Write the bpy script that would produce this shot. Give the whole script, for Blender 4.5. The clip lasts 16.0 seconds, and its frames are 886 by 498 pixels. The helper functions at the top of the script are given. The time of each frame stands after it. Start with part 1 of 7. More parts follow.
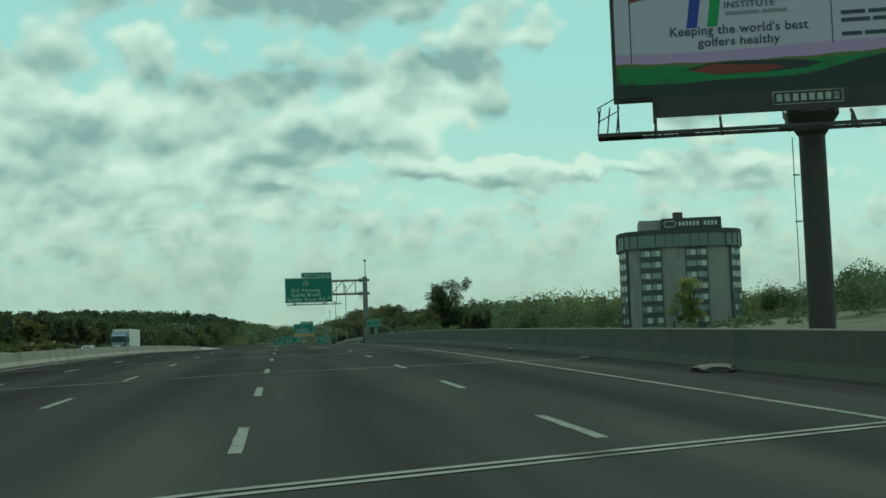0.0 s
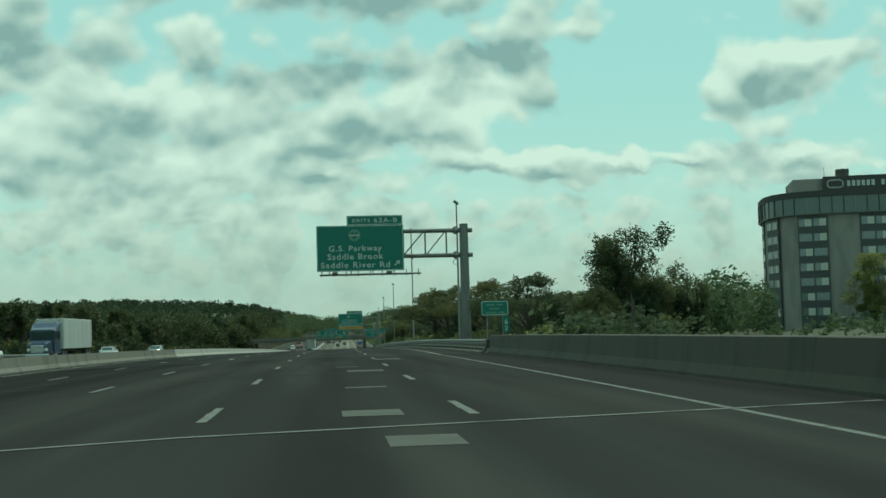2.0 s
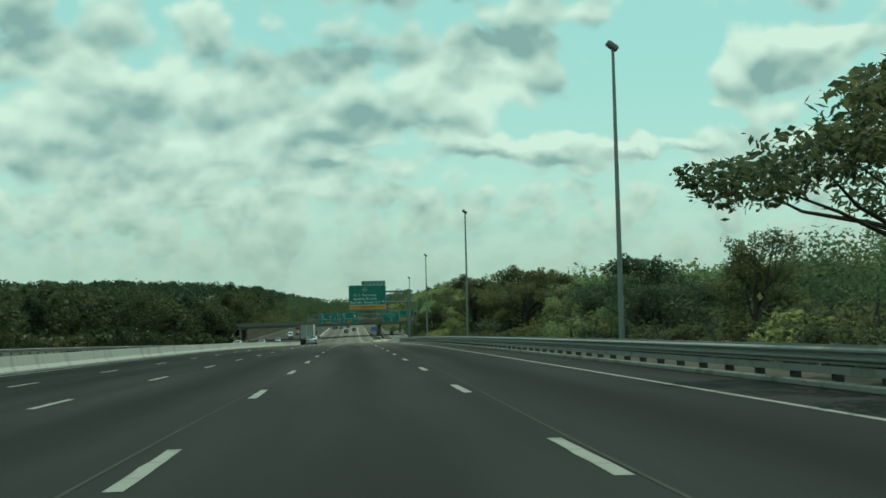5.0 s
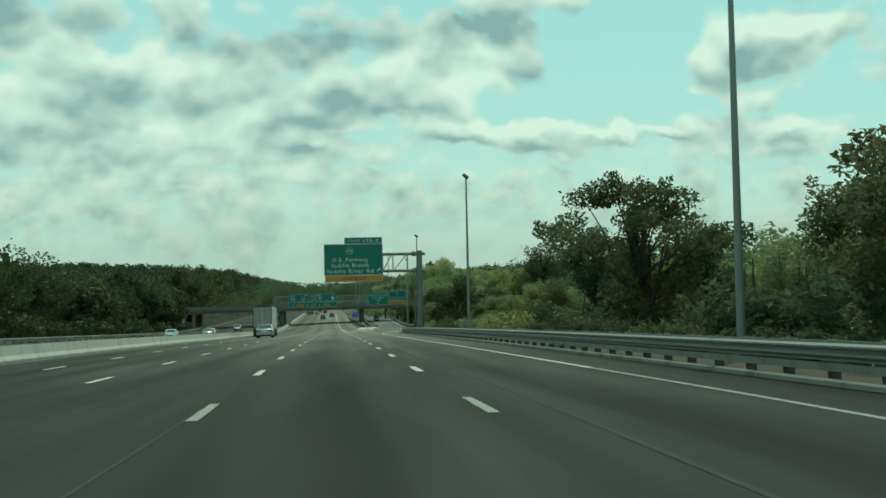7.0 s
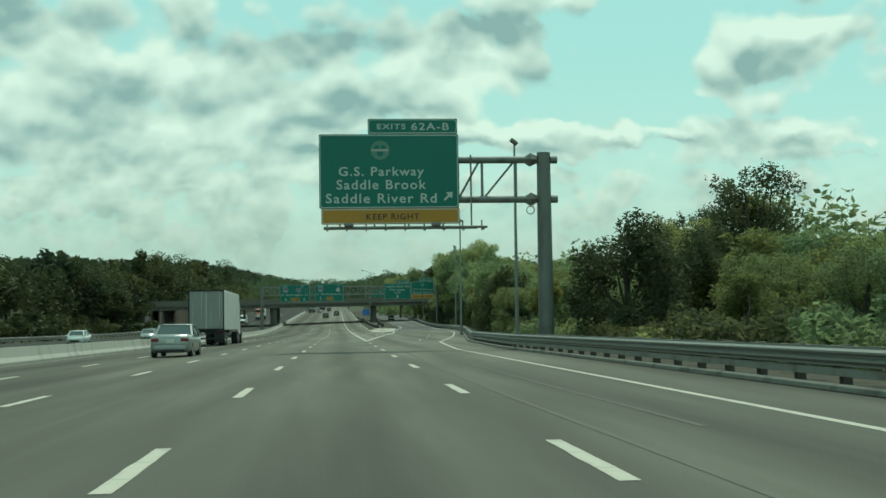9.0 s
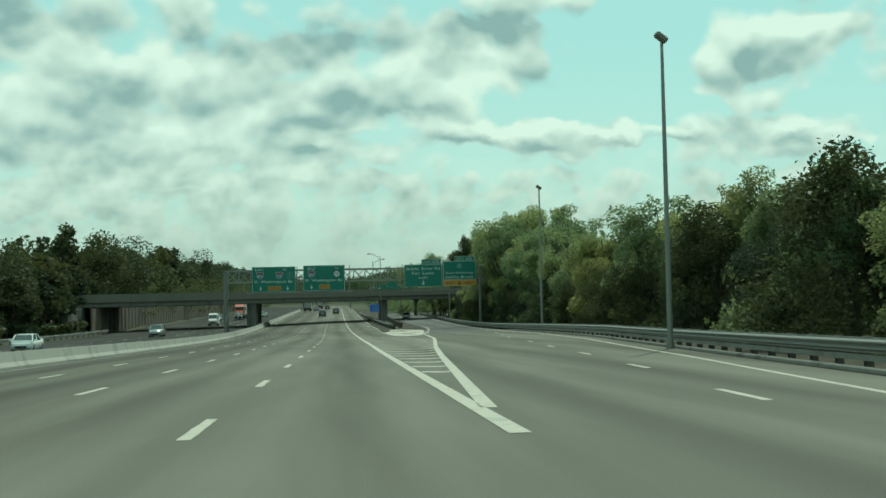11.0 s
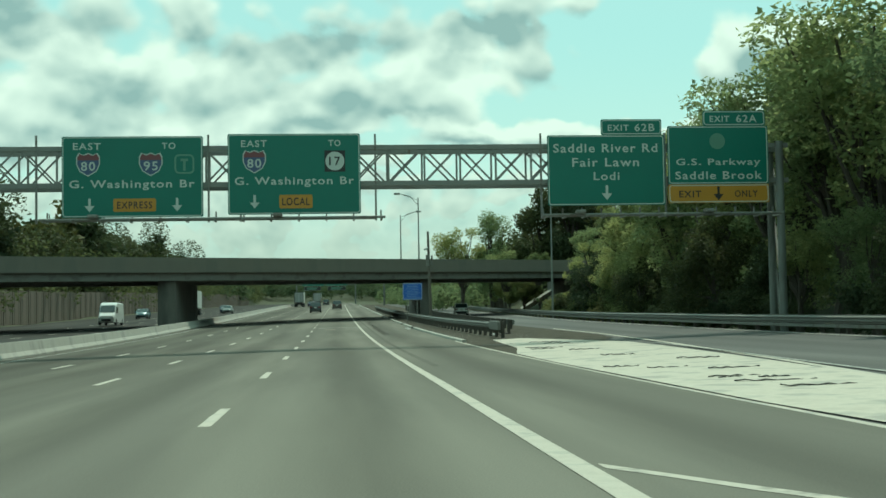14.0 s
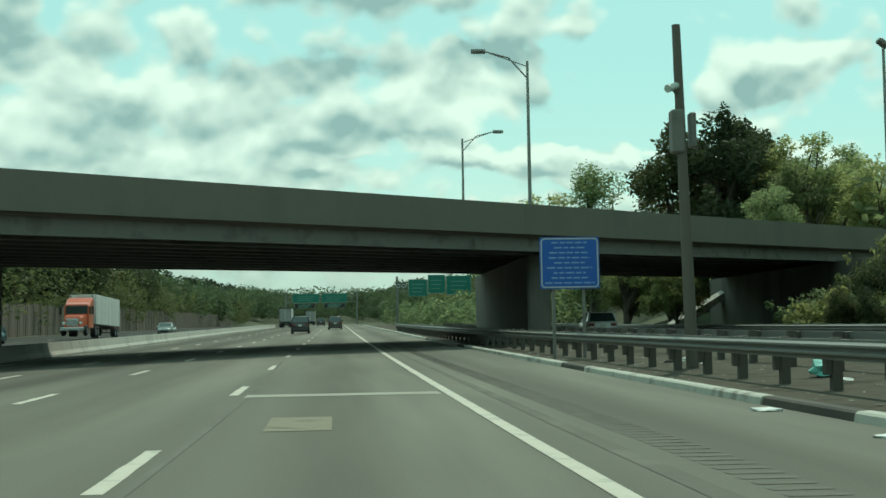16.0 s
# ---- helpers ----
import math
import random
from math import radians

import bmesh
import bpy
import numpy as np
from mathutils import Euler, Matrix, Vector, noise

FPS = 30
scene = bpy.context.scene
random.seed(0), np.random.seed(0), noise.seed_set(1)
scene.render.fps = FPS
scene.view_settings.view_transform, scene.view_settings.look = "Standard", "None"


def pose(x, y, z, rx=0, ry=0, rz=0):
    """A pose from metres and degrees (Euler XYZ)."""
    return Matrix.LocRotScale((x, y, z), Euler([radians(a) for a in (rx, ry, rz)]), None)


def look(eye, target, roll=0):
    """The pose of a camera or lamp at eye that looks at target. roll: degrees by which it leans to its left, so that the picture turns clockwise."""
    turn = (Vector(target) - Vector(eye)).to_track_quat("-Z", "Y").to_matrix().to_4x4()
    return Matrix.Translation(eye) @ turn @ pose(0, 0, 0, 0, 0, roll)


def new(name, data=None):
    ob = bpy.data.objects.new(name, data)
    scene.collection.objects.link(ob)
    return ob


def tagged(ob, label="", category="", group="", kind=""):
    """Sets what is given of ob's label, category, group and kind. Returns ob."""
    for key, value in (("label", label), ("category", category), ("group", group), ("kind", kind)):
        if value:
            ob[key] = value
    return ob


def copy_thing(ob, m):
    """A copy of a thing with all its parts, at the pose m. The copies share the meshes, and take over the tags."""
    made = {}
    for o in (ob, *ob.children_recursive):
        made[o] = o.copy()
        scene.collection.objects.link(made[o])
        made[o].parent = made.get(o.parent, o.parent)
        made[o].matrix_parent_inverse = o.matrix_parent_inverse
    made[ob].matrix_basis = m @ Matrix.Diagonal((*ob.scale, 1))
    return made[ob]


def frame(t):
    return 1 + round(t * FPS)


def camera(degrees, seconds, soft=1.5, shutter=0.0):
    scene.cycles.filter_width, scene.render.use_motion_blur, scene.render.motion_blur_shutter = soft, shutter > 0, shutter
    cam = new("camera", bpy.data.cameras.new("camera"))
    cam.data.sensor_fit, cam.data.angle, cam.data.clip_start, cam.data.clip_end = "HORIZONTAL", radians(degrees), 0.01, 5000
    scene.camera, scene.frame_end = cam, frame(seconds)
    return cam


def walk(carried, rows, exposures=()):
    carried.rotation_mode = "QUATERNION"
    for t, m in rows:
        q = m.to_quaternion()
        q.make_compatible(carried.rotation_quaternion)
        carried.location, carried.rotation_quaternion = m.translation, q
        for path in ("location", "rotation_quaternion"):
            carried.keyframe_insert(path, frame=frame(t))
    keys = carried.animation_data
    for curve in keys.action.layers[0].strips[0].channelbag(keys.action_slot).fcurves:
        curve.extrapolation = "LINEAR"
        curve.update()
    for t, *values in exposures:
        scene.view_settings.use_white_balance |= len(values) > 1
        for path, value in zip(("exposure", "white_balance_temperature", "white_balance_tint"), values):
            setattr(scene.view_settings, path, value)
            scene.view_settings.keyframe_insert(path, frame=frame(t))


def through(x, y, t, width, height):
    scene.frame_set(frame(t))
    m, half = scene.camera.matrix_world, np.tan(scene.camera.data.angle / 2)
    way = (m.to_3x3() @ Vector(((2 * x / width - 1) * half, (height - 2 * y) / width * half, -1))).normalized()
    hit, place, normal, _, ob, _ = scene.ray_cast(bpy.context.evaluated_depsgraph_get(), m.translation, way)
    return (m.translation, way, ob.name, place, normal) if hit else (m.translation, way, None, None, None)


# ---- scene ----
cam = camera(38.85, 16.0, soft=1.6)
PATH = [
    (0.0, -1.23, 17.88, 1.55, 94.33, 1.93, -7.05),
    (0.5, -1.04, 36.90, 1.86, 94.32, 1.99, -6.54),
    (1.0, -0.70, 55.88, 2.20, 94.22, 1.84, -5.94),
    (1.5, -0.42, 74.83, 2.47, 94.10, 1.55, -5.53),
    (2.0, -0.26, 93.80, 2.72, 94.02, 1.58, -4.95),
    (2.5, -0.23, 112.80, 2.86, 93.90, 1.42, -4.46),
    (3.0, -0.22, 131.78, 2.96, 93.82, 1.29, -4.17),
    (3.5, -0.45, 150.75, 3.05, 93.77, 1.31, -4.19),
    (4.0, -0.57, 169.74, 3.01, 93.66, 1.35, -4.15),
    (6.5, 0.30, 264.66, 2.64, 92.84, 1.29, -5.58),
    (7.0, 0.38, 283.65, 2.49, 92.70, 1.21, -5.63),
    (7.5, 0.53, 302.64, 2.36, 92.65, 1.00, -5.61),
    (8.0, 0.70, 321.65, 2.15, 92.64, 0.81, -5.54),
    (8.5, 0.90, 340.66, 1.95, 92.68, 0.63, -5.51),
    (9.0, 1.12, 359.65, 1.70, 92.73, 0.80, -5.42),
    (9.5, 1.27, 378.53, 1.48, 92.71, 1.00, -5.37),
    (12.0, 2.72, 473.01, 0.30, 92.73, 1.22, -5.39),
    (12.5, 2.88, 491.92, 0.06, 92.68, 1.18, -5.31),
    (13.0, 3.05, 510.85, -0.22, 92.68, 1.15, -5.25),
    (13.5, 3.27, 529.81, -0.44, 92.66, 1.05, -5.25),
    (14.0, 3.46, 548.83, -0.57, 92.78, 0.98, -5.29),
    (14.5, 3.61, 567.93, -0.78, 92.95, 1.06, -5.35),
    (15.0, 3.70, 587.16, -0.88, 93.30, 1.04, -5.47),
    (15.5, 3.83, 606.42, -0.90, 93.55, 0.93, -5.46),
    (16.0, 3.99, 625.70, -0.86, 93.85, 0.92, -5.41),
]
walk(cam, [(t, pose(*r)) for t, *r in PATH],
     exposures=[(0.0, -0.18, 6200, -12), (4.0, -0.18, 6200, -12), (9.0, -0.06, 6250, -10), (13.0, -0.02, 6280, -9), (14.0, 0.10, 6290, -9), (14.5, 0.20, 6290, -9), (15.0, 0.07, 6300, -8), (16.0, 0.09, 6300, -8)])

# ---- the line of the road: heading in degrees and grade in percent every 40 m ----
HEADING = [-0.058, -0.0, 0.072, 0.167, 0.328, -0.007, -0.419, -0.542, -0.557, -0.595, -0.678, -0.682, -0.79, -0.903, -0.631, -0.277, -0.275, -0.457, -0.511, -0.544, -0.565, -0.577, -0.585, -0.59, -0.593, -0.596]
GRADE = [2.478, 2.195, 1.852, 1.231, 0.604, 0.097, -0.368, -0.632, -0.786, -0.972, -1.207, -1.351, -1.313, -1.256, -1.204, -0.882, 0.001, 0.8, 1.135, 1.28, 1.312, 1.283, 1.225, 1.158, 1.091, 1.028]
STEP = 2.0
_S = np.arange(-400, 2600, STEP)
_K = np.arange(-40, -40 + 40 * len(HEADING), 40.0)
_PSI = np.radians(np.interp(_S, _K, HEADING))
_GR = np.interp(_S, list(_K) + [1500, 2600], GRADE + [0.3, 0.0]) / 100
_X = np.concatenate([[0], np.cumsum(-np.sin(_PSI)[:-1] * STEP)])
_Y = np.concatenate([[0], np.cumsum(np.cos(_PSI)[:-1] * STEP)])
_Z = np.concatenate([[0], np.cumsum(_GR[:-1] * STEP)])
_i0 = int(400 / STEP)
_X, _Y, _Z = _X - _X[_i0], _Y - _Y[_i0], _Z - _Z[_i0]


def R(s, off=0.0, h=0.0):
    """The place at station s, off metres to the right of the middle lane's centre, h above the road."""
    p = np.interp(s, _S, _PSI)
    if off < -1.72:
        h -= 0.02 * (min(-off, 13.6) - 1.72)      # the lanes fall away to the left
    elif off > 6.5 and 430 < s < 720:
        h += 0.04 * (min(off, 16.0) - 6.5) * float(np.interp(s, [430, 500, 620, 720], [0, 1, 1, 0]))      # the exit ramp is banked
    return Vector((np.interp(s, _S, _X) + off * math.cos(p), np.interp(s, _S, _Y) + off * math.sin(p), np.interp(s, _S, _Z) + h))


def RM(s, off=0.0, h=0.0, yaw=0.0, tilt=True):
    """A pose there: x across the road, y along it."""
    p = math.degrees(np.interp(s, _S, _PSI))
    g = math.degrees(math.atan(np.interp(s, _S, _GR))) if tilt else 0.0
    return Matrix.Translation(R(s, off, h)) @ pose(0, 0, 0, 0, 0, p + yaw) @ pose(0, 0, 0, g, 0, 0)

# ---- world: pale summer sky with broken cumulus, sun high ahead ----
SUN_EL, SUN_AZ = 60.0, 25.0
world = bpy.data.worlds.new("sky")
world.use_nodes = True
scene.world = world
_nt = world.node_tree
_nt.nodes.clear()


class Net:
    """Short hand for shader arithmetic in one node tree."""

    def __init__(self, tree):
        self.t = tree

    def node(self, kind, **props):
        n = self.t.nodes.new(kind)
        for k, v in props.items():
            if k == "op":
                n.operation = v
            elif k == "blend":
                n.blend_type = v
            elif k == "dims":
                n.noise_dimensions = v
        return n

    def put(self, socket, value):
        if isinstance(value, bpy.types.NodeSocket):
            self.t.links.new(value, socket)
        else:
            socket.default_value = value

    def m(self, op, a, b=0.0, c=0.0, clamp=False):
        n = self.node("ShaderNodeMath", op=op)
        n.use_clamp = clamp
        for i, v in enumerate((a, b, c)):
            if i < len(n.inputs):
                self.put(n.inputs[i], v)
        return n.outputs[0]

    def mix(self, fac, a, b, blend="MIX"):
        n = self.node("ShaderNodeMixRGB", blend=blend)
        for i, v in enumerate((fac, a, b)):
            self.put(n.inputs[i], v)
        return n.outputs[0]

    def noise(self, vec, scale, detail=4.0, rough=0.55):
        n = self.node("ShaderNodeTexNoise")
        if vec is not None:
            self.put(n.inputs["Vector"], vec)
        self.put(n.inputs["Scale"], scale)
        self.put(n.inputs["Detail"], detail)
        self.put(n.inputs["Roughness"], rough)
        return n.outputs["Fac"], n.outputs["Color"]

    def ramp(self, x, lo, hi):
        n = self.node("ShaderNodeMapRange")
        n.interpolation_type = "SMOOTHSTEP"
        for i, v in enumerate((x, lo, hi, 0.0, 1.0)):
            self.put(n.inputs[i], v)
        return n.outputs[0]

    def xyz(self, x, y, z):
        n = self.node("ShaderNodeCombineXYZ")
        for i, v in enumerate((x, y, z)):
            self.put(n.inputs[i], v)
        return n.outputs[0]

    def split(self, v):
        n = self.node("ShaderNodeSeparateXYZ")
        self.put(n.inputs[0], v)
        return n.outputs

    def vadd(self, a, b):
        n = self.node("ShaderNodeVectorMath", op="ADD")
        self.put(n.inputs[0], a)
        self.put(n.inputs[1], b)
        return n.outputs[0]


def build_sky():
    w = Net(_nt)
    way = w.node("ShaderNodeTexCoord").outputs["Generated"]
    dx, dy, dz = w.split(way)[0:3]
    ahead = w.m("MAXIMUM", dy, 0.08)
    u0 = w.m("DIVIDE", dx, ahead)
    v0 = w.m("MAXIMUM", w.m("DIVIDE", dz, ahead), 0.004)

    def field(lift):
        """Heaped cloud noise: broad masses, then billows that grow finer towards the horizon."""
        v = w.m("ADD", v0, lift)
        p = w.xyz(u0, w.m("MULTIPLY", v, 1.25), 0.37)
        broad, tint = w.noise(p, 9.0, 2.0, 0.5)
        warped = w.vadd(p, w.mix(0.965, tint, (0.5, 0.5, 0.5, 1)))
        near = w.ramp(v0, 0.05, 0.19)
        billow = 0.0
        for scale, part_ in ((17.0, near), (31.0, w.m("SUBTRACT", 1.0, near))):
            cell = w.node("ShaderNodeTexVoronoi")
            cell.feature = "SMOOTH_F1"
            w.put(cell.inputs["Vector"], warped)
            cell.inputs["Scale"].default_value = scale
            cell.inputs["Detail"].default_value = 2.0
            cell.inputs["Roughness"].default_value = 0.45
            cell.inputs["Smoothness"].default_value = 0.40
            billow = w.m("ADD", billow, w.m("MULTIPLY", w.m("SUBTRACT", 0.42, cell.outputs["Distance"]), part_))
        fluff, _ = w.noise(warped, 36.0, 5.0, 0.5)
        f = w.m("ADD", w.m("MULTIPLY", w.m("SUBTRACT", broad, 0.5), 0.9), w.m("MULTIPLY", billow, 1.55))
        return w.m("ADD", f, w.m("MULTIPLY", w.m("SUBTRACT", fluff, 0.5), 0.26)), tint

    f0, c0 = field(0.0)
    f1, _ = field(0.011)
    cc = w.split(c0)
    u = w.m("ADD", u0, w.m("MULTIPLY", w.m("SUBTRACT", cc[0], 0.5), 0.05))
    v = w.m("ADD", v0, w.m("MULTIPLY", w.m("SUBTRACT", cc[1], 0.5), 0.03))

    _, c2 = w.noise(w.xyz(u0, w.m("MULTIPLY", v0, 1.3), 1.7), 34.0, 4.0, 0.5)
    ce = w.split(c2)
    u = w.m("ADD", u, w.m("MULTIPLY", w.m("SUBTRACT", ce[0], 0.5), 0.035))
    v = w.m("ADD", v, w.m("MULTIPLY", w.m("SUBTRACT", ce[1], 0.5), 0.024))

    def puff(cu, cv, ru, rv, weight):
        a = w.m("DIVIDE", w.m("SUBTRACT", u, cu), ru)
        b = w.m("DIVIDE", w.m("SUBTRACT", v, cv), rv)
        r2 = w.m("ADD", w.m("MULTIPLY", a, a), w.m("MULTIPLY", b, b))
        return w.m("MULTIPLY", w.m("EXPONENT", w.m("MULTIPLY", r2, -1.0)), weight)

    def total(items):
        out = 0.0
        for it in items:
            out = w.m("ADD", out, puff(*it))
        return out

    blue, white, grey = total(GAPS), total(WHITES), total(GREYS)
    body = w.m("SUBTRACT", w.m("ADD", white, grey), w.m("MULTIPLY", blue, 1.25))
    dens = w.m("ADD", w.m("ADD", w.m("ADD", 0.98, w.m("MULTIPLY", w.ramp(v0, 0.20, 0.09), 0.22)), w.m("MULTIPLY", body, 0.8)), w.m("MULTIPLY", f0, 1.25))
    cover = w.ramp(dens, 0.0, 0.70)
    rim = w.m("MULTIPLY", w.m("SUBTRACT", f0, f1), 1.0)             # lit upper edges, shaded undersides
    thick = w.m("ADD", w.m("MULTIPLY", f0, 0.64), w.m("SUBTRACT", w.m("MULTIPLY", grey, 0.84), w.m("MULTIPLY", white, 0.42)))
    shade = w.m("SUBTRACT", w.m("ADD", 0.665, w.m("MULTIPLY", thick, 0.9)), rim, clamp=True)
    sky = w.node("ShaderNodeTexSky")
    sky.sky_type = "NISHITA"
    sky.sun_disc = False
    sky.sun_elevation, sky.sun_rotation = radians(SUN_EL), radians(SUN_AZ)
    sky.air_density, sky.dust_density = 1.0, 1.0
    clear = w.mix(1.0, sky.outputs[0], (*SKY_GAIN, 1), "MULTIPLY")
    clear = w.mix(0.75, clear, (*CLEAR, 1))       # thin high veil over the blue
    clear = w.mix(w.m("MULTIPLY", w.ramp(v0, 0.24, 0.08), 0.6), clear, (*VEIL, 1))
    cloud = w.mix(shade, (*CLOUD_WHITE, 1), (*CLOUD_GREY, 1))
    low = w.ramp(v0, 0.15, 0.03)
    cloud = w.mix(w.m("MULTIPLY", low, 0.85), cloud, (*HAZE, 1))
    cover = w.m("MAXIMUM", cover, w.m("MULTIPLY", low, 0.85))
    bg = w.node("ShaderNodeBackground")
    w.put(bg.inputs[0], w.mix(cover, clear, cloud))
    bg.inputs[1].default_value = 1.0
    out = w.node("ShaderNodeOutputWorld")
    _nt.links.new(bg.outputs[0], out.inputs[0])


SKY_GAIN = (0.062, 0.085, 0.072)
CLOUD_WHITE = (0.81, 0.935, 0.835)
CLOUD_GREY = (0.31, 0.46, 0.45)
CLEAR = (0.545, 0.88, 0.84)
HAZE = (0.49, 0.60, 0.52)
VEIL = (0.62, 0.83, 0.74)
GREYS, WHITES, GAPS = [], [], []
GREYS.append((-0.13, 0.165, 0.17, 0.085, 0.30))
WHITES.append((-0.13, 0.165, 0.17, 0.085, 0.50))
GREYS.append((-0.004, 0.213, 0.076, 0.0189, 1.15))
GREYS.append((-0.076, 0.2, 0.04, 0.0157, 0.60))
GREYS.append((0.142, 0.223, 0.043, 0.0135, 1.10))
GREYS.append((-0.171, 0.178, 0.031, 0.0202, 0.95))
GREYS.append((-0.229, 0.229, 0.067, 0.0157, 0.70))
GREYS.append((-0.04, 0.171, 0.027, 0.0112, 0.70))
GREYS.append((0.031, 0.168, 0.031, 0.0135, 0.75))
GREYS.append((-0.009, 0.148, 0.034, 0.0072, 0.70))
GREYS.append((0.371, 0.206, 0.036, 0.0144, 0.75))
GREYS.append((0.436, 0.218, 0.027, 0.018, 0.45))
GREYS.append((-0.189, 0.141, 0.04, 0.0108, 0.55))
GREYS.append((-0.099, 0.127, 0.022, 0.0063, 0.50))
GREYS.append((0.112, 0.132, 0.045, 0.0054, 0.80))
GREYS.append((0.238, 0.132, 0.031, 0.004, 0.72))
GREYS.append((0.288, 0.132, 0.027, 0.0036, 0.58))
GREYS.append((0.396, 0.137, 0.027, 0.0063, 0.87))
GREYS.append((-0.004, 0.123, 0.02, 0.0045, 0.40))
GREYS.append((-0.031, 0.1, 0.02, 0.004, 0.35))
GREYS.append((-0.225, 0.103, 0.04, 0.0063, 0.40))
GREYS.append((-0.144, 0.155, 0.022, 0.0063, 0.50))
GREYS.append((0.067, 0.155, 0.022, 0.0063, 0.58))
GREYS.append((0.18, 0.127, 0.027, 0.004, 0.58))
GREYS.append((0.441, 0.127, 0.022, 0.004, 0.51))
GREYS.append((-0.108, 0.173, 0.018, 0.009, 0.40))
GREYS.append((-0.162, 0.127, 0.027, 0.0045, 0.45))
GREYS.append((0.117, 0.207, 0.031, 0.0063, 0.35))
GREYS.append((0.031, 0.101, 0.027, 0.0036, 0.20))
GREYS.append((-0.301, 0.205, 0.072, 0.027, 0.70))
GREYS.append((0.058, 0.286, 0.135, 0.027, 0.90))
GREYS.append((-0.166, 0.281, 0.09, 0.0225, 0.60))
GREYS.append((0.508, 0.2, 0.045, 0.027, 0.60))
GREYS.append((0.35, 0.193, 0.045, 0.009, 0.55))
WHITES.append((0.40, 0.214, 0.055, 0.020, 0.60))
WHITES.append((-0.216, 0.206, 0.049, 0.0099, 0.70))
WHITES.append((-0.126, 0.207, 0.02, 0.018, 0.60))
WHITES.append((0.119, 0.184, 0.045, 0.0189, 0.95))
WHITES.append((-0.225, 0.178, 0.027, 0.009, 0.35))
WHITES.append((-0.103, 0.148, 0.027, 0.009, 0.50))
WHITES.append((0.117, 0.145, 0.052, 0.0072, 1.30))
WHITES.append((0.162, 0.141, 0.027, 0.0063, 0.72))
WHITES.append((0.229, 0.139, 0.027, 0.0054, 1.09))
WHITES.append((0.283, 0.14, 0.036, 0.0054, 1.01))
WHITES.append((0.391, 0.15, 0.027, 0.0063, 1.16))
WHITES.append((0.432, 0.139, 0.027, 0.0045, 0.72))
WHITES.append((0.328, 0.207, 0.02, 0.027, 0.75))
WHITES.append((0.396, 0.232, 0.049, 0.0126, 0.70))
WHITES.append((-0.106, 0.099, 0.025, 0.0031, 0.60))
WHITES.append((-0.018, 0.108, 0.025, 0.0045, 0.55))
WHITES.append((-0.004, 0.13, 0.022, 0.004, 0.60))
WHITES.append((0.076, 0.205, 0.027, 0.0135, 0.50))
WHITES.append((0.171, 0.227, 0.018, 0.0135, 0.30))
WHITES.append((-0.198, 0.155, 0.027, 0.0063, 0.40))
WHITES.append((0.0, 0.162, 0.018, 0.0063, 0.30))
WHITES.append((-0.067, 0.155, 0.018, 0.0054, 0.35))
WHITES.append((0.148, 0.09, 0.027, 0.0027, 0.35))
WHITES.append((0.229, 0.092, 0.036, 0.0036, 0.35))
WHITES.append((-0.148, 0.11, 0.027, 0.004, 0.30))
WHITES.append((0.058, 0.187, 0.018, 0.009, 0.40))
WHITES.append((0.297, 0.178, 0.022, 0.0063, 0.35))
WHITES.append((0.022, 0.139, 0.018, 0.004, 0.51))
WHITES.append((-0.238, 0.137, 0.022, 0.0063, 0.40))
WHITES.append((-0.04, 0.088, 0.027, 0.0031, 0.30))
GAPS.append((0.234, 0.202, 0.047, 0.0382, 1.25))
GAPS.append((0.261, 0.236, 0.031, 0.0180, 0.9))
GAPS.append((0.198, 0.232, 0.018, 0.0112, 0.4))
GAPS.append((0.175, 0.162, 0.040, 0.0072, 0.75))
GAPS.append((0.261, 0.162, 0.058, 0.0090, 0.85))
GAPS.append((0.328, 0.164, 0.049, 0.0054, 0.6))
GAPS.append((0.038, 0.135, 0.020, 0.0045, 0.5))
GAPS.append((-0.047, 0.132, 0.016, 0.0099, 0.35))
GAPS.append((0.061, 0.110, 0.031, 0.0040, 0.45))
GAPS.append((-0.067, 0.110, 0.020, 0.0036, 0.35))
GAPS.append((0.189, 0.153, 0.016, 0.0040, 0.4))
GAPS.append((0.202, 0.110, 0.072, 0.0045, 0.35))
GAPS.append((0.418, 0.164, 0.027, 0.0063, 0.5))
GAPS.append((0.103, 0.108, 0.031, 0.0036, 0.3))
GAPS.append((-0.162, 0.090, 0.040, 0.0027, 0.2))
GAPS.append((0.342, 0.115, 0.067, 0.0040, 0.3))

build_sky()

sun = new("sun", bpy.data.lights.new("sun", "SUN"))
sun.data.energy, sun.data.angle, sun.data.color = 2.7, radians(0.6), (1.0, 0.93, 0.83)
_az, _el = radians(SUN_AZ), radians(SUN_EL)
sun.matrix_world = look((0, 0, 0), (-math.sin(_az) * math.cos(_el), -math.cos(_az) * math.cos(_el), -math.sin(_el)))


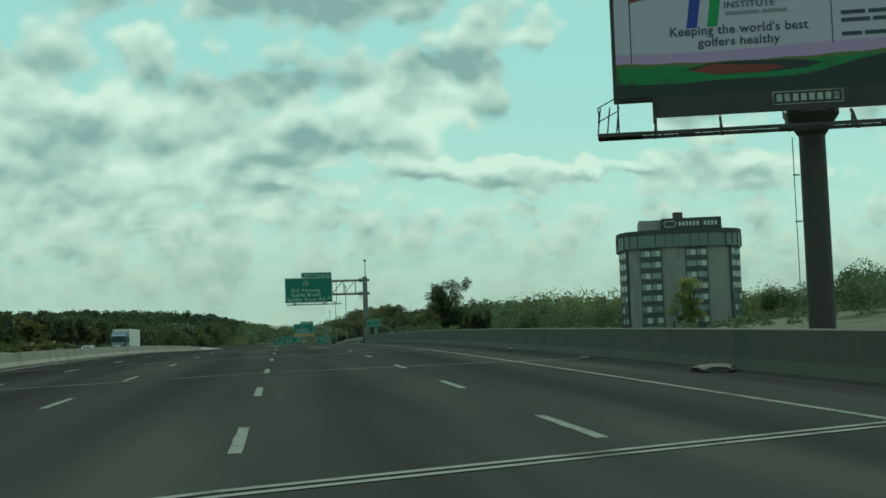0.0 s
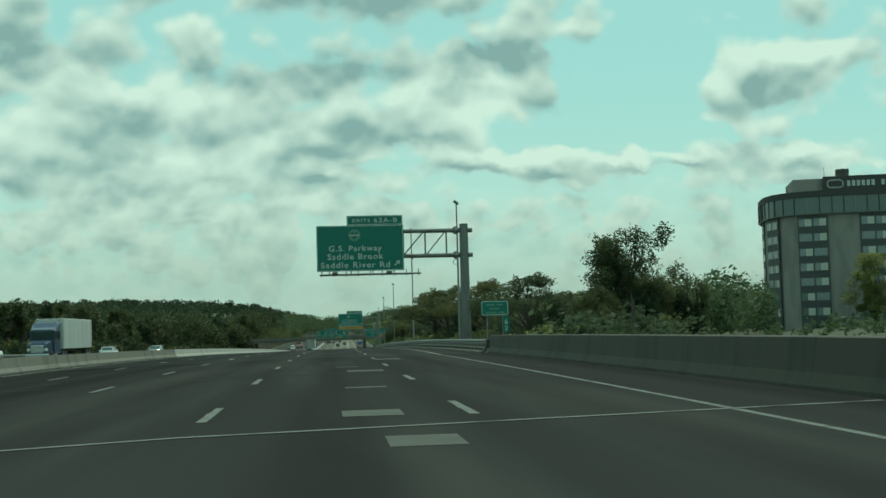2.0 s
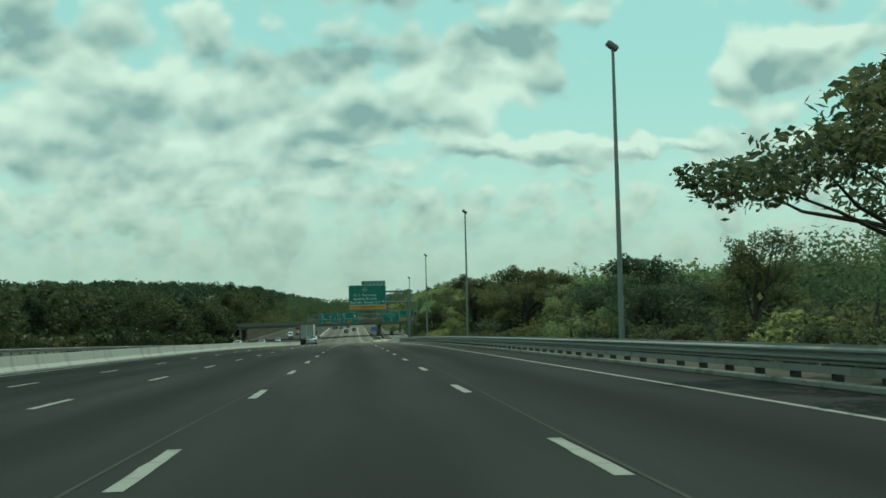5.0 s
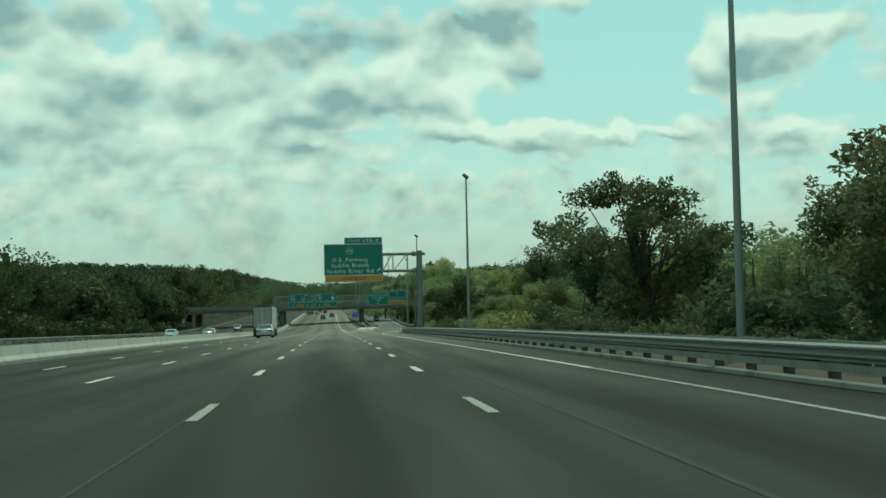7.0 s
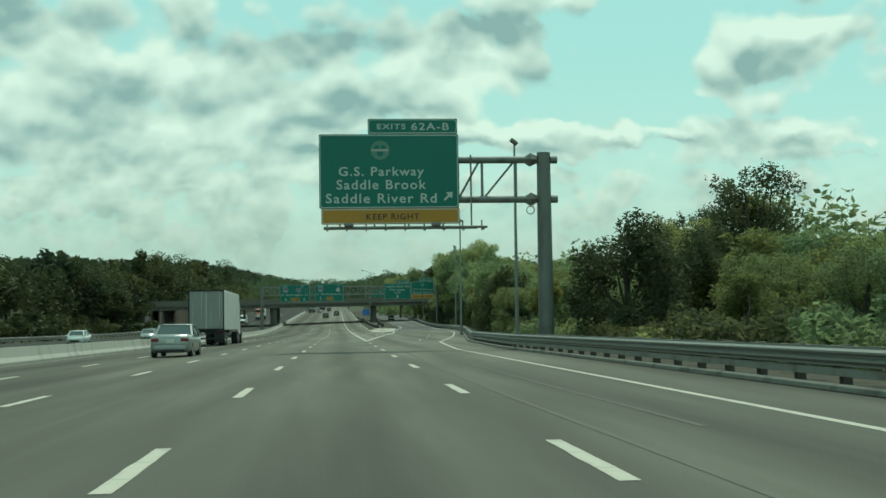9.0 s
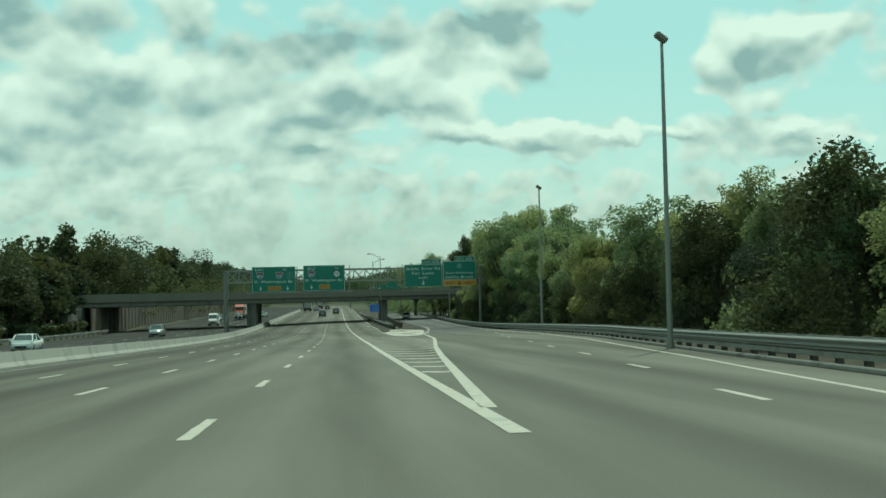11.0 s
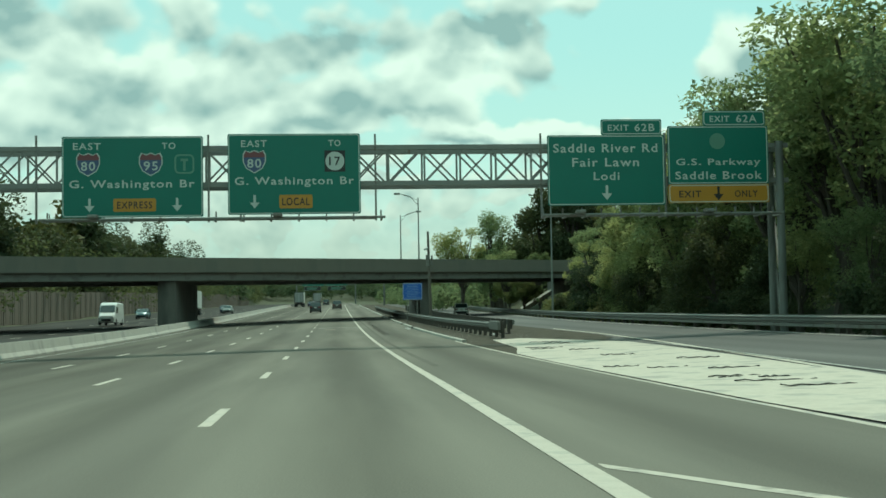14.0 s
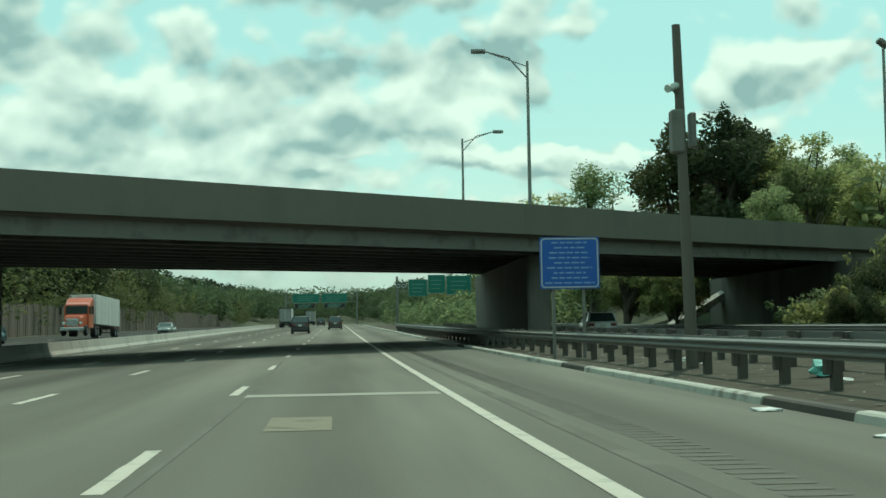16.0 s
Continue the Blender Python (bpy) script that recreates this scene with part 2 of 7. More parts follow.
# ---- materials ----
def mat(name, col, rough=0.7, metal=0.0, vary=0.25, scale=1.0, fine=30.0, bump=0.15, stain=None, island=0.0, spec=0.5, streak=0.0):
    """Two scales of variation on one colour, with fine relief. stain: a second colour that comes through in patches."""
    ma = bpy.data.materials.new(name)
    ma.use_nodes = True
    w = Net(ma.node_tree)
    bsdf = ma.node_tree.nodes["Principled BSDF"]
    vec = w.node("ShaderNodeTexCoord").outputs["Object"]
    if streak:
        a = w.split(vec)
        vec2 = w.xyz(a[0], a[1], w.m("MULTIPLY", a[2], streak))
    else:
        vec2 = vec
    n1, _ = w.noise(vec2, scale, 4.0)
    n2, _ = w.noise(vec, fine, 3.0)
    tone = w.m("ADD", 1.0 - vary, w.m("MULTIPLY", w.m("ADD", w.m("MULTIPLY", n1, 1.2), w.m("MULTIPLY", n2, 0.8)), vary))
    if island:
        rnd = w.node("ShaderNodeNewGeometry").outputs["Random Per Island"]
        tone = w.m("MULTIPLY", tone, w.m("ADD", 1.0 - island / 2, w.m("MULTIPLY", rnd, island)))
    c = w.mix(1.0, (*col, 1), w.xyz(tone, tone, tone), "MULTIPLY")
    if stain:
        c = w.mix(w.m("MULTIPLY", w.ramp(n1, 0.49, 0.66), 0.85), c, (*stain, 1))
    w.put(bsdf.inputs["Base Color"], c)
    w.put(bsdf.inputs["Roughness"], w.m("ADD", rough - 0.06, w.m("MULTIPLY", n2, 0.12), clamp=True))
    bsdf.inputs["Metallic"].default_value = metal
    bsdf.inputs["Specular IOR Level"].default_value = spec
    if bump:
        b = w.node("ShaderNodeBump")
        b.inputs["Strength"].default_value = bump
        b.inputs["Distance"].default_value = 0.02
        w.put(b.inputs["Height"], n2)
        w.put(bsdf.inputs["Normal"], b.outputs[0])
    return ma


def asphalt(name, col, worn, spec=0.4, pale=None, reach=None):
    """Rolled asphalt: aggregate grain, wheel tracks and oil strip along the lanes, long patches. UV: metres across and along."""
    ma = bpy.data.materials.new(name)
    ma.use_nodes = True
    w = Net(ma.node_tree)
    bsdf = ma.node_tree.nodes["Principled BSDF"]
    uv = w.node("ShaderNodeUVMap").outputs[0]
    a = w.split(uv)
    lane = w.m("DIVIDE", w.m("ADD", a[0], 1.723 + 34.46), 3.446)
    cyc = w.m("COSINE", w.m("MULTIPLY", lane, 4 * math.pi))     # two tracks a lane
    mid = w.m("COSINE", w.m("MULTIPLY", lane, 2 * math.pi))     # middle of lane: -1
    longv = w.xyz(a[0], w.m("MULTIPLY", a[1], 0.06), 0.0)
    n1, _ = w.noise(longv, 0.9, 5.0)
    n2, _ = w.noise(w.xyz(a[0], a[1], 0.0), 55.0, 2.0)
    n3, _ = w.noise(w.xyz(a[0], w.m("MULTIPLY", a[1], 0.07), 0.0), 0.4, 4.0)
    tone = w.m("ADD", 0.72, w.m("MULTIPLY", n1, 0.26))
    tone = w.m("ADD", tone, w.m("MULTIPLY", w.m("SUBTRACT", n3, 0.5), 0.18))
    tone = w.m("ADD", tone, w.m("MULTIPLY", cyc, -0.05))
    tone = w.m("ADD", tone, w.m("MULTIPLY", mid, 0.08))
    tone = w.m("ADD", tone, w.m("MULTIPLY", w.m("SUBTRACT", n2, 0.5), 0.5))
    tone = w.m("MULTIPLY", tone, w.m("ADD", 0.70, w.m("MULTIPLY", w.ramp(a[0], -10.0, -2.0), 0.30)))     # the tone drops towards the left-hand lanes
    c = w.mix(w.ramp(n3, 0.42, 0.68), (*col, 1), (*worn, 1))
    if pale:
        # asphalt lightens along the road where cloud shade, put into the colour, ends
        k = w.ramp(w.m("ADD", a[1], w.m("MULTIPLY", w.m("SUBTRACT", n1, 0.5), 60.0)), *reach)
        c = w.mix(k, c, w.mix(w.ramp(n3, 0.42, 0.68), (*pale[0], 1), (*pale[1], 1)))
    c = w.mix(1.0, c, w.xyz(tone, tone, tone), "MULTIPLY")
    w.put(bsdf.inputs["Base Color"], c)
    w.put(bsdf.inputs["Roughness"], w.m("ADD", 0.8, w.m("MULTIPLY", n2, 0.2)))
    bsdf.inputs["Specular IOR Level"].default_value = spec
    b = w.node("ShaderNodeBump")
    b.inputs["Strength"].default_value = 0.25
    b.inputs["Distance"].default_value = 0.01
    w.put(b.inputs["Height"], n2)
    w.put(bsdf.inputs["Normal"], b.outputs[0])
    return ma


def leafy(name, dark, light, through=0.35):
    """Leaves: every leaf its own tone between two greens, some light coming through."""
    ma = bpy.data.materials.new(name)
    ma.use_nodes = True
    w = Net(ma.node_tree)
    t = ma.node_tree
    t.nodes.clear()
    rnd = w.node("ShaderNodeNewGeometry").outputs["Random Per Island"]
    vec = w.node("ShaderNodeTexCoord").outputs["Object"]
    n1, _ = w.noise(vec, 0.6, 3.0)
    c = w.mix(w.m("ADD", w.m("MULTIPLY", rnd, 0.55), w.m("MULTIPLY", w.ramp(n1, 0.35, 0.7), 0.45)), (*dark, 1), (*light, 1))
    obr = w.node("ShaderNodeObjectInfo").outputs["Random"]
    c = w.mix(1.0, c, w.xyz(w.m("ADD", 0.75, w.m("MULTIPLY", obr, 0.6)), w.m("ADD", 0.85, w.m("MULTIPLY", obr, 0.3)), 0.9), "MULTIPLY")
    d = w.node("ShaderNodeBsdfPrincipled")
    w.put(d.inputs["Base Color"], c)
    d.inputs["Roughness"].default_value = 0.65
    d.inputs["Specular IOR Level"].default_value = 0.25
    tr = w.node("ShaderNodeBsdfTranslucent")
    w.put(tr.inputs[0], c)
    mx = w.node("ShaderNodeMixShader")
    mx.inputs[0].default_value = through
    t.links.new(d.outputs[0], mx.inputs[1])
    t.links.new(tr.outputs[0], mx.inputs[2])
    out = w.node("ShaderNodeOutputMaterial")
    t.links.new(mx.outputs[0], out.inputs[0])
    return ma


def glass(name, tint, rough=0.05):
    """Dark car and building glass seen from outside: a glossy tinted pane."""
    ma = bpy.data.materials.new(name)
    ma.use_nodes = True
    w = Net(ma.node_tree)
    bsdf = ma.node_tree.nodes["Principled BSDF"]
    n1, _ = w.noise(w.node("ShaderNodeTexCoord").outputs["Object"], 1.2, 3.0)
    w.put(bsdf.inputs["Base Color"], w.mix(n1, (*tint, 1), (*[k * 1.6 for k in tint], 1)))
    bsdf.inputs["Roughness"].default_value = rough
    bsdf.inputs["Specular IOR Level"].default_value = 0.9
    return ma


# dark asphalt; deck and first lanes also carry cloud shade in their colour
A_DECK = asphalt("asphalt_bridge_deck", (0.043, 0.043, 0.042), (0.058, 0.058, 0.055), 0.0)
A_MID = asphalt("asphalt_worn_shaded", (0.035, 0.0355, 0.034), (0.047, 0.047, 0.045), 0.02, ((0.166, 0.161, 0.138), (0.207, 0.200, 0.168)), (268.0, 430.0))
A_LATE = A_MID
A_RAMP = asphalt("asphalt_ramp", (0.095, 0.096, 0.09), (0.13, 0.13, 0.12))
A_OPP = asphalt("asphalt_opposite", (0.085, 0.085, 0.078), (0.115, 0.113, 0.102), 0.05)
PAINT = mat("road_paint_white", (0.48, 0.45, 0.385), 0.85, vary=0.35, scale=3.0, fine=40, bump=0.3, stain=(0.34, 0.335, 0.295), spec=0.1)
PAINT_MID = mat("road_paint_greyed", (0.27, 0.27, 0.24), 0.85, vary=0.4, scale=3.0, fine=40, bump=0.3, stain=(0.17, 0.17, 0.155), spec=0.1)
PAINT_HATCH = mat("road_paint_chipped", (0.47, 0.44, 0.378), 0.85, vary=0.35, scale=1.6, fine=30, bump=0.3, stain=(0.16, 0.16, 0.145), spec=0.1)
PAINT_DECK = mat("road_paint_dull", (0.16, 0.168, 0.155), 0.85, vary=0.45, scale=3.0, fine=40, bump=0.3, stain=(0.07, 0.075, 0.07), spec=0.05)
SEAM = mat("tar_seam", (0.150, 0.147, 0.130), 0.85, vary=0.3, scale=1.0, spec=0.0)
SEAM_DK = mat("tar_seam_greyed", (0.066, 0.067, 0.063), 0.9, vary=0.3, spec=0.0)
TAR_BAND = mat("tar_band", (0.143, 0.139, 0.121), 0.9, vary=0.4, scale=0.8, stain=(0.165, 0.16, 0.14), spec=0.0)
SEAM_PALE = mat("milled_groove", (0.148, 0.144, 0.126), 0.9, vary=0.4, scale=2.0, spec=0.0)
VERGE_KERB = mat("kerb_dull_grey", (0.17, 0.17, 0.15), 0.9, vary=0.4, scale=1.0, stain=(0.09, 0.09, 0.08), spec=0.1)
PAINT_OLD = mat("road_paint_old", (0.38, 0.385, 0.35), 0.9, spec=0.1, vary=0.4, scale=2.5, fine=50, bump=0.3, stain=(0.12, 0.13, 0.12))
JOINT = mat("expansion_joint_steel", (0.17, 0.175, 0.165), 0.8, vary=0.4, scale=1.2, stain=(0.06, 0.06, 0.055), spec=0.1)
JOINT_GAP = mat("joint_rubber", (0.02, 0.02, 0.02), 0.9, vary=0.2, spec=0.0)
PATCH = mat("patch_concrete", (0.10, 0.102, 0.092), 0.9, vary=0.35, scale=2.0, spec=0.05)
PATCH_PALE = mat("patch_pale", (0.30, 0.29, 0.25), 0.9, vary=0.3, scale=1.5, spec=0.05)
PATCH_TAN = mat("patch_tan", (0.22, 0.20, 0.155), 0.9, vary=0.4, scale=1.5, stain=(0.14, 0.13, 0.105), spec=0.05)
APRON = mat("apron_concrete", (0.47, 0.435, 0.36), 0.85, vary=0.45, scale=1.1, fine=9, stain=(0.27, 0.265, 0.23))
# near-black base colour, far darker than bare concrete, on every face
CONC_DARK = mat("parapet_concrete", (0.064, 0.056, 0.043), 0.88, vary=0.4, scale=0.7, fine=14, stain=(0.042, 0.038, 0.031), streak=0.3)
CONC = mat("barrier_concrete", (0.37, 0.36, 0.315), 0.88, vary=0.3, scale=0.8, fine=14, stain=(0.26, 0.26, 0.23), streak=0.3)
CONC_BR = mat("bridge_concrete", (0.142, 0.130, 0.106), 0.88, vary=0.3, scale=0.5, fine=10, stain=(0.12, 0.115, 0.095), streak=0.3)
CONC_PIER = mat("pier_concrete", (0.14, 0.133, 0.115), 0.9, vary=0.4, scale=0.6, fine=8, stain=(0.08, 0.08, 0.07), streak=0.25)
KERB = mat("kerb_painted", (0.42, 0.41, 0.36), 0.9, vary=0.4, scale=2, stain=(0.2, 0.19, 0.165), spec=0.1)
# cloud shade over the early stretch is put into this darker concrete
CONC_SHADED = mat("shaded_barrier_concrete", (0.19, 0.183, 0.155), 0.9, vary=0.35, scale=0.8, fine=14, stain=(0.12, 0.115, 0.095), streak=0.3, spec=0.15)
GALV = mat("galvanised_steel", (0.215, 0.215, 0.195), 0.55, 0.6, vary=0.25, scale=2.0, fine=25, stain=(0.2, 0.2, 0.19))
GALV_DK = mat("weathered_steel", (0.20, 0.20, 0.18), 0.6, 0.4, vary=0.3, scale=1.5, fine=25, stain=(0.14, 0.12, 0.10))
WOODPOST = mat("rail_post_weathered", (0.085, 0.074, 0.062), 0.85, vary=0.4, scale=3)
GIRDER = mat("girder_painted_steel", (0.17, 0.165, 0.145), 0.6, 0.1, vary=0.3, scale=1.0, stain=(0.11, 0.10, 0.085))
SIGN_G = mat("sign_green", (0.006, 0.130, 0.094), 0.45, vary=0.12, scale=0.8, fine=6, bump=0.02)
SIGN_Y = mat("sign_yellow", (0.42, 0.20, 0.018), 0.45, vary=0.12, scale=0.8, fine=6, bump=0.02)
SIGN_W = mat("sign_white", (0.45, 0.49, 0.45), 0.45, vary=0.1, scale=2, bump=0.02)
SIGN_K = mat("sign_black", (0.015, 0.015, 0.015), 0.5, vary=0.1)
SIGN_B = mat("sign_blue", (0.02, 0.10, 0.42), 0.45, vary=0.12, scale=1.0, bump=0.02)
SHIELD_B = mat("shield_blue", (0.05, 0.08, 0.16), 0.45, vary=0.1)
SHIELD_R = mat("shield_red", (0.15, 0.045, 0.05), 0.45, vary=0.1)
BADGE = mat("badge_faded", (0.10, 0.22, 0.16), 0.5, vary=0.2)
SIGN_BACK = mat("sign_aluminium_edge", (0.35, 0.36, 0.35), 0.5, 0.6, vary=0.2)
POLE_DK = mat("lamp_pole_aluminium", (0.22, 0.23, 0.21), 0.55, 0.5, vary=0.25, scale=1.5)
POST_GR = mat("gantry_post_steel", (0.17, 0.18, 0.165), 0.6, 0.3, vary=0.25, scale=1.0, stain=(0.11, 0.11, 0.10), streak=0.3)
UPOLE = mat("pole_concrete_brown", (0.12, 0.105, 0.085), 0.85, vary=0.3, scale=1.5, streak=0.2)
GRASS = mat("verge_grass", (0.042, 0.052, 0.019), 0.95, vary=0.55, scale=0.35, fine=9, bump=0.6, stain=(0.065, 0.062, 0.03))
# the grit's own dark grey, lowered further for shade under the guardrail
GRIT = mat("grit_shaded", (0.085, 0.078, 0.062), 0.95, vary=0.5, scale=1.2, fine=18, bump=0.5, stain=(0.045, 0.042, 0.033), spec=0.05)
BARK = mat("bark", (0.06, 0.05, 0.038), 0.92, vary=0.45, scale=3.0, fine=20, bump=0.6, streak=0.2)
# mid and olive leaves: extra light on the right-hand woods is put into the colour
LEAF_A = leafy("leaf_mid", (0.140, 0.178, 0.084), (0.270, 0.310, 0.146), 0.68)
LEAF_E = leafy("leaf_olive_lit", (0.180, 0.230, 0.116), (0.325, 0.382, 0.186), 0.72)
LEAF_B = leafy("leaf_dark", (0.060, 0.077, 0.043), (0.128, 0.146, 0.074), 0.58)
LEAF_H = leafy("leaf_deep", (0.034, 0.050, 0.027), (0.078, 0.098, 0.048), 0.45)
LEAF_C = leafy("leaf_yellowish", (0.110, 0.134, 0.050), (0.212, 0.232, 0.090), 0.62)
# far leaves are darkened: dimmer light on the left-hand woods is put into the colour
LEAF_D = leafy("leaf_far", (0.036, 0.052, 0.027), (0.076, 0.096, 0.044), 0.35)
LEAF_F = leafy("leaf_far_olive_shaded", (0.055, 0.068, 0.028), (0.110, 0.122, 0.050), 0.35)
LEAF_G = leafy("leaf_wood_mid", (0.075, 0.100, 0.048), (0.155, 0.186, 0.088), 0.5)
WOODWALL = mat("noise_wall_timber", (0.13, 0.10, 0.075), 0.85, vary=0.35, scale=1.5, fine=10, stain=(0.08, 0.065, 0.05), streak=0.15)


# ---- mesh helpers ----
def obj(name, bm, material, smooth=False):
    me = bpy.data.meshes.new(name)
    bm.to_mesh(me)
    bm.free()
    for ma in (material if isinstance(material, (list, tuple)) else [material]):
        me.materials.append(ma)
    if smooth:
        me.shade_smooth()
    return new(name, me)


def part(name, bm, material, parent, label="", smooth=False):
    """One mesh object under a thing or under a part; its mesh is in the parent's own space."""
    ob = obj(name, bm, material, smooth)
    ob.parent = parent
    if label:
        tagged(ob, label)
    return ob


def again(ob, m, parent=None):
    """Another object on the same mesh."""
    o = ob.copy()
    scene.collection.objects.link(o)
    o.matrix_basis = m
    if parent is not None:
        o.parent = parent
    return o


def thing(name, m, label, category, group="", kind=""):
    e = new(name)
    e.matrix_basis = m
    e.empty_display_size = 0.3
    return tagged(e, label, category, group, kind)


def box(bm, x0, x1, y0, y1, z0, z1, bevel=0.0, m=None):
    vs = [bm.verts.new((x, y, z)) for x in (x0, x1) for y in (y0, y1) for z in (z0, z1)]
    q = [(0, 1, 3, 2), (4, 6, 7, 5), (0, 4, 5, 1), (2, 3, 7, 6), (0, 2, 6, 4), (1, 5, 7, 3)]
    fs = [bm.faces.new([vs[i] for i in f]) for f in q]
    if bevel:
        es = {e for f in fs for e in f.edges}
        r = bmesh.ops.bevel(bm, geom=list(es), offset=bevel, segments=1, affect="EDGES")
        vs = [v for v in bm.verts if v.is_valid and v in set(r["verts"])] or vs
    if m is not None:
        bmesh.ops.transform(bm, matrix=m, verts=[v for v in vs if v.is_valid])
    return bm


def tube(bm, a, b, r0, r1=None, n=10, caps=True):
    """A round bar from a to b."""
    a, b = Vector(a), Vector(b)
    r1 = r0 if r1 is None else r1
    q = (b - a).to_track_quat("Z", "Y").to_matrix()
    rings = []
    for p, r in ((a, r0), (b, r1)):
        rings.append([bm.verts.new(p + q @ Vector((r * math.cos(2 * math.pi * i / n), r * math.sin(2 * math.pi * i / n), 0))) for i in range(n)])
    for i in range(n):
        j = (i + 1) % n
        bm.faces.new((rings[0][i], rings[0][j], rings[1][j], rings[1][i]))
    if caps:
        bm.faces.new(rings[0][::-1])
        bm.faces.new(rings[1])
    return bm


def bar(bm, a, b, w, d=None):
    """A square bar from a to b."""
    a, b = Vector(a), Vector(b)
    d = d or w
    q = (b - a).to_track_quat("Z", "Y").to_matrix()
    rings = [[bm.verts.new(p + q @ Vector((sx * w / 2, sy * d / 2, 0))) for sx, sy in ((-1, -1), (1, -1), (1, 1), (-1, 1))] for p in (a, b)]
    for i in range(4):
        j = (i + 1) % 4
        bm.faces.new((rings[0][i], rings[0][j], rings[1][j], rings[1][i]))
    bm.faces.new(rings[0][::-1])
    bm.faces.new(rings[1])
    return bm


def B():
    return bmesh.new()


def plate(bm, x0, x1, z0, z1, y0, y1, r=0.15, n=5):
    """An upright plate with rounded corners, thick along y."""
    pts = []
    for cx, cz, a0 in ((x1 - r, z1 - r, 0), (x0 + r, z1 - r, 90), (x0 + r, z0 + r, 180), (x1 - r, z0 + r, 270)):
        for i in range(n + 1):
            a = radians(a0 + 90 * i / n)
            pts.append((cx + r * math.cos(a), cz + r * math.sin(a)))
    f = [bm.verts.new((x, y0, z)) for x, z in pts]
    k = [bm.verts.new((x, y1, z)) for x, z in pts]
    bm.faces.new(f)
    bm.faces.new(k[::-1])
    for i in range(len(pts)):
        j = (i + 1) % len(pts)
        bm.faces.new((f[j], f[i], k[i], k[j]))
    bmesh.ops.recalc_face_normals(bm, faces=bm.faces[:])
    return bm


def ring(bm, x0, x1, z0, z1, y0, y1, r, w, n=5):
    """A rounded frame line, w wide."""
    def loop(d):
        pts = []
        rr = max(r - d, 0.01)
        for cx, cz, a0 in ((x1 - d - rr, z1 - d - rr, 0), (x0 + d + rr, z1 - d - rr, 90), (x0 + d + rr, z0 + d + rr, 180), (x1 - d - rr, z0 + d + rr, 270)):
            for i in range(n + 1):
                a = radians(a0 + 90 * i / n)
                pts.append((cx + rr * math.cos(a), cz + rr * math.sin(a)))
        return pts
    o, i_ = loop(0), loop(w)
    N = len(o)
    fo = [bm.verts.new((x, y0, z)) for x, z in o]
    fi = [bm.verts.new((x, y0, z)) for x, z in i_]
    bo = [bm.verts.new((x, y1, z)) for x, z in o]
    bi = [bm.verts.new((x, y1, z)) for x, z in i_]
    for i in range(N):
        j = (i + 1) % N
        bm.faces.new((fo[i], fo[j], fi[j], fi[i]))
        bm.faces.new((bo[j], bo[i], bi[i], bi[j]))
        bm.faces.new((fo[j], fo[i], bo[i], bo[j]))
        bm.faces.new((fi[i], fi[j], bi[j], bi[i]))
    bmesh.ops.recalc_face_normals(bm, faces=bm.faces[:])
    return bm


def lettering(body, x0, x1, z0, z1, y, parent, material, name="lettering", spread=1.16):
    """Words of the built-in font as a thin mesh, fitted into a box on an upright face that looks towards -y."""
    cu = bpy.data.curves.new("words", "FONT")
    cu.body, cu.extrude, cu.resolution_u = body, 0.006, 3
    cu.space_character, cu.offset = spread, 0.012
    tmp = new("words", cu)
    bpy.context.view_layer.update()
    me = bpy.data.meshes.new_from_object(tmp.evaluated_get(bpy.context.evaluated_depsgraph_get()))
    bpy.data.objects.remove(tmp)
    bpy.data.curves.remove(cu)
    xs = [v.co.x for v in me.vertices]
    ys = [v.co.y for v in me.vertices]
    a, b, c, d = min(xs), max(xs), min(ys), max(ys)
    for v in me.vertices:
        v.co = Vector((x0 + (v.co.x - a) / (b - a) * (x1 - x0), y - v.co.z, z0 + (v.co.y - c) / (d - c) * (z1 - z0)))
    me.materials.clear()
    me.materials.append(material)
    ob = new(name, me)
    ob.parent = parent
    return ob


def strip(name, s0, s1, left, right, material, h=0.0, step=4.0, thick=0.0):
    """A sheet along the road between two offsets (numbers or functions of s), UV in metres across and along."""
    bm = B()
    uvl = bm.loops.layers.uv.new("UVMap")
    n = max(1, round((s1 - s0) / step))
    fl = left if callable(left) else (lambda s: left)
    fr = right if callable(right) else (lambda s: right)
    rows = []
    ss = [s0 + (s1 - s0) * i / n for i in range(n + 1)]
    folds = [k for k in (-1.72, 6.5) if any(fl(s) < k - 0.1 and fr(s) > k + 0.1 for s in ss)]    # crown and foot of the banking
    for s in ss:
        a, b = fl(s), fr(s)
        rows.append([(s, o, bm.verts.new(R(s, o, h))) for o in [a] + [min(max(k, a), b) for k in folds] + [b]])
    for a, b in zip(rows, rows[1:]):
        for i in range(len(a) - 1):
            quad = (a[i], a[i + 1], b[i + 1], b[i])
            f = bm.faces.new([v for _, _, v in quad])
            for lp, (s, o, _) in zip(f.loops, quad):
                lp[uvl].uv = (o, s)
    if thick:
        g = bmesh.ops.extrude_face_region(bm, geom=bm.faces[:])
        bmesh.ops.translate(bm, vec=(0, 0, -thick), verts=[v for v in g["geom"] if isinstance(v, bmesh.types.BMVert)])
        bmesh.ops.recalc_face_normals(bm, faces=bm.faces[:])
    return obj(name, bm, material)


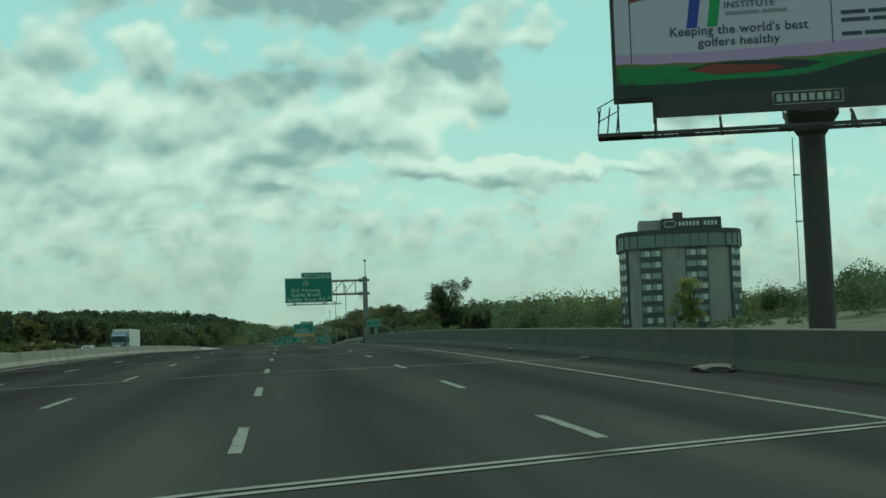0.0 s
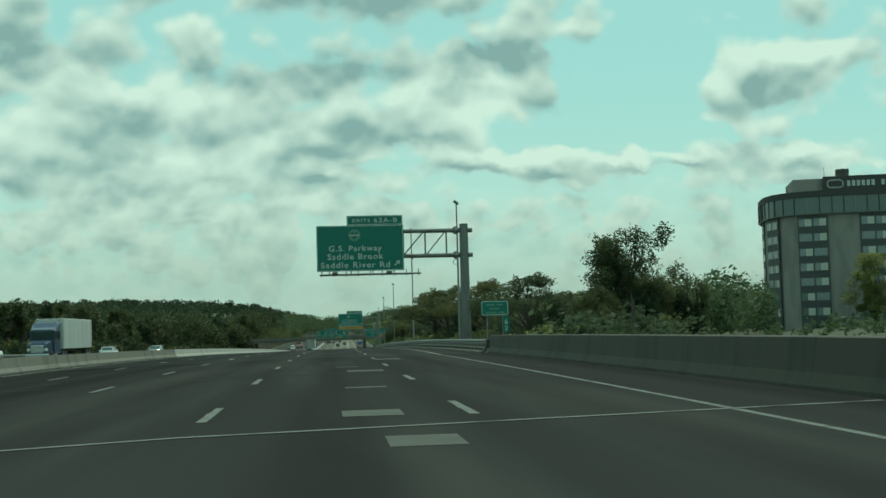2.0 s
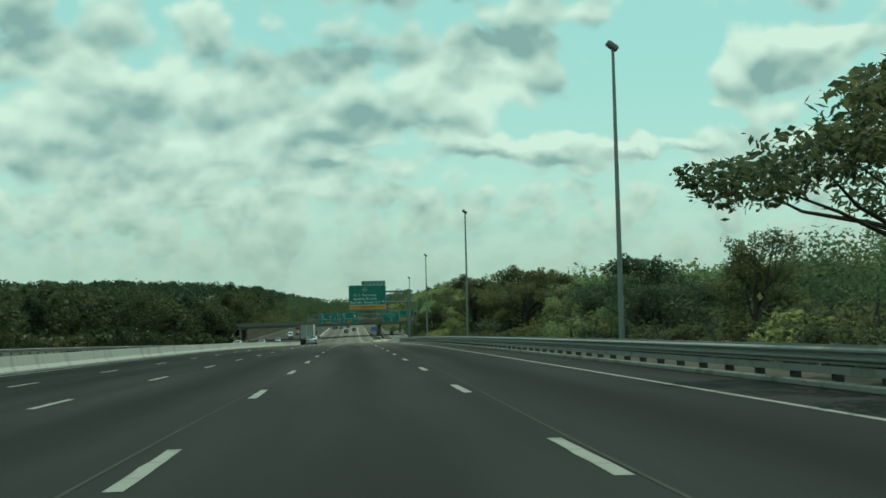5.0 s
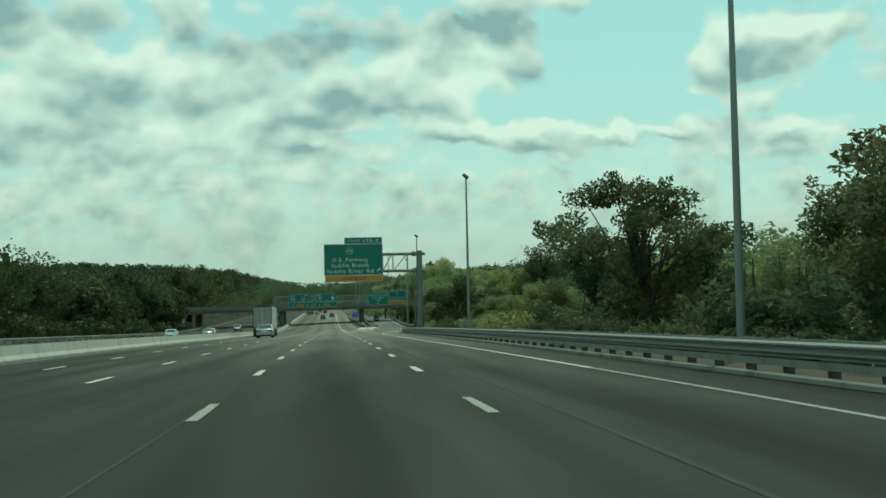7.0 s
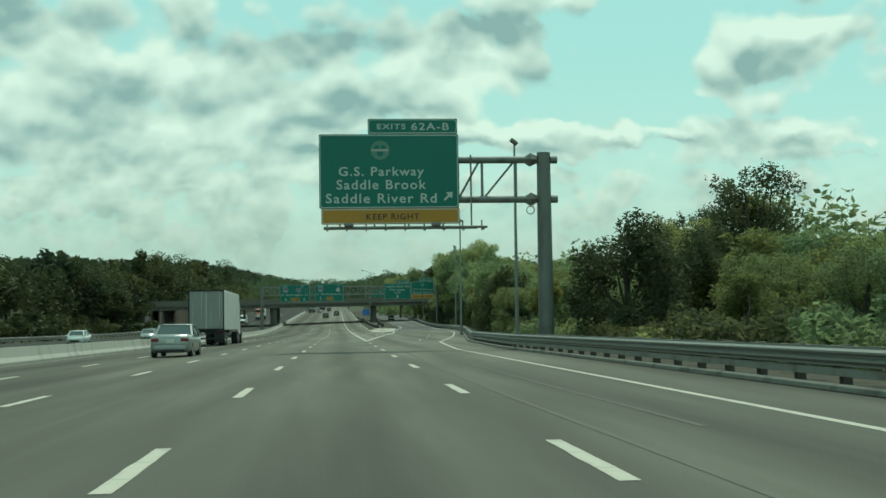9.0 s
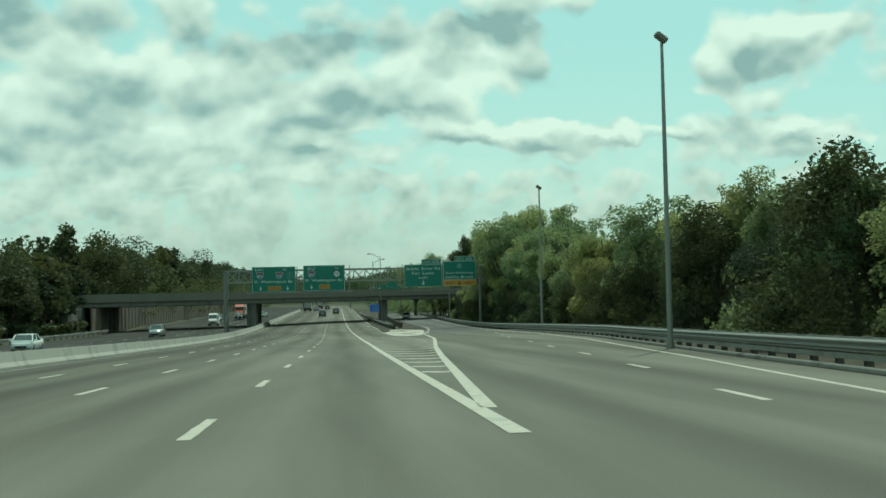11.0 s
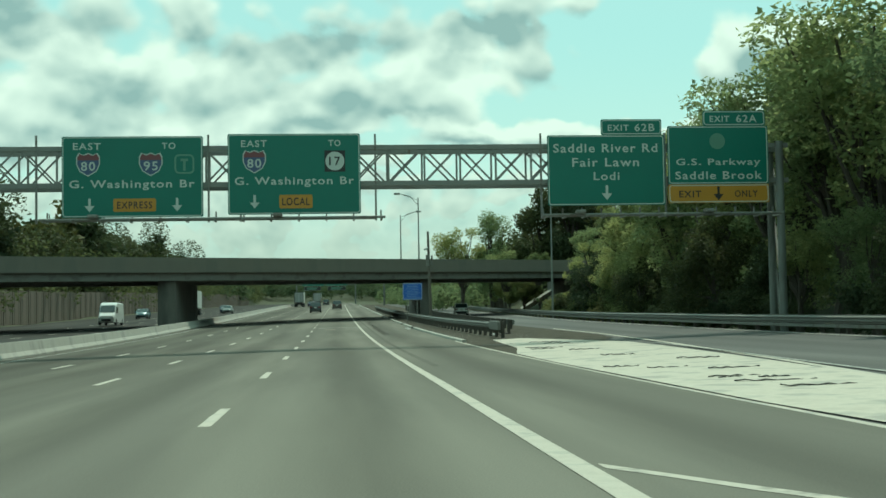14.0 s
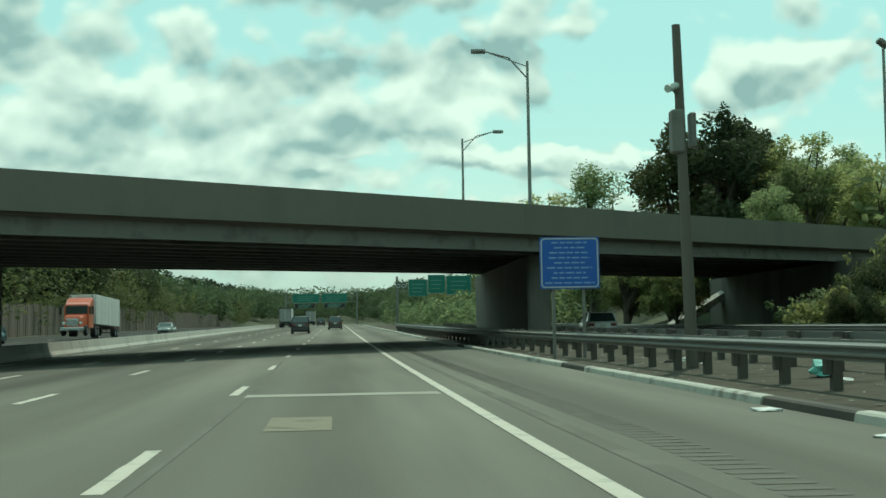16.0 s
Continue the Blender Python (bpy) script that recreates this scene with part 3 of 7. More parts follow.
def sweep(name, s0, s1, profile, material, off, step=3.0, closed=True, parent=None, smooth=False):
    """A profile of (across, up) points drawn along the road at an offset (number or function of s)."""
    fo = off if callable(off) else (lambda s: off)
    bm = B()
    n = max(1, round((s1 - s0) / step))
    rows = []
    for i in range(n + 1):
        s = s0 + (s1 - s0) * i / n
        rows.append([bm.verts.new(R(s, fo(s) + px, pz)) for px, pz in profile])
    m = len(profile)
    for a, b in zip(rows, rows[1:]):
        for i in range(m if closed else m - 1):
            j = (i + 1) % m
            bm.faces.new((a[i], a[j], b[j], b[i]))
    if closed:
        bm.faces.new(rows[0][::-1])
        bm.faces.new(rows[-1])
    bmesh.ops.recalc_face_normals(bm, faces=bm.faces[:])
    ob = obj(name, bm, material, smooth)
    if parent is not None:
        ob.parent = parent
    return ob


# ---- ground ----
def smooth(x, a, b):
    k = min(max((x - a) / (b - a), 0.0), 1.0)
    return k * k * (3 - 2 * k)


def rail_off(s):
    return float(np.interp(s, [140, 415, 440, 470, 500, 525, 560, 600, 650, 700, 820], [7.25, 7.25, 8.3, 11.0, 13.6, 15.2, 16.6, 17.8, 19.2, 20.5, 22.0]))


def ground_h(s, off):
    """Height of the land over the road's own height."""
    base = -0.25
    viaduct = 1 - smooth(s, 135, 165)
    right = max(0.0, off - (rail_off(s) + 1.5))
    left = max(0.0, -off - 37.0)
    z = base
    z += -6.5 * viaduct * smooth(right, 0, 10)
    z += (1 - viaduct) * (-0.6 * smooth(right, 0, 6) + 3.5 * smooth(s, 420, 560) * smooth(right, 2, 18) + 7 * smooth(right, 30, 160))
    z += -4.0 * (1 - smooth(s, 90, 200)) * smooth(left, 0, 12)
    z += smooth(s, 180, 420) * 1.5 * smooth(left, 0, 10) + smooth(s, 320, 540) * 13 * smooth(left, 25, 130) + (2 + 6 * smooth(s, 300, 600)) * smooth(left, 60, 300)
    far = max(0.0, s - 1100)
    z += 26 * smooth(far, 0, 900) * (1 - 0.55 * math.exp(-((off + 10) / 60) ** 2))
    z += 16 * smooth(right, 120, 500)
    return z


def build_ground():
    bm = B()
    ss = list(np.arange(-300, 1000, 10.0)) + list(np.arange(1000, 2580, 40.0))
    oo = [-1400, -900, -600, -420, -300, -220, -170, -130, -100, -80, -64, -54, -46, -40, -37.5, -36, -29, -20, -13.5, -8, -1.7, 0, 4,
          7.5, 9.5, 11, 13, 15, 17, 19, 21.5, 24, 27, 31, 36, 42, 50, 60, 75, 95, 120, 160, 220, 300, 420, 600, 900, 1400]
    rows = []
    for s in ss:
        row = []
        for o in oo:
            h = ground_h(s, o)
            wob = noise.noise(Vector((s * 0.05, o * 0.05, 0.0))) * (0.8 if (o < -38 or o > rail_off(s) + 4) else 0.0)
            row.append(bm.verts.new(R(s, o, h + wob)))
        rows.append(row)
    for a, b in zip(rows, rows[1:]):
        for i in range(len(oo) - 1):
            bm.faces.new((a[i], a[i + 1], b[i + 1], b[i]))
    return tagged(obj("ground", bm, GRASS, True), "uneven grassy verge and wooded land along the highway", "ground", kind="structure")


build_ground()

# ---- carriageways ----
road_a = tagged(strip("road_bridge_deck", -120, 151, -13.2, 7.3, A_DECK, 0.0, 1.0), "dark asphalt deck of the highway bridge with expansion joints", "road", kind="structure")
road_b = tagged(strip("road_middle", 151, 392, -13.2, 7.0, A_MID, 0.0, 1.0), "worn asphalt highway lanes, darkened for cloud shade", "road", kind="structure")
road_c = tagged(strip("road_exit_stretch", 392, 557, -13.2, lambda s: rail_off(s) - 0.3, A_LATE, 0.0, 1.0), "pale worn asphalt highway lanes widening to the exit", "road", kind="structure")
road_f = tagged(strip("road_east", 557, 2500, -13.2, 5.45, A_LATE, 0.0, 1.0), "pale worn asphalt highway lanes", "road", kind="structure")


def gore_right(s):
    return float(np.interp(s, [450, 482, 500, 534, 567, 577, 592, 607, 650, 700, 900], [1.75, 3.54, 4.66, 7.2, 8.7, 9.9, 11.3, 12.2, 12.6, 12.8, 13.2]))


road_d = tagged(strip("road_exit_ramp", 557, 900, lambda s: 5.45 if s < 600 else max(5.6, min(gore_right(s) - 0.4, 12.0)), lambda s: rail_off(s) - 0.3, A_RAMP, 0.0, 1.0),
                "pale asphalt exit ramp curving away", "road", kind="structure")
road_e = tagged(strip("road_opposite", -120, 2400, -36, -13.4, A_OPP, 0.0), "opposite carriageway of the highway beyond the median barrier", "road", kind="structure")


def mark(name, s0, s1, o0, o1, material, parent, h=0.004, step=2.0):
    ob = strip(name, s0, s1, o0, o1, material, h, step)
    ob.parent = parent
    return ob


def road_at(s):
    return road_a if s < 151 else road_b if s < 392 else road_c if s < 557 else road_f


W = 3.446
LINES = (-W / 2, -W * 1.5, -W * 2.5, W / 2)
DASH = 3.0
# far ends of the dashes, fitted to the camera's view: uneven on the bridge, about 11.6 m further on
DASH_ENDS = ([-25, -13.5, -2, 9.4, 21, 32.6, 42, 52.4, 64.6, 77.2, 89.7, 101.6, 112.8, 124.3, 136.2, 148.1, 161.4, 173.4, 184.9, 196.0]
             + [196 + 11.63 * k for k in range(1, 9)] + [301.1, 313.2, 324.8, 336.2, 347.5, 358.8, 370.9, 381.8, 393.7, 404.9]
             + [404.9 + 11.59 * k for k in range(1, 7)] + [486.0, 497.6, 509.0, 520.1, 531.2, 543.0, 554.8, 566.5, 578.6, 590.5, 601.8, 613.2, 624.6, 637.4, 649.4]
             + [649.4 + 11.6 * k for k in range(1, 23)])
GORE_S = [465.9, 470.0, 474.2, 478.3, 482.5, 486.5, 490.8, 495.5, 498.6, 502.2, 506.1, 509.8, 513.8, 518.2, 522.0, 525.8, 529.6, 533.4, 537.1, 540.8, 544.3, 548.4, 551.9, 555.3, 558.8]


def dash_mesh(length, width, material):
    bm = B()
    n = 6
    rng = random.Random(5)
    lo, hi = [], []
    for i in range(n + 1):
        y = -length + length * i / n
        lo.append(bm.verts.new((-width / 2 + rng.uniform(-0.008, 0.008), y, 0)))
        hi.append(bm.verts.new((width / 2 + rng.uniform(-0.008, 0.008), y, 0)))
    for i in range(n):
        bm.faces.new((lo[i], hi[i], hi[i + 1], lo[i + 1]))
    return obj("lane_dash", bm, material)


_dash = dash_mesh(DASH, 0.15, PAINT)
_dull = dash_mesh(DASH, 0.13, PAINT_DECK)
_grey = dash_mesh(DASH, 0.14, PAINT_MID)
_started = set()
for o in LINES:
    for s in DASH_ENDS:
        if o > 0 and s > 448:
            continue
        src = _dull if s < 151 else _grey if s < 310 else _dash
        if src.name in _started:
            again(src, RM(s, o, 0.004), road_at(s))
        else:
            _started.add(src.name)
            src.matrix_basis, src.parent = RM(s, o, 0.004), road_at(s)
# exit lane dashes
for s, o in ((455, 5.9), (467, 7.2), (479, 8.2), (491, 9.0), (503, 9.9), (519.5, 11.0), (532, 12.2), (545, 13.4), (558, 14.3)):
    again(_dash, RM(s, o, 0.004, -4.0), road_c)
for i in range(-2, 75):
    for o in (-19.5, -23.0, -26.5):
        again(_dash, RM(5 + i * 11.6, o, 0.008), road_e)
EDGE = 4.907
mark("edge_line", -100, 151, EDGE - 0.06, EDGE + 0.06, PAINT_DECK, road_a)


def shoulder_edge(s):
    return float(np.interp(s, [151, 167, 276, 300, 330, 352, 392], [4.907, 5.2, 5.3, 5.38, 5.15, 4.92, 4.907]))


mark("edge_line", 151, 310, lambda s: shoulder_edge(s) - 0.06, lambda s: shoulder_edge(s) + 0.06, PAINT_MID, road_b)
mark("edge_line", 310, 392, lambda s: shoulder_edge(s) - 0.07, lambda s: shoulder_edge(s) + 0.07, PAINT, road_b)


def exit_edge(s):
    return float(np.interp(s, [392, 415, 440, 470, 500, 525], [4.907, 4.95, 6.2, 9.7, 12.5, 14.2])) if s < 525 else rail_off(s) - 1.0


mark("edge_line", 392, 557, lambda s: exit_edge(s) - 0.07, lambda s: exit_edge(s) + 0.07, PAINT, road_c)
mark("edge_line", 557, 800, lambda s: exit_edge(s) - 0.07, lambda s: exit_edge(s) + 0.07, PAINT, road_d)
for a, b, rd in ((-100, 151, road_a), (151, 392, road_b), (392, 557, road_c), (557, 900, road_f)):
    mark("left_edge_line", a, b, -12.3, -12.16, PAINT_OLD, rd)


def gore_left(s):
    return float(np.interp(s, [448, 490, 540, 572], [1.72, 1.56, 1.60, 1.745]))


mark("gore_line", 448, 900, lambda s: gore_left(s) - float(np.interp(s, [540, 600], [0.12, 0.08])), lambda s: gore_left(s) + float(np.interp(s, [540, 600], [0.12, 0.08])), PAINT, road_c, 0.006)
mark("edge_line", 557, 607, 5.30, 5.44, PAINT, road_f)
mark("gore_line", 452, 556, lambda s: gore_right(s) - 0.12, lambda s: gore_right(s) + 0.12, PAINT, road_c, 0.006)
mark("gore_line", 557, 620, lambda s: gore_right(s) - 0.10, lambda s: gore_right(s) + 0.10, PAINT, road_d, 0.006)
# hatch stripes of the gore, bent upwards near the exit side
for i, s in enumerate(GORE_S):
    gr = min(gore_right(s), 7.6)
    if gr - 1.9 < 0.6:
        continue
    bm = B()
    rg = random.Random(i)
    knee = min(4.35 + 0.05 * (s - 506), 1.9 + 0.62 * (gr - 1.9))
    sk = s - 2.3 * min(1.0, (knee - 1.9) / 2.6)
    tip = min(2.9, (gr - knee) * 1.55)
    end = gore_right(sk + tip) - 0.08 if s < 540 else min(gr, 6.2)
    wide = 0.78
    if s > 546:
        # the last stripes run out towards the nose, worn thin
        knee, drop, end, tip = ((4.0, 2.6, 6.6, -2.0), (3.75, 3.0, 7.5, -0.7), (4.4, 3.2, 6.45, -1.0), (3.9, 4.1, 8.1, 1.1))[min(3, int((s - 546) / 3.55))]
        sk, wide = s - drop, 0.78 - 0.035 * (s - 546)
    first = gore_left(s) + 0.17
    pts = [(first + (knee - first) * j / 6, s + (sk - s) * j / 6) for j in range(7)] + [(knee + (end - knee) * j / 3, sk + tip * j / 3) for j in (1, 2, 3)]
    lo = [bm.verts.new(R(p[1] - wide + rg.uniform(-0.05, 0.05), p[0], 0.004)) for p in pts]
    hi = [bm.verts.new(R(p[1] + rg.uniform(-0.05, 0.05), p[0], 0.004)) for p in pts]
    for j in range(len(pts) - 1):
        bm.faces.new((lo[j], lo[j + 1], hi[j + 1], hi[j]))
    part("hatch_stripe", bm, PAINT_HATCH, road_at(s - 1.0))
mark("tar_band", 580, 690, lambda s: 2.22 + 0.05 * math.sin(s * 0.07), lambda s: 2.40 + 0.05 * math.sin(s * 0.09 + 1), TAR_BAND, road_f)
# expansion joints of the bridge: two steel edges with a dark seal
for s0, skew, double in ((7.0, 0.45, True), (27.4, 0.45, True), (50.0, 0.27, False), (69.3, 0.27, False), (88.6, 0.27, False), (107.9, 0.25, False), (126.6, 0.28, False), (145.6, 0.28, False)):
    bm = B()
    for d in ((0.0, 0.28) if double else (0.0,)):
        lo = [bm.verts.new(R(s0 + d + skew * o, o, 0.008)) for o in (-13.0, -6, -1.72, 2, 7.1)]
        hi = [bm.verts.new(R(s0 + d + 0.14 + skew * o, o, 0.008)) for o in (-13.0, -6, -1.72, 2, 7.1)]
        for j in range(4):
            bm.faces.new((lo[j], lo[j + 1], hi[j + 1], hi[j]))
    part("expansion_joint", bm, JOINT if s0 < 120 else SEAM_DK, road_a)
    if double:
        bm = B()
        lo = [bm.verts.new(R(s0 + 0.14 + skew * o, o, 0.006)) for o in (-13.0, -1.72, 7.1)]
        hi = [bm.verts.new(R(s0 + 0.28 + skew * o, o, 0.006)) for o in (-13.0, -1.72, 7.1)]
        for j in range(2):
            bm.faces.new((lo[j], lo[j + 1], hi[j + 1], hi[j]))
        part("joint_seal", bm, JOINT_GAP, road_a)
for s0, s1, o0, o1, rd in ((90.1, 92.3, 0.1, 1.35, road_a), (110, 111.2, 0.05, 0.85, road_a), (105.7, 106.9, 0.45, 1.2, road_a), (128.1, 129.3, 0.4, 1.4, road_a),
                           (143, 144.6, 1.7, 2.7, road_a), (118, 118.5, 0.2, 1.0, road_a), (133, 133.4, 0.1, 0.8, road_a), (645.7, 646.4, -1.5, 1.6, road_f), (639.2, 641.2, -0.85, -0.12, road_f)):
    mark("road_patch", s0, s1, o0, o1, PATCH_PALE if s0 > 645 else PATCH_TAN if s0 > 600 else PATCH, rd, 0.005, 1.0)
for s0, s1, o in ((155, 330, -1.95), (280, 334, 2.35), (335, 430, 2.3), (200, 260, 1.95), (629, 664, -1.62), (372, 430, 3.4)):
    mark("tar_seam", s0, s1, lambda s, o=o: o + 0.12 * math.sin(s * 0.11), lambda s, o=o: o + (0.075 if s0 > 270 else 0.04) + 0.12 * math.sin(s * 0.11), SEAM if s0 > 330 else SEAM_DK, road_at(s0), 0.004, 2.0)

# bare concrete apron at the nose of the gore, cracked and littered
bm = B()
uvl = None
_l = [(556.4, 6.9), (557.2, 6.3), (559.5, 5.6), (565, 5.42), (580, 5.42), (588, 5.5), (594, 6.4), (606, 7.0)]
_r = [(556.4, 7.1), (557.2, 7.7), (559.5, 8.0), (565, 8.5), (580, 9.8), (588, 10.3), (594, 10.5), (606, 8.4)]
lo = [bm.verts.new(R(s, o, 0.02)) for s, o in _l]
hi = [bm.verts.new(R(s, o, 0.02)) for s, o in _r]
for j in range(len(lo) - 1):
    bm.faces.new((lo[j], hi[j], hi[j + 1], lo[j + 1]))
_apron = tagged(obj("gore_apron", bm, APRON), "bare pale concrete apron with cracks at the exit nose", "pavement", kind="structure")
_r2 = random.Random(3)
for i in range(18):
    bm = B()
    s, o = _r2.uniform(559, 598), _r2.uniform(6.2, 8.6)
    w_ = _r2.uniform(0.03, 0.11)
    lo, hi = [], []
    for k in range(7):
        lo.append(bm.verts.new(R(s, o, 0.026)))
        hi.append(bm.verts.new(R(s + w_ * math.sin(math.pi * (k + 0.3) / 6.6), o, 0.026)))
        s, o = s + _r2.uniform(-0.25, 0.35), o + _r2.uniform(0.12, 0.34)
        if o > float(np.interp(s, [557, 565, 580, 594], [7.6, 8.4, 9.6, 10.2])):
            break
    for k in range(len(lo) - 1):
        bm.faces.new((lo[k], lo[k + 1], hi[k + 1], hi[k]))
    part("crack", bm, GRIT, _apron)
tagged(strip("median_verge", 584, 900, 5.44, lambda s: min(gore_right(s) - 0.3, 5.44 + (s - 583.5) * 0.35), GRIT, 0.006), "gritty littered strip between highway and exit ramp", "ground", kind="structure")
tagged(strip("shoulder_verge", 151, 560, lambda s: rail_off(s) - 0.35, lambda s: rail_off(s) + 2.2, GRIT, 0.02), "gritty verge under the guardrail", "ground", kind="structure")
KERB_P = [(0, 0), (0.02, 0.09), (0.05, 0.115), (0.2, 0.12), (0.2, 0)]
_kerb = thing("kerb", Matrix(), "low white-painted concrete kerb with worn patches", "kerb", kind="structure")
s, k = 604.0, 0
while s < 880:
    e = s + (2.9 if s < 760 else 12.0)
    sweep("kerb_length", s + 0.012, e - 0.012, KERB_P, CONC_DARK if k in (12, 17, 26, 33) else KERB, 5.42 + 0.012 * math.sin(k * 2.3), 2.9, parent=_kerb)
    s, k = e, k + 1
mark("edge_line", 558, 592, lambda s: float(np.interp(s, [557, 559.5, 565, 580, 592], [7.9, 8.5, 9.0, 10.2, 10.9])), lambda s: float(np.interp(s, [557, 559.5, 565, 580, 592], [8.0, 8.6, 9.1, 10.3, 11.0])), PAINT_OLD, road_d, 0.02, 2.0)
# rumble grooves milled into the shoulder
bm = B()
for i in range(250):
    s = 622 + 0.30 * i
    q = [bm.verts.new(R(s + a, o, 0.004)) for a, o in ((0, 2.72), (0, 3.14), (0.13, 3.14), (0.13, 2.72))]
    bm.faces.new(q)
tagged(part("rumble_grooves", bm, SEAM_PALE, road_f), "", kind="stuff")
LOWKERB = [(0, 0), (0.02, 0.08), (0.05, 0.1), (0.18, 0.1), (0.18, 0)]
tagged(sweep("kerb_low", 152, 556, LOWKERB, VERGE_KERB, lambda s: rail_off(s) - 0.32), "low concrete kerb in front of the guardrail", "kerb", kind="structure")

# ---- concrete barriers, cast in lengths with open joints ----
JERSEY = [(-0.30, -0.1), (-0.30, 0.07), (-0.17, 0.25), (-0.09, 0.66), (0.09, 0.66), (0.17, 0.25), (0.30, 0.07), (0.30, -0.1)]
PARAPET = [(0, 0), (0.0, 0.06), (0.10, 0.26), (0.17, 0.80), (0.20, 0.82), (0.42, 0.82), (0.44, 0.80), (0.44, 0)]


def barrier(name, s0, s1, length, profile, off, material, label):
    root = thing(name, Matrix(), label, "barrier", kind="structure")
    s = s0
    while s < s1 - 0.5:
        e = min(s + length, s1)
        sweep("barrier_length", s + 0.006, e - 0.006, profile, material, off, step=length, parent=root)
        s = e
    return root


barrier("parapet_right", -60, 152.4, 9.6, PARAPET, 7.28, CONC_DARK, "dark patchy concrete parapet of the highway bridge")
barrier("median_barrier_bridge", -60, 200, 12.0, JERSEY, -13.3, CONC_SHADED, "concrete median barrier in cast lengths, darkened for cloud shade")
barrier("median_barrier", 200, 900, 12.0, JERSEY, -13.3, CONC, "pale weathered concrete median barrier in cast lengths")

# ---- guardrails: beam above, rub rail below, posts with blocks ----
BEAM = [(0.00, 0.0), (0.0, 0.04), (-0.075, 0.09), (-0.075, 0.125), (-0.012, 0.165), (-0.012, 0.185), (-0.075, 0.225), (-0.075, 0.26), (0.0, 0.305), (0.0, 0.345), (0.03, 0.345), (0.03, 0.0)]
RUB = [(0.0, 0.0), (-0.05, 0.01), (-0.05, 0.15), (0.0, 0.16)]


def post_mesh():
    bm = B()
    box(bm, 0.14, 0.30, -0.075, 0.075, -0.05, 0.66, 0.012)
    box(bm, 0.03, 0.135, -0.06, 0.06, 0.20, 0.64, 0.01)
    return obj("post", bm, WOODPOST)


_post = post_mesh()
_post_used = False


def guardrail(s0, s1, off, label, flip=False, spacing=1.9, group="guardrails", rub=True, lift=0.0):
    global _post_used
    root = thing("guardrail", Matrix(), label, "guardrail", group)
    k = -1 if flip else 1
    sweep("beam", s0, s1, [(k * x, z * 0.88 + 0.345 + lift) for x, z in BEAM], GALV, off, 3.8, parent=root)
    if rub:
        sweep("rub_rail", s0, s1, [(k * x, z * 0.8 + 0.19) for x, z in RUB], GALV_DK, off, 3.8, parent=root)
    fo = off if callable(off) else (lambda s: off)
    s = s0 + 0.3
    while s < s1:
        m = RM(s, fo(s), 0.0, 180 if flip else 0) @ Matrix.Diagonal((1, 1, 1 + lift / 0.62, 1))
        if _post_used:
            again(_post, m, root)
        else:
            _post.matrix_basis, _post.parent, _post_used = m, root, True
        s += spacing
    return root


guardrail(152.6, 300, rail_off, "galvanised steel guardrail on timber posts at the shoulder")
guardrail(300, 440, rail_off, "galvanised steel guardrail on timber posts at the shoulder")
guardrail(440, 560, rail_off, "galvanised guardrail bending away along the exit ramp")
guardrail(560, 760, rail_off, "galvanised guardrail along the outer side of the ramp", spacing=2.6)
g_gore = guardrail(608, 760, lambda s: float(np.interp(s, [608, 640, 700, 760], [7.6, 7.2, 6.6, 6.3])), "galvanised guardrail beside a littered strip, with a square end", spacing=2.1, rub=False, lift=0.13)
bm = B()
box(bm, -0.11, 0.03, -0.35, 2.9, 0.40, 0.82, 0.02)
e_ = part("end_block", bm, GALV, g_gore, "long flat steel end panel")
e_.matrix_basis = RM(608, 7.6, 0)
guardrail(615, 760, lambda s: float(np.interp(s, [615, 640, 700, 760], [9.3, 9.6, 10.6, 11.6])), "galvanised guardrail facing the exit ramp", True, 2.6, rub=False, lift=0.10)
guardrail(140, 420, -36.5, "dark guardrail on the far side of the opposite lanes", True, 3.8)
guardrail(420, 640, -36.5, "dark guardrail on the far side of the opposite lanes", True, 3.8)


# ---- overhead signs ----
def arrow(bm, x, z, y, ang, size):
    """A thick arrow with a triangular head."""
    sh = [(-0.09, -0.5), (0.09, -0.5), (0.09, 0.05), (0.36, 0.05), (0.0, 0.5), (-0.36, 0.05), (-0.09, 0.05)]
    ca, sa = math.cos(radians(ang)), math.sin(radians(ang))
    f = [bm.verts.new((x + size * (px * ca - pz * sa), y, z + size * (px * sa + pz * ca))) for px, pz in sh]
    bm.faces.new(f)
    return bm


def disc(bm, x, z, r, y, n=24, squash=1.0):
    vs = [bm.verts.new((x + r * math.cos(2 * math.pi * i / n), y, z + squash * r * math.sin(2 * math.pi * i / n))) for i in range(n)]
    bm.faces.new(vs)
    return bm


def poly(bm, pts, y):
    bm.faces.new([bm.verts.new((x, y, z)) for x, z in pts])
    return bm


SHIELD = [(-0.5, 0.32), (-0.40, 0.5), (-0.2, 0.42), (0, 0.5), (0.2, 0.42), (0.40, 0.5), (0.5, 0.32), (0.5, 0.0), (0.36, -0.3), (0.0, -0.52), (-0.36, -0.3), (-0.5, 0.0)]


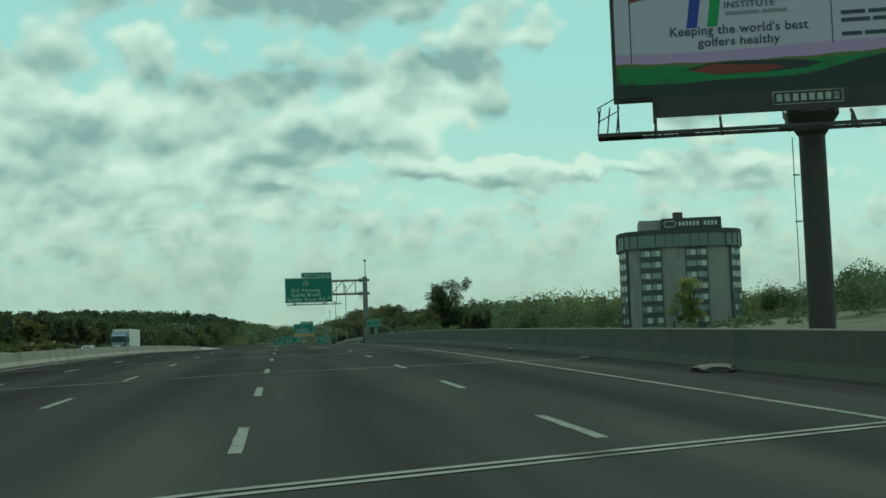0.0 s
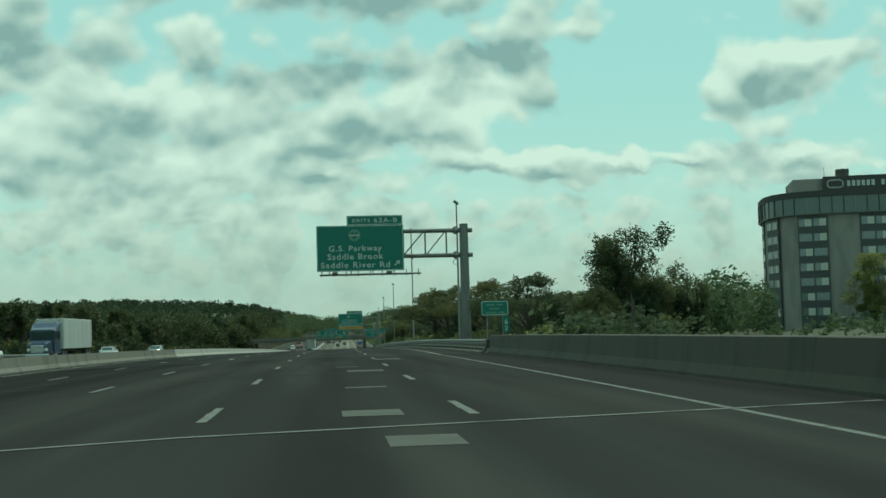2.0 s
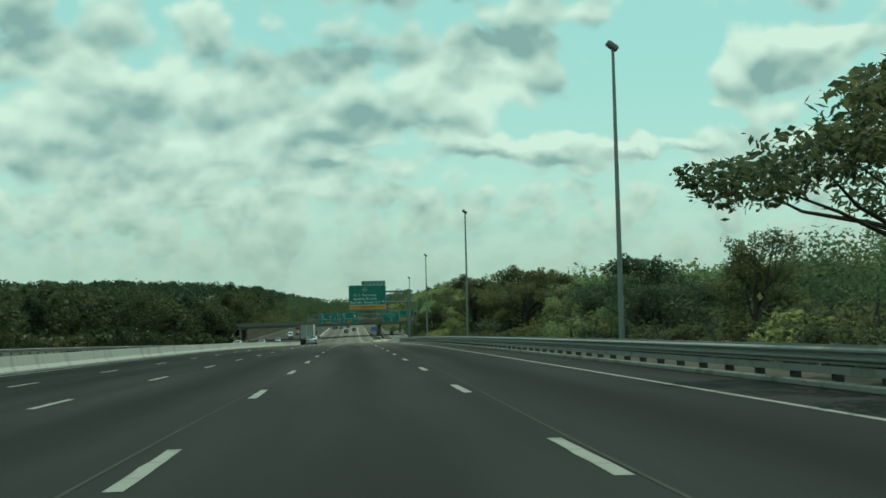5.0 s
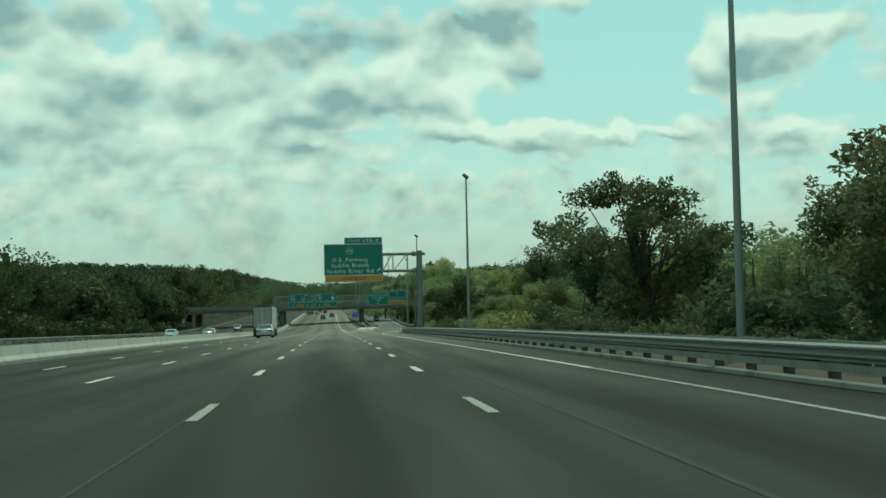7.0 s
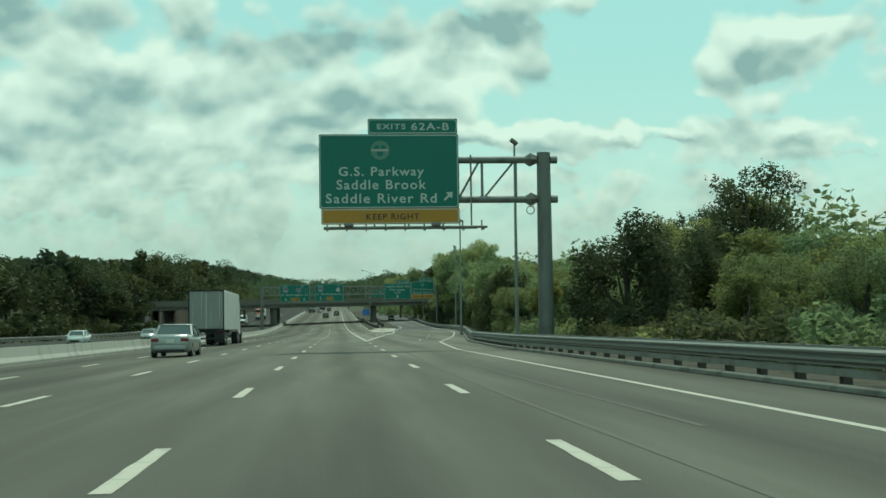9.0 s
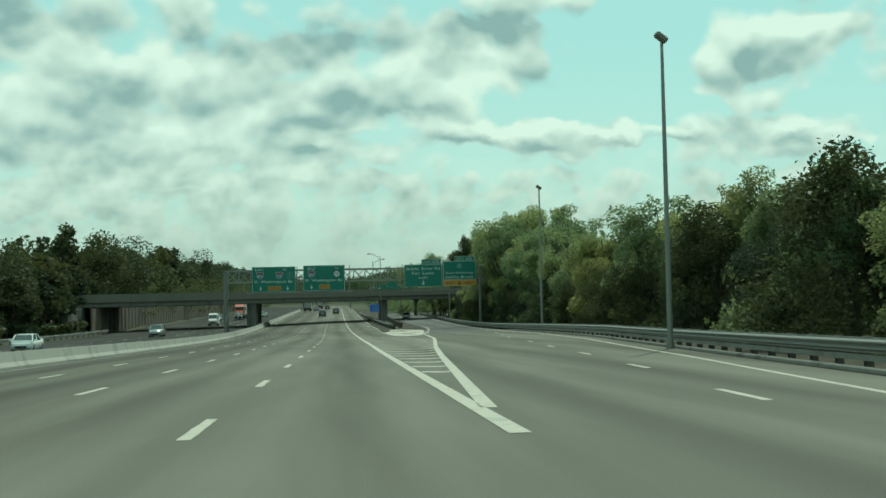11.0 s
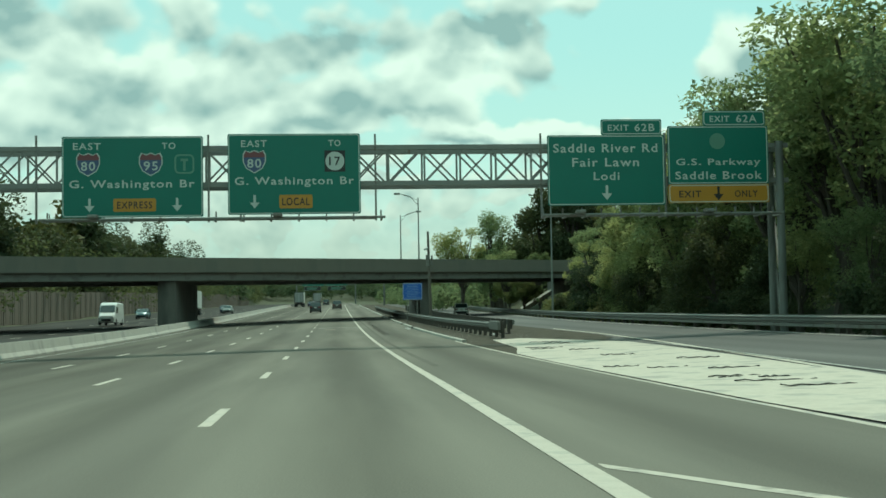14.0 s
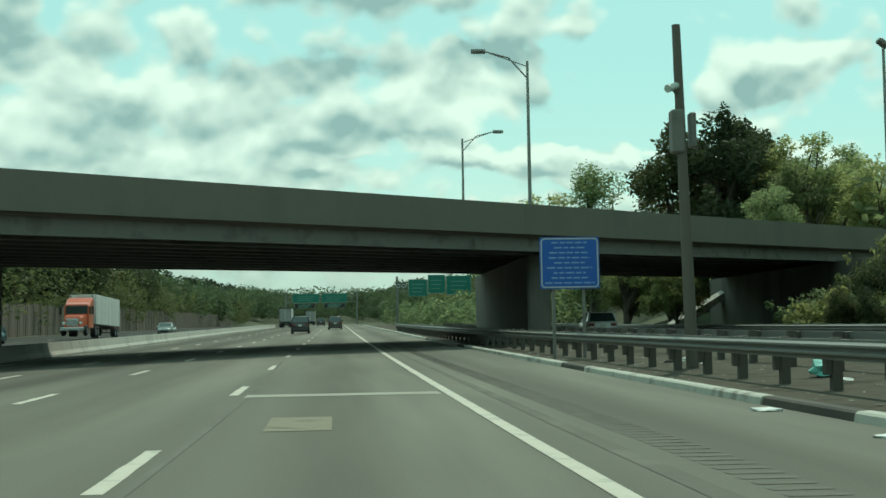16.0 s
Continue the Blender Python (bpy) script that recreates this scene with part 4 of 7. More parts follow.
def shield(parent, x, z, size, digits):
    bm = B()
    poly(bm, [(x + a * size * 1.1, z + b * size * 1.1) for a, b in SHIELD], -0.066)
    part("shield_edge", bm, SIGN_W, parent)
    bm = B()
    poly(bm, [(x + a * size, z + b * size) for a, b in SHIELD], -0.070)
    sh = part("shield", bm, SHIELD_B, parent, "blue interstate shield")
    bm = B()
    top = [(x + a * size, z + b * size) for a, b in SHIELD[:7]] + [(x + 0.5 * size, z + 0.2 * size), (x - 0.5 * size, z + 0.2 * size)]
    poly(bm, top, -0.073)
    part("shield_band", bm, SHIELD_R, sh)
    lettering(digits, x - 0.33 * size, x + 0.33 * size, z - 0.30 * size, z + 0.13 * size, -0.074, sh, SIGN_W)


def panel(name, parent, x0, x1, z0, z1, material=None, border=True):
    bm = B()
    plate(bm, x0, x1, z0, z1, -0.05, 0.0, 0.07)
    p = part(name, bm, material or SIGN_G, parent)
    if border:
        bm = B()
        ring(bm, x0 + 0.03, x1 - 0.03, z0 + 0.03, z1 - 0.03, -0.056, -0.05, 0.12, 0.036)
        part("border", bm, SIGN_W, p)
    return p


def catwalk(parent, x0, x1, z, n):
    """The lighting walkway below a sign: long tube, brackets that reach forward, two lamps and drop bars."""
    bm = B()
    tube(bm, (x0, -0.75, z), (x1, -0.75, z), 0.055, n=8)
    tube(bm, (x0, -0.30, z - 0.03), (x1 - 0.4, -0.30, z - 0.03), 0.035, n=6)
    part("walkway_rail", bm, GALV_DK, parent)
    for i in range(n):
        x = x0 + 0.15 + (x1 - x0 - 0.3) * i / (n - 1)
        bm = B()
        bar(bm, (x, 0.12, z - 0.05), (x, -0.85, z - 0.05), 0.07, 0.09)
        bar(bm, (x, 0.10, z - 0.05), (x, 0.10, z + 0.35), 0.06)
        part("bracket", bm, GALV_DK, parent)
    for k in (0.17, 0.76):
        x = x0 + (x1 - x0) * k * 0.9
        bm = B()
        box(bm, x - 0.2, x + 0.2, -0.98, -0.62, z + 0.04, z + 0.2, 0.04)
        part("sign_lamp", bm, GALV_DK, parent)


def cantilever(s, px, yellow, label):
    """One-post gantry: the sign hangs on two arms over the lanes."""
    g = thing("sign_gantry", RM(s, 0, 0, tilt=False), label, "sign gantry", "overhead sign gantries")
    bm = B()
    tube(bm, (px, 0.35, -0.6), (px, 0.35, 8.62 if yellow else 8.75), 0.36, 0.30, 20)
    tube(bm, (px, 0.35, -0.6), (px, 0.35, 0.12), 0.55, 0.55, 20)
    tube(bm, (px, 0.35, 0.95), (px, 0.35, 1.02), 0.40, 0.40, 20)
    part("post", bm, POST_GR, g, smooth=False)
    for z in (6.55, 8.30):
        bm = B()
        tube(bm, (-0.95, 0.35, z), (px - 0.45, 0.35, z), 0.13, 0.16, 12)
        tube(bm, (px + 0.3, 0.35, z), (px + 0.6, 0.35, z), 0.17, 0.17, 12)
        part("arm", bm, POST_GR, g, smooth=False)
        bm = B()
        tube(bm, (px - 0.85, 0.35, z), (px - 0.6, 0.35, z), 0.16, 0.33, 6)
        tube(bm, (px - 0.6, 0.35, z), (px - 0.3, 0.35, z), 0.33, 0.18, 6)
        part("flange", bm, GALV_DK, g)
    xs = [5.1, px - 2.75, px - 1.25]
    for x in xs:
        bm = B()
        bar(bm, (x, 0.35, 6.6), (x, 0.35, 8.25), 0.11)
        part("truss_upright", bm, POST_GR, g)
    for a, b in ((5.15, px - 2.9), (px - 2.65, px - 1.35), (3.3, 4.9), (1.6, 3.2)):
        bm = B()
        bar(bm, (a, 0.35, 6.65), (b, 0.35, 8.2), 0.09)
        part("truss_diagonal", bm, POST_GR, g)
    for x in (-0.1, 1.4, 2.9, 4.4, 5.65):
        bm = B()
        bar(bm, (x, 0.12, 5.35), (x, 0.12, 8.5), 0.07)
        part("hanger", bm, GALV_DK, g)
    bot = 5.55
    top = 8.75 if not yellow else 9.40
    if yellow:
        y = panel("yellow_panel", g, -0.9, 5.12, 5.47, 6.16, SIGN_Y, True)
        lettering("KEEP RIGHT", 1.05, 3.35, 5.67, 5.93, -0.052, y, SIGN_K)
        bot = 6.165
    p = panel("sign_panel", g, -0.98, 5.10, bot, top)
    t = panel("exit_tab", g, 1.15, 5.06, top + 0.01, top + 0.68)
    lettering("EXITS", 1.55, 2.80, top + 0.22, top + 0.46, -0.052, t, SIGN_W)
    lettering("62A-B", 3.05, 4.70, top + 0.18, top + 0.50, -0.052, t, SIGN_W)
    H = top - bot
    x0 = -0.98
    lettering("G.S. Parkway", x0 + 0.85, x0 + 4.55, bot + H * 0.40, bot + H * 0.56, -0.052, p, SIGN_W)
    lettering("Saddle Brook", x0 + 0.75, x0 + 4.65, bot + H * 0.255, bot + H * 0.385, -0.052, p, SIGN_W)
    lettering("Saddle River Rd", x0 + 0.28, x0 + 5.10, bot + H * 0.07, bot + H * 0.20, -0.052, p, SIGN_W)
    bm = B()
    arrow(bm, x0 + 5.62, bot + H * 0.16, -0.055, -48, 0.52)
    part("arrow", bm, SIGN_W, p)
    bm = B()
    disc(bm, x0 + 2.65, bot + H * 0.785, 0.42, -0.054)
    bd = part("badge", bm, BADGE, p, "faded round road badge")
    bm = B()
    for dx, dz, r in ((-0.14, 0.1, 0.12), (0.14, 0.1, 0.12), (0.0, -0.14, 0.14)):
        disc(bm, x0 + 2.65 + dx, bot + H * 0.785 + dz, r, -0.058, 12)
    part("badge_shape", bm, SIGN_G, bd)
    bm = B()
    poly(bm, [(x0 + 2.30, bot + H * 0.785 - 0.05), (x0 + 3.0, bot + H * 0.785 - 0.05), (x0 + 3.0, bot + H * 0.785 + 0.05), (x0 + 2.30, bot + H * 0.785 + 0.05)], -0.061)
    part("badge_bar", bm, PAINT_OLD, bd)
    catwalk(g, -0.8, 6.25, 5.28, 9)
    bm = B()
    n = 14
    for i in range(n):
        a0, a1 = 2 * math.pi * i / n, 2 * math.pi * (i + 1) / n
        tube(bm, (px - 0.65 + 0.17 * math.cos(a0), 0.1, 6.05 + 0.17 * math.sin(a0)), (px - 0.65 + 0.17 * math.cos(a1), 0.1, 6.05 + 0.17 * math.sin(a1)), 0.022, n=5, caps=False)
    tube(bm, (px - 0.55, 0.1, 6.2), (px - 0.45, 0.1, 6.5), 0.022, n=5)
    part("cable_loop", bm, GALV_DK, g, "loose cable loop")
    return g


cantilever(181.7, 9.4, False, "cantilever gantry with a large green exit sign over the lanes")
cantilever(414.2, 8.92, True, "cantilever gantry with a green exit sign and yellow advice strip")


def span_gantry():
    """Full-width truss gantry with four sign panels."""
    g = thing("truss_sign_gantry", RM(601.7, 0.06, -0.2, tilt=False), "full-span steel truss gantry carrying four green highway signs", "sign gantry", "overhead sign gantries")
    for x in (-14.6, 18.9):
        for dy in (-0.9, 0.9):
            bm = B()
            tube(bm, (x + 0.12 * dy, dy, -0.9), (x + 0.12 * dy, dy, 8.6), 0.17, 0.16, 14)
            part("leg", bm, POST_GR, g)
        bm = B()
        for z0, z1 in ((1.0, 3.2), (3.2, 5.4), (5.4, 7.6)):
            bar(bm, (x - 0.27, -0.9, z0), (x + 0.27, 0.9, z1), 0.08)
        part("leg_bracing", bm, GALV_DK, g)
    for dy in (-0.75, 0.75):
        for z in (6.95, 8.45):
            bm = B()
            bar(bm, (-14.7, dy, z), (19.2, dy, z), 0.19, 0.20)
            part("chord", bm, GALV, g)
        x = -14.4
        while x < 18.6:
            bm = B()
            bar(bm, (x, dy, 7.0), (x + 1.35, dy, 8.4), 0.07)
            bar(bm, (x, dy, 8.4), (x + 1.35, dy, 7.0), 0.07)
            bar(bm, (x, dy, 7.0), (x, dy, 8.4), 0.08)
            part("truss_bay", bm, GALV, g)
            x += 1.5
    for x in (-9, -3, 3.0, 9, 15):
        bm = B()
        bar(bm, (x, -0.75, 7.0), (x, 0.75, 7.0), 0.08)
        bar(bm, (x, -0.75, 8.4), (x, 0.75, 8.4), 0.08)
        part("cross_tie", bm, GALV, g)
    f = thing("sign_face", Matrix.Translation((0, -1.0, 0)), "", "")
    for k in ("label", "category"):
        if k in f:
            del f[k]
    f.parent = g
    A = panel("sign_panel", f, -11.15, -5.5, 5.62, 8.92)
    lettering("EAST", -10.7, -9.6, 8.38, 8.66, -0.052, A, SIGN_W)
    lettering("TO", -7.15, -6.6, 8.40, 8.66, -0.052, A, SIGN_W)
    shield(A, -10.1, 7.78, 0.86, "80")
    shield(A, -7.6, 7.78, 0.86, "95")
    bm = B()
    ring(bm, -6.65, -5.85, 7.38, 8.18, -0.062, -0.05, 0.2, 0.07)
    box(bm, -6.4, -6.1, -0.06, -0.051, 7.9, 8.0)
    box(bm, -6.3, -6.2, -0.06, -0.051, 7.5, 7.9)
    part("badge", bm, BADGE, A, "faded square turnpike badge")
    lettering("G. Washington Br", -10.85, -5.85, 6.72, 7.14, -0.052, A, SIGN_W)
    pl = panel("express_plate", A, -9.1, -7.4, 5.85, 6.38, SIGN_Y, False)
    pl.location.y = -0.02
    lettering("EXPRESS", -8.95, -7.55, 5.97, 6.26, -0.055, pl, SIGN_K)
    for x in (-10.05, -6.55):
        bm = B()
        arrow(bm, x, 6.12, -0.055, 180, 0.55)
        part("arrow", bm, SIGN_W, A)
    Bp = panel("sign_panel", f, -4.5, 0.92, 5.68, 9.0)
    lettering("EAST", -3.95, -2.9, 8.46, 8.74, -0.052, Bp, SIGN_W)
    lettering("TO", -0.38, 0.12, 8.48, 8.74, -0.052, Bp, SIGN_W)
    shield(Bp, -3.42, 7.86, 0.86, "80")
    bm = B()
    box(bm, -0.55, 0.30, -0.06, -0.051, 7.42, 8.30)
    sq = part("route_square", bm, SIGN_K, Bp)
    bm = B()
    disc(bm, -0.125, 7.86, 0.39, -0.064)
    ci = part("route_circle", bm, SIGN_W, sq)
    lettering("17", -0.36, 0.10, 7.68, 8.04, -0.066, ci, SIGN_K)
    lettering("G. Washington Br", -4.22, 0.65, 6.80, 7.22, -0.052, Bp, SIGN_W)
    pl = panel("local_plate", Bp, -2.42, -1.06, 5.92, 6.48, SIGN_Y, False)
    pl.location.y = -0.02
    lettering("LOCAL", -2.3, -1.18, 6.04, 6.36, -0.055, pl, SIGN_K)
    bm = B()
    arrow(bm, -3.42, 6.2, -0.055, 180, 0.55)
    part("arrow", bm, SIGN_W, Bp)
    C = panel("sign_panel", f, 8.75, 13.75, 5.92, 8.88)
    t = panel("exit_tab", f, 11.05, 13.65, 8.89, 9.55)
    lettering("EXIT", 11.35, 12.25, 9.06, 9.32, -0.052, t, SIGN_W)
    lettering("62B", 12.5, 13.35, 9.04, 9.36, -0.052, t, SIGN_W)
    lettering("Saddle River Rd", 9.0, 13.45, 8.15, 8.52, -0.052, C, SIGN_W)
    lettering("Fair Lawn", 9.8, 12.65, 7.55, 7.92, -0.052, C, SIGN_W)
    lettering("Lodi", 10.7, 11.8, 6.98, 7.32, -0.052, C, SIGN_W)
    bm = B()
    arrow(bm, 11.25, 6.45, -0.055, 180, 0.62)
    part("arrow", bm, SIGN_W, C)
    D_ = panel("sign_panel", f, 13.9, 18.25, 6.78, 9.25)
    Y = panel("yellow_panel", f, 13.9, 18.25, 5.98, 6.77, SIGN_Y)
    t = panel("exit_tab", f, 15.45, 18.15, 9.26, 9.9)
    lettering("EXIT", 15.75, 16.6, 9.42, 9.68, -0.052, t, SIGN_W)
    lettering("62A", 16.9, 17.8, 9.40, 9.72, -0.052, t, SIGN_W)
    lettering("G.S. Parkway", 14.25, 17.9, 7.5, 7.86, -0.052, D_, SIGN_W)
    lettering("Saddle Brook", 14.2, 17.95, 6.98, 7.32, -0.052, D_, SIGN_W)
    bm = B()
    disc(bm, 16.05, 8.6, 0.34, -0.054)
    part("badge", bm, BADGE, D_, "faded round road badge")
    lettering("EXIT", 14.35, 15.3, 6.22, 6.5, -0.052, Y, SIGN_K)
    lettering("ONLY", 16.75, 17.75, 6.22, 6.5, -0.052, Y, SIGN_K)
    bm = B()
    arrow(bm, 16.05, 6.38, -0.055, 180, 0.6)
    part("arrow", bm, SIGN_K, Y)
    for x0, x1 in ((-11.9, 1.9), (8.4, 18.6)):
        catwalk(f, x0, x1, 5.48, 13)
    for x in (-12.2, -5.3, -4.0, 1.55, 8.5, 13.82):
        bm = B()
        bar(bm, (x, 0.15, 5.4), (x, 0.15, 9.0), 0.08)
        part("hanger", bm, GALV_DK, f)


span_gantry()


# ---- overpass: skewed deck on steel girders, wall piers beside the lanes ----
BR_Y, BR_K, BR_W = 671.0, 0.75, 22.0          # near edge: y = BR_Y + BR_K * x


def br(x, d, z):
    """A point of the overpass: x across the highway, d metres behind its near edge."""
    return Vector((x, BR_Y + BR_K * x + d, z))


def br_box(bm, x0, x1, d0, d1, z0, z1, n=8, slope=0.012):
    rows = []
    for i in range(n + 1):
        x = x0 + (x1 - x0) * i / n
        k = slope * x
        rows.append([bm.verts.new(br(x, d, z + k)) for d, z in ((d0, z0), (d1, z0), (d1, z1), (d0, z1))])
    for a, b in zip(rows, rows[1:]):
        for i in range(4):
            j = (i + 1) % 4
            bm.faces.new((a[i], a[j], b[j], b[i]))
    bm.faces.new(rows[0][::-1])
    bm.faces.new(rows[-1])
    bmesh.ops.recalc_face_normals(bm, faces=bm.faces[:])
    return bm


def overpass():
    g = thing("overpass", Matrix(), "dark grey concrete and steel overpass crossing the highway on wall piers", "bridge", kind="structure")
    X0, X1 = -75.0, 46.0
    bm = B()
    br_box(bm, X0, X1, 0.35, BR_W - 0.35, 3.22, 3.55)
    part("deck", bm, CONC_BR, g)
    for nm, d0, d1 in (("near_parapet", 0.0, 0.34), ("far_parapet", BR_W - 0.34, BR_W)):
        x = X0
        while x < X1 - 0.1:
            e = min(x + 11.0, X1)
            bm = B()
            br_box(bm, x + 0.004, e - 0.004, d0, d1, 3.40, 4.68, 1)
            br_box(bm, x, e, d0 + 0.02, d1 - 0.02, 3.40, 4.66, 1)
            part(nm, bm, CONC_BR, g)
            x = e
    bm = B()
    br_box(bm, X0, X1, -0.12, 0.40, 3.32, 3.40)
    part("deck_lip", bm, CONC_BR, g)
    n = 10
    for i in range(n):
        d = 0.55 + (BR_W - 1.4) * i / (n - 1)
        bm = B()
        br_box(bm, X0, X1, d, d + 0.03, 2.64, 3.22)
        br_box(bm, X0, X1, d - 0.17, d + 0.20, 2.60, 2.65)
        part("girder", bm, GIRDER, g)
    x = X0 + 3
    bm = B()
    while x < X1:
        br_box(bm, x, x + 0.05, 0.5, BR_W - 0.8, 2.75, 3.1, 1)
        x += 5.5
    part("cross_frames", bm, GIRDER, g)
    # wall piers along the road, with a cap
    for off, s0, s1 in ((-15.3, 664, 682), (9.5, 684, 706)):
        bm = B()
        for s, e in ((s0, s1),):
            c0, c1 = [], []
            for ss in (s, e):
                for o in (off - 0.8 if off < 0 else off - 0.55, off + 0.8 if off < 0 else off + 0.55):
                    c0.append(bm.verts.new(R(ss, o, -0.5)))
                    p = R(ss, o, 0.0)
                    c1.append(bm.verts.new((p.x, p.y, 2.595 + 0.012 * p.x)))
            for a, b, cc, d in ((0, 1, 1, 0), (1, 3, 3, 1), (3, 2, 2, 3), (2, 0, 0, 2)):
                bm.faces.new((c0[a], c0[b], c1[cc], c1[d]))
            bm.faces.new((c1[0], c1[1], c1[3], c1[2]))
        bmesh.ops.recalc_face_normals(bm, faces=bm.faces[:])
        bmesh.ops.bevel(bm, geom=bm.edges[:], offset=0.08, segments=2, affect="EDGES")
        part("pier", bm, CONC_PIER, g, "dark grey concrete wall pier")
    # abutments and wing walls
    for off, s0, s1, sgn in ((29.5, 690, 722, 1), (-41.0, 632, 662, -1)):
        bm = B()
        a, b = R(s0, off, -0.5), R(s1, off, -0.5)
        box(bm, min(a.x, a.x + 1.2 * sgn), max(a.x, a.x + 1.2 * sgn), a.y, b.y, a.z - 1, 2.595 + 0.012 * a.x)
        part("abutment", bm, CONC_PIER, g)
    bm = B()
    pts = [(25.4, 718.4, -0.1), (29.6, 718.4, 2.62), (29.4, 718.4, 3.0), (24.9, 718.4, 0.36)]
    f0 = [bm.verts.new(R(s, o, h)) for o, s, h in pts]
    f1 = [bm.verts.new(R(s + 0.9, o + 0.1, h + 0.25)) for o, s, h in pts]
    bm.faces.new(f0)
    bm.faces.new(f1[::-1])
    for i in range(4):
        j = (i + 1) % 4
        bm.faces.new((f0[j], f0[i], f1[i], f1[j]))
    part("slope_coping", bm, KERB, g, "pale sloping concrete coping")
    bm = B()
    rows = [[bm.verts.new(br(x, d, z)) for d, z in ((-9.5, low), (-1.0, top), (1.5, top), (3.5, low))]
            for x, top, low in ((28.0, -1.7, -1.8), (31.0, -0.7, -1.8), (34.0, 1.2, -1.8), (37.0, 2.8, -1.8), (44.0, 3.3, -2.0))]
    for a, b in zip(rows, rows[1:]):
        for i in range(3):
            bm.faces.new((a[i], a[i + 1], b[i + 1], b[i]))
    bmesh.ops.recalc_face_normals(bm, faces=bm.faces[:])
    part("wing_bank", bm, GRASS, g, "grassy slope against the bridge end", True)
    # approach banks
    for x0, x1, sg in ((38.0, 130.0, 1), (-160.0, -46.0, -1)):
        bm = B()
        rows = []
        for i in range(9):
            x = x0 + (x1 - x0) * i / 8
            rows.append([bm.verts.new(br(x, d, z)) for d, z in ((-9, -3.5), (-0.6, 3.2), (BR_W + 0.6, 3.2), (BR_W + 9, -3.5))])
        for a, b in zip(rows, rows[1:]):
            for i in range(3):
                bm.faces.new((a[i], a[i + 1], b[i + 1], b[i]))
        bmesh.ops.recalc_face_normals(bm, faces=bm.faces[:])
        part("approach_bank", bm, GRASS, g, "grassy approach bank")
    return g


overpass()


# ---- lamps and poles ----
def mast_lamp(s, off, top, label="tall tapered aluminium mast with a small floodlight head", lean=0.0):
    base = ground_h(s, off)
    g = thing("lamp_mast", RM(s, off, base, tilt=False), label, "street lamp", "lamp masts along the shoulder")
    H = top - base
    bm = B()
    tube(bm, (0, 0, -0.3), (0, 0, H), 0.115, 0.055, 12)
    tube(bm, (0, 0, -0.3), (0, 0, 0.5), 0.16, 0.15, 12)
    part("mast", bm, POLE_DK, g)
    bm = B()
    tube(bm, (0, 0, H), (-0.02, 0, H + 0.18), 0.05, 0.05, 8)
    part("bracket", bm, POLE_DK, g)
    bm = B()
    box(bm, -0.27, 0.21, -0.18, 0.16, -0.11, 0.11, 0.05)
    head = part("lamp_head", bm, GALV_DK, g)
    head.matrix_basis = Matrix.Translation((0, 0, H + 0.24)) @ pose(0, 0, 0, 0, 38, 0)
    return g


for s, off, top in ((196.5, 10.3, 11.6), (252.7, 9.6, 11.0), (312.4, 9.42, 10.75), (371.5, 9.4, 11.0), (428.5, 9.6, 10.9), (478.0, 11.2, 10.6), (535.2, 15.99, 11.35), (672.5, 21.39, 11.3)):
    mast_lamp(s, off, top)


def cobra_lamp(p, top, reach, label):
    g = thing("cobra_head_lamp", Matrix.Translation(p), label, "street lamp", "lamps on the overpass")
    H = top - p.z
    bm = B()
    tube(bm, (0, 0, -0.6), (0, 0, H), 0.09, 0.06, 10)
    part("mast", bm, POLE_DK, g)
    bm = B()
    pts = [(0, 0, H - 0.8), (reach * 0.45, 0, H + 0.15), (reach, 0, H + 0.42)]
    for a, b in zip(pts, pts[1:]):
        tube(bm, a, b, 0.035, n=6)
    tube(bm, (0, 0, H - 0.25), (reach, 0, H + 0.42), 0.025, n=6)
    part("arm", bm, POLE_DK, g)
    bm = B()
    x = reach
    sg = 1 if reach > 0 else -1
    ring_ = []
    for k, wv in ((0, 0.05), (0.15, 0.13), (0.45, 0.16), (0.65, 0.06)):
        ring_.append([bm.verts.new((x + sg * k, yy * wv, H + 0.42 + zz)) for yy, zz in ((-1, 0.0), (-0.7, 0.10), (0.7, 0.10), (1, 0.0), (0.6, -0.09), (-0.6, -0.09))])
    for a, b in zip(ring_, ring_[1:]):
        for i in range(6):
            j = (i + 1) % 6
            bm.faces.new((a[i], a[j], b[j], b[i]))
    bm.faces.new(ring_[0])
    bm.faces.new(ring_[-1][::-1])
    bmesh.ops.recalc_face_normals(bm, faces=bm.faces[:])
    part("lamp_head", bm, GALV, g)
    return g


cobra_lamp(Vector((13.25, 680.9 + 0.2, 4.6)), 11.35, -1.9, "aluminium cobra-head lamp on the near parapet")
cobra_lamp(Vector((12.6, 702.0, 4.7)), 11.1, 1.9, "aluminium cobra-head lamp on the far parapet")


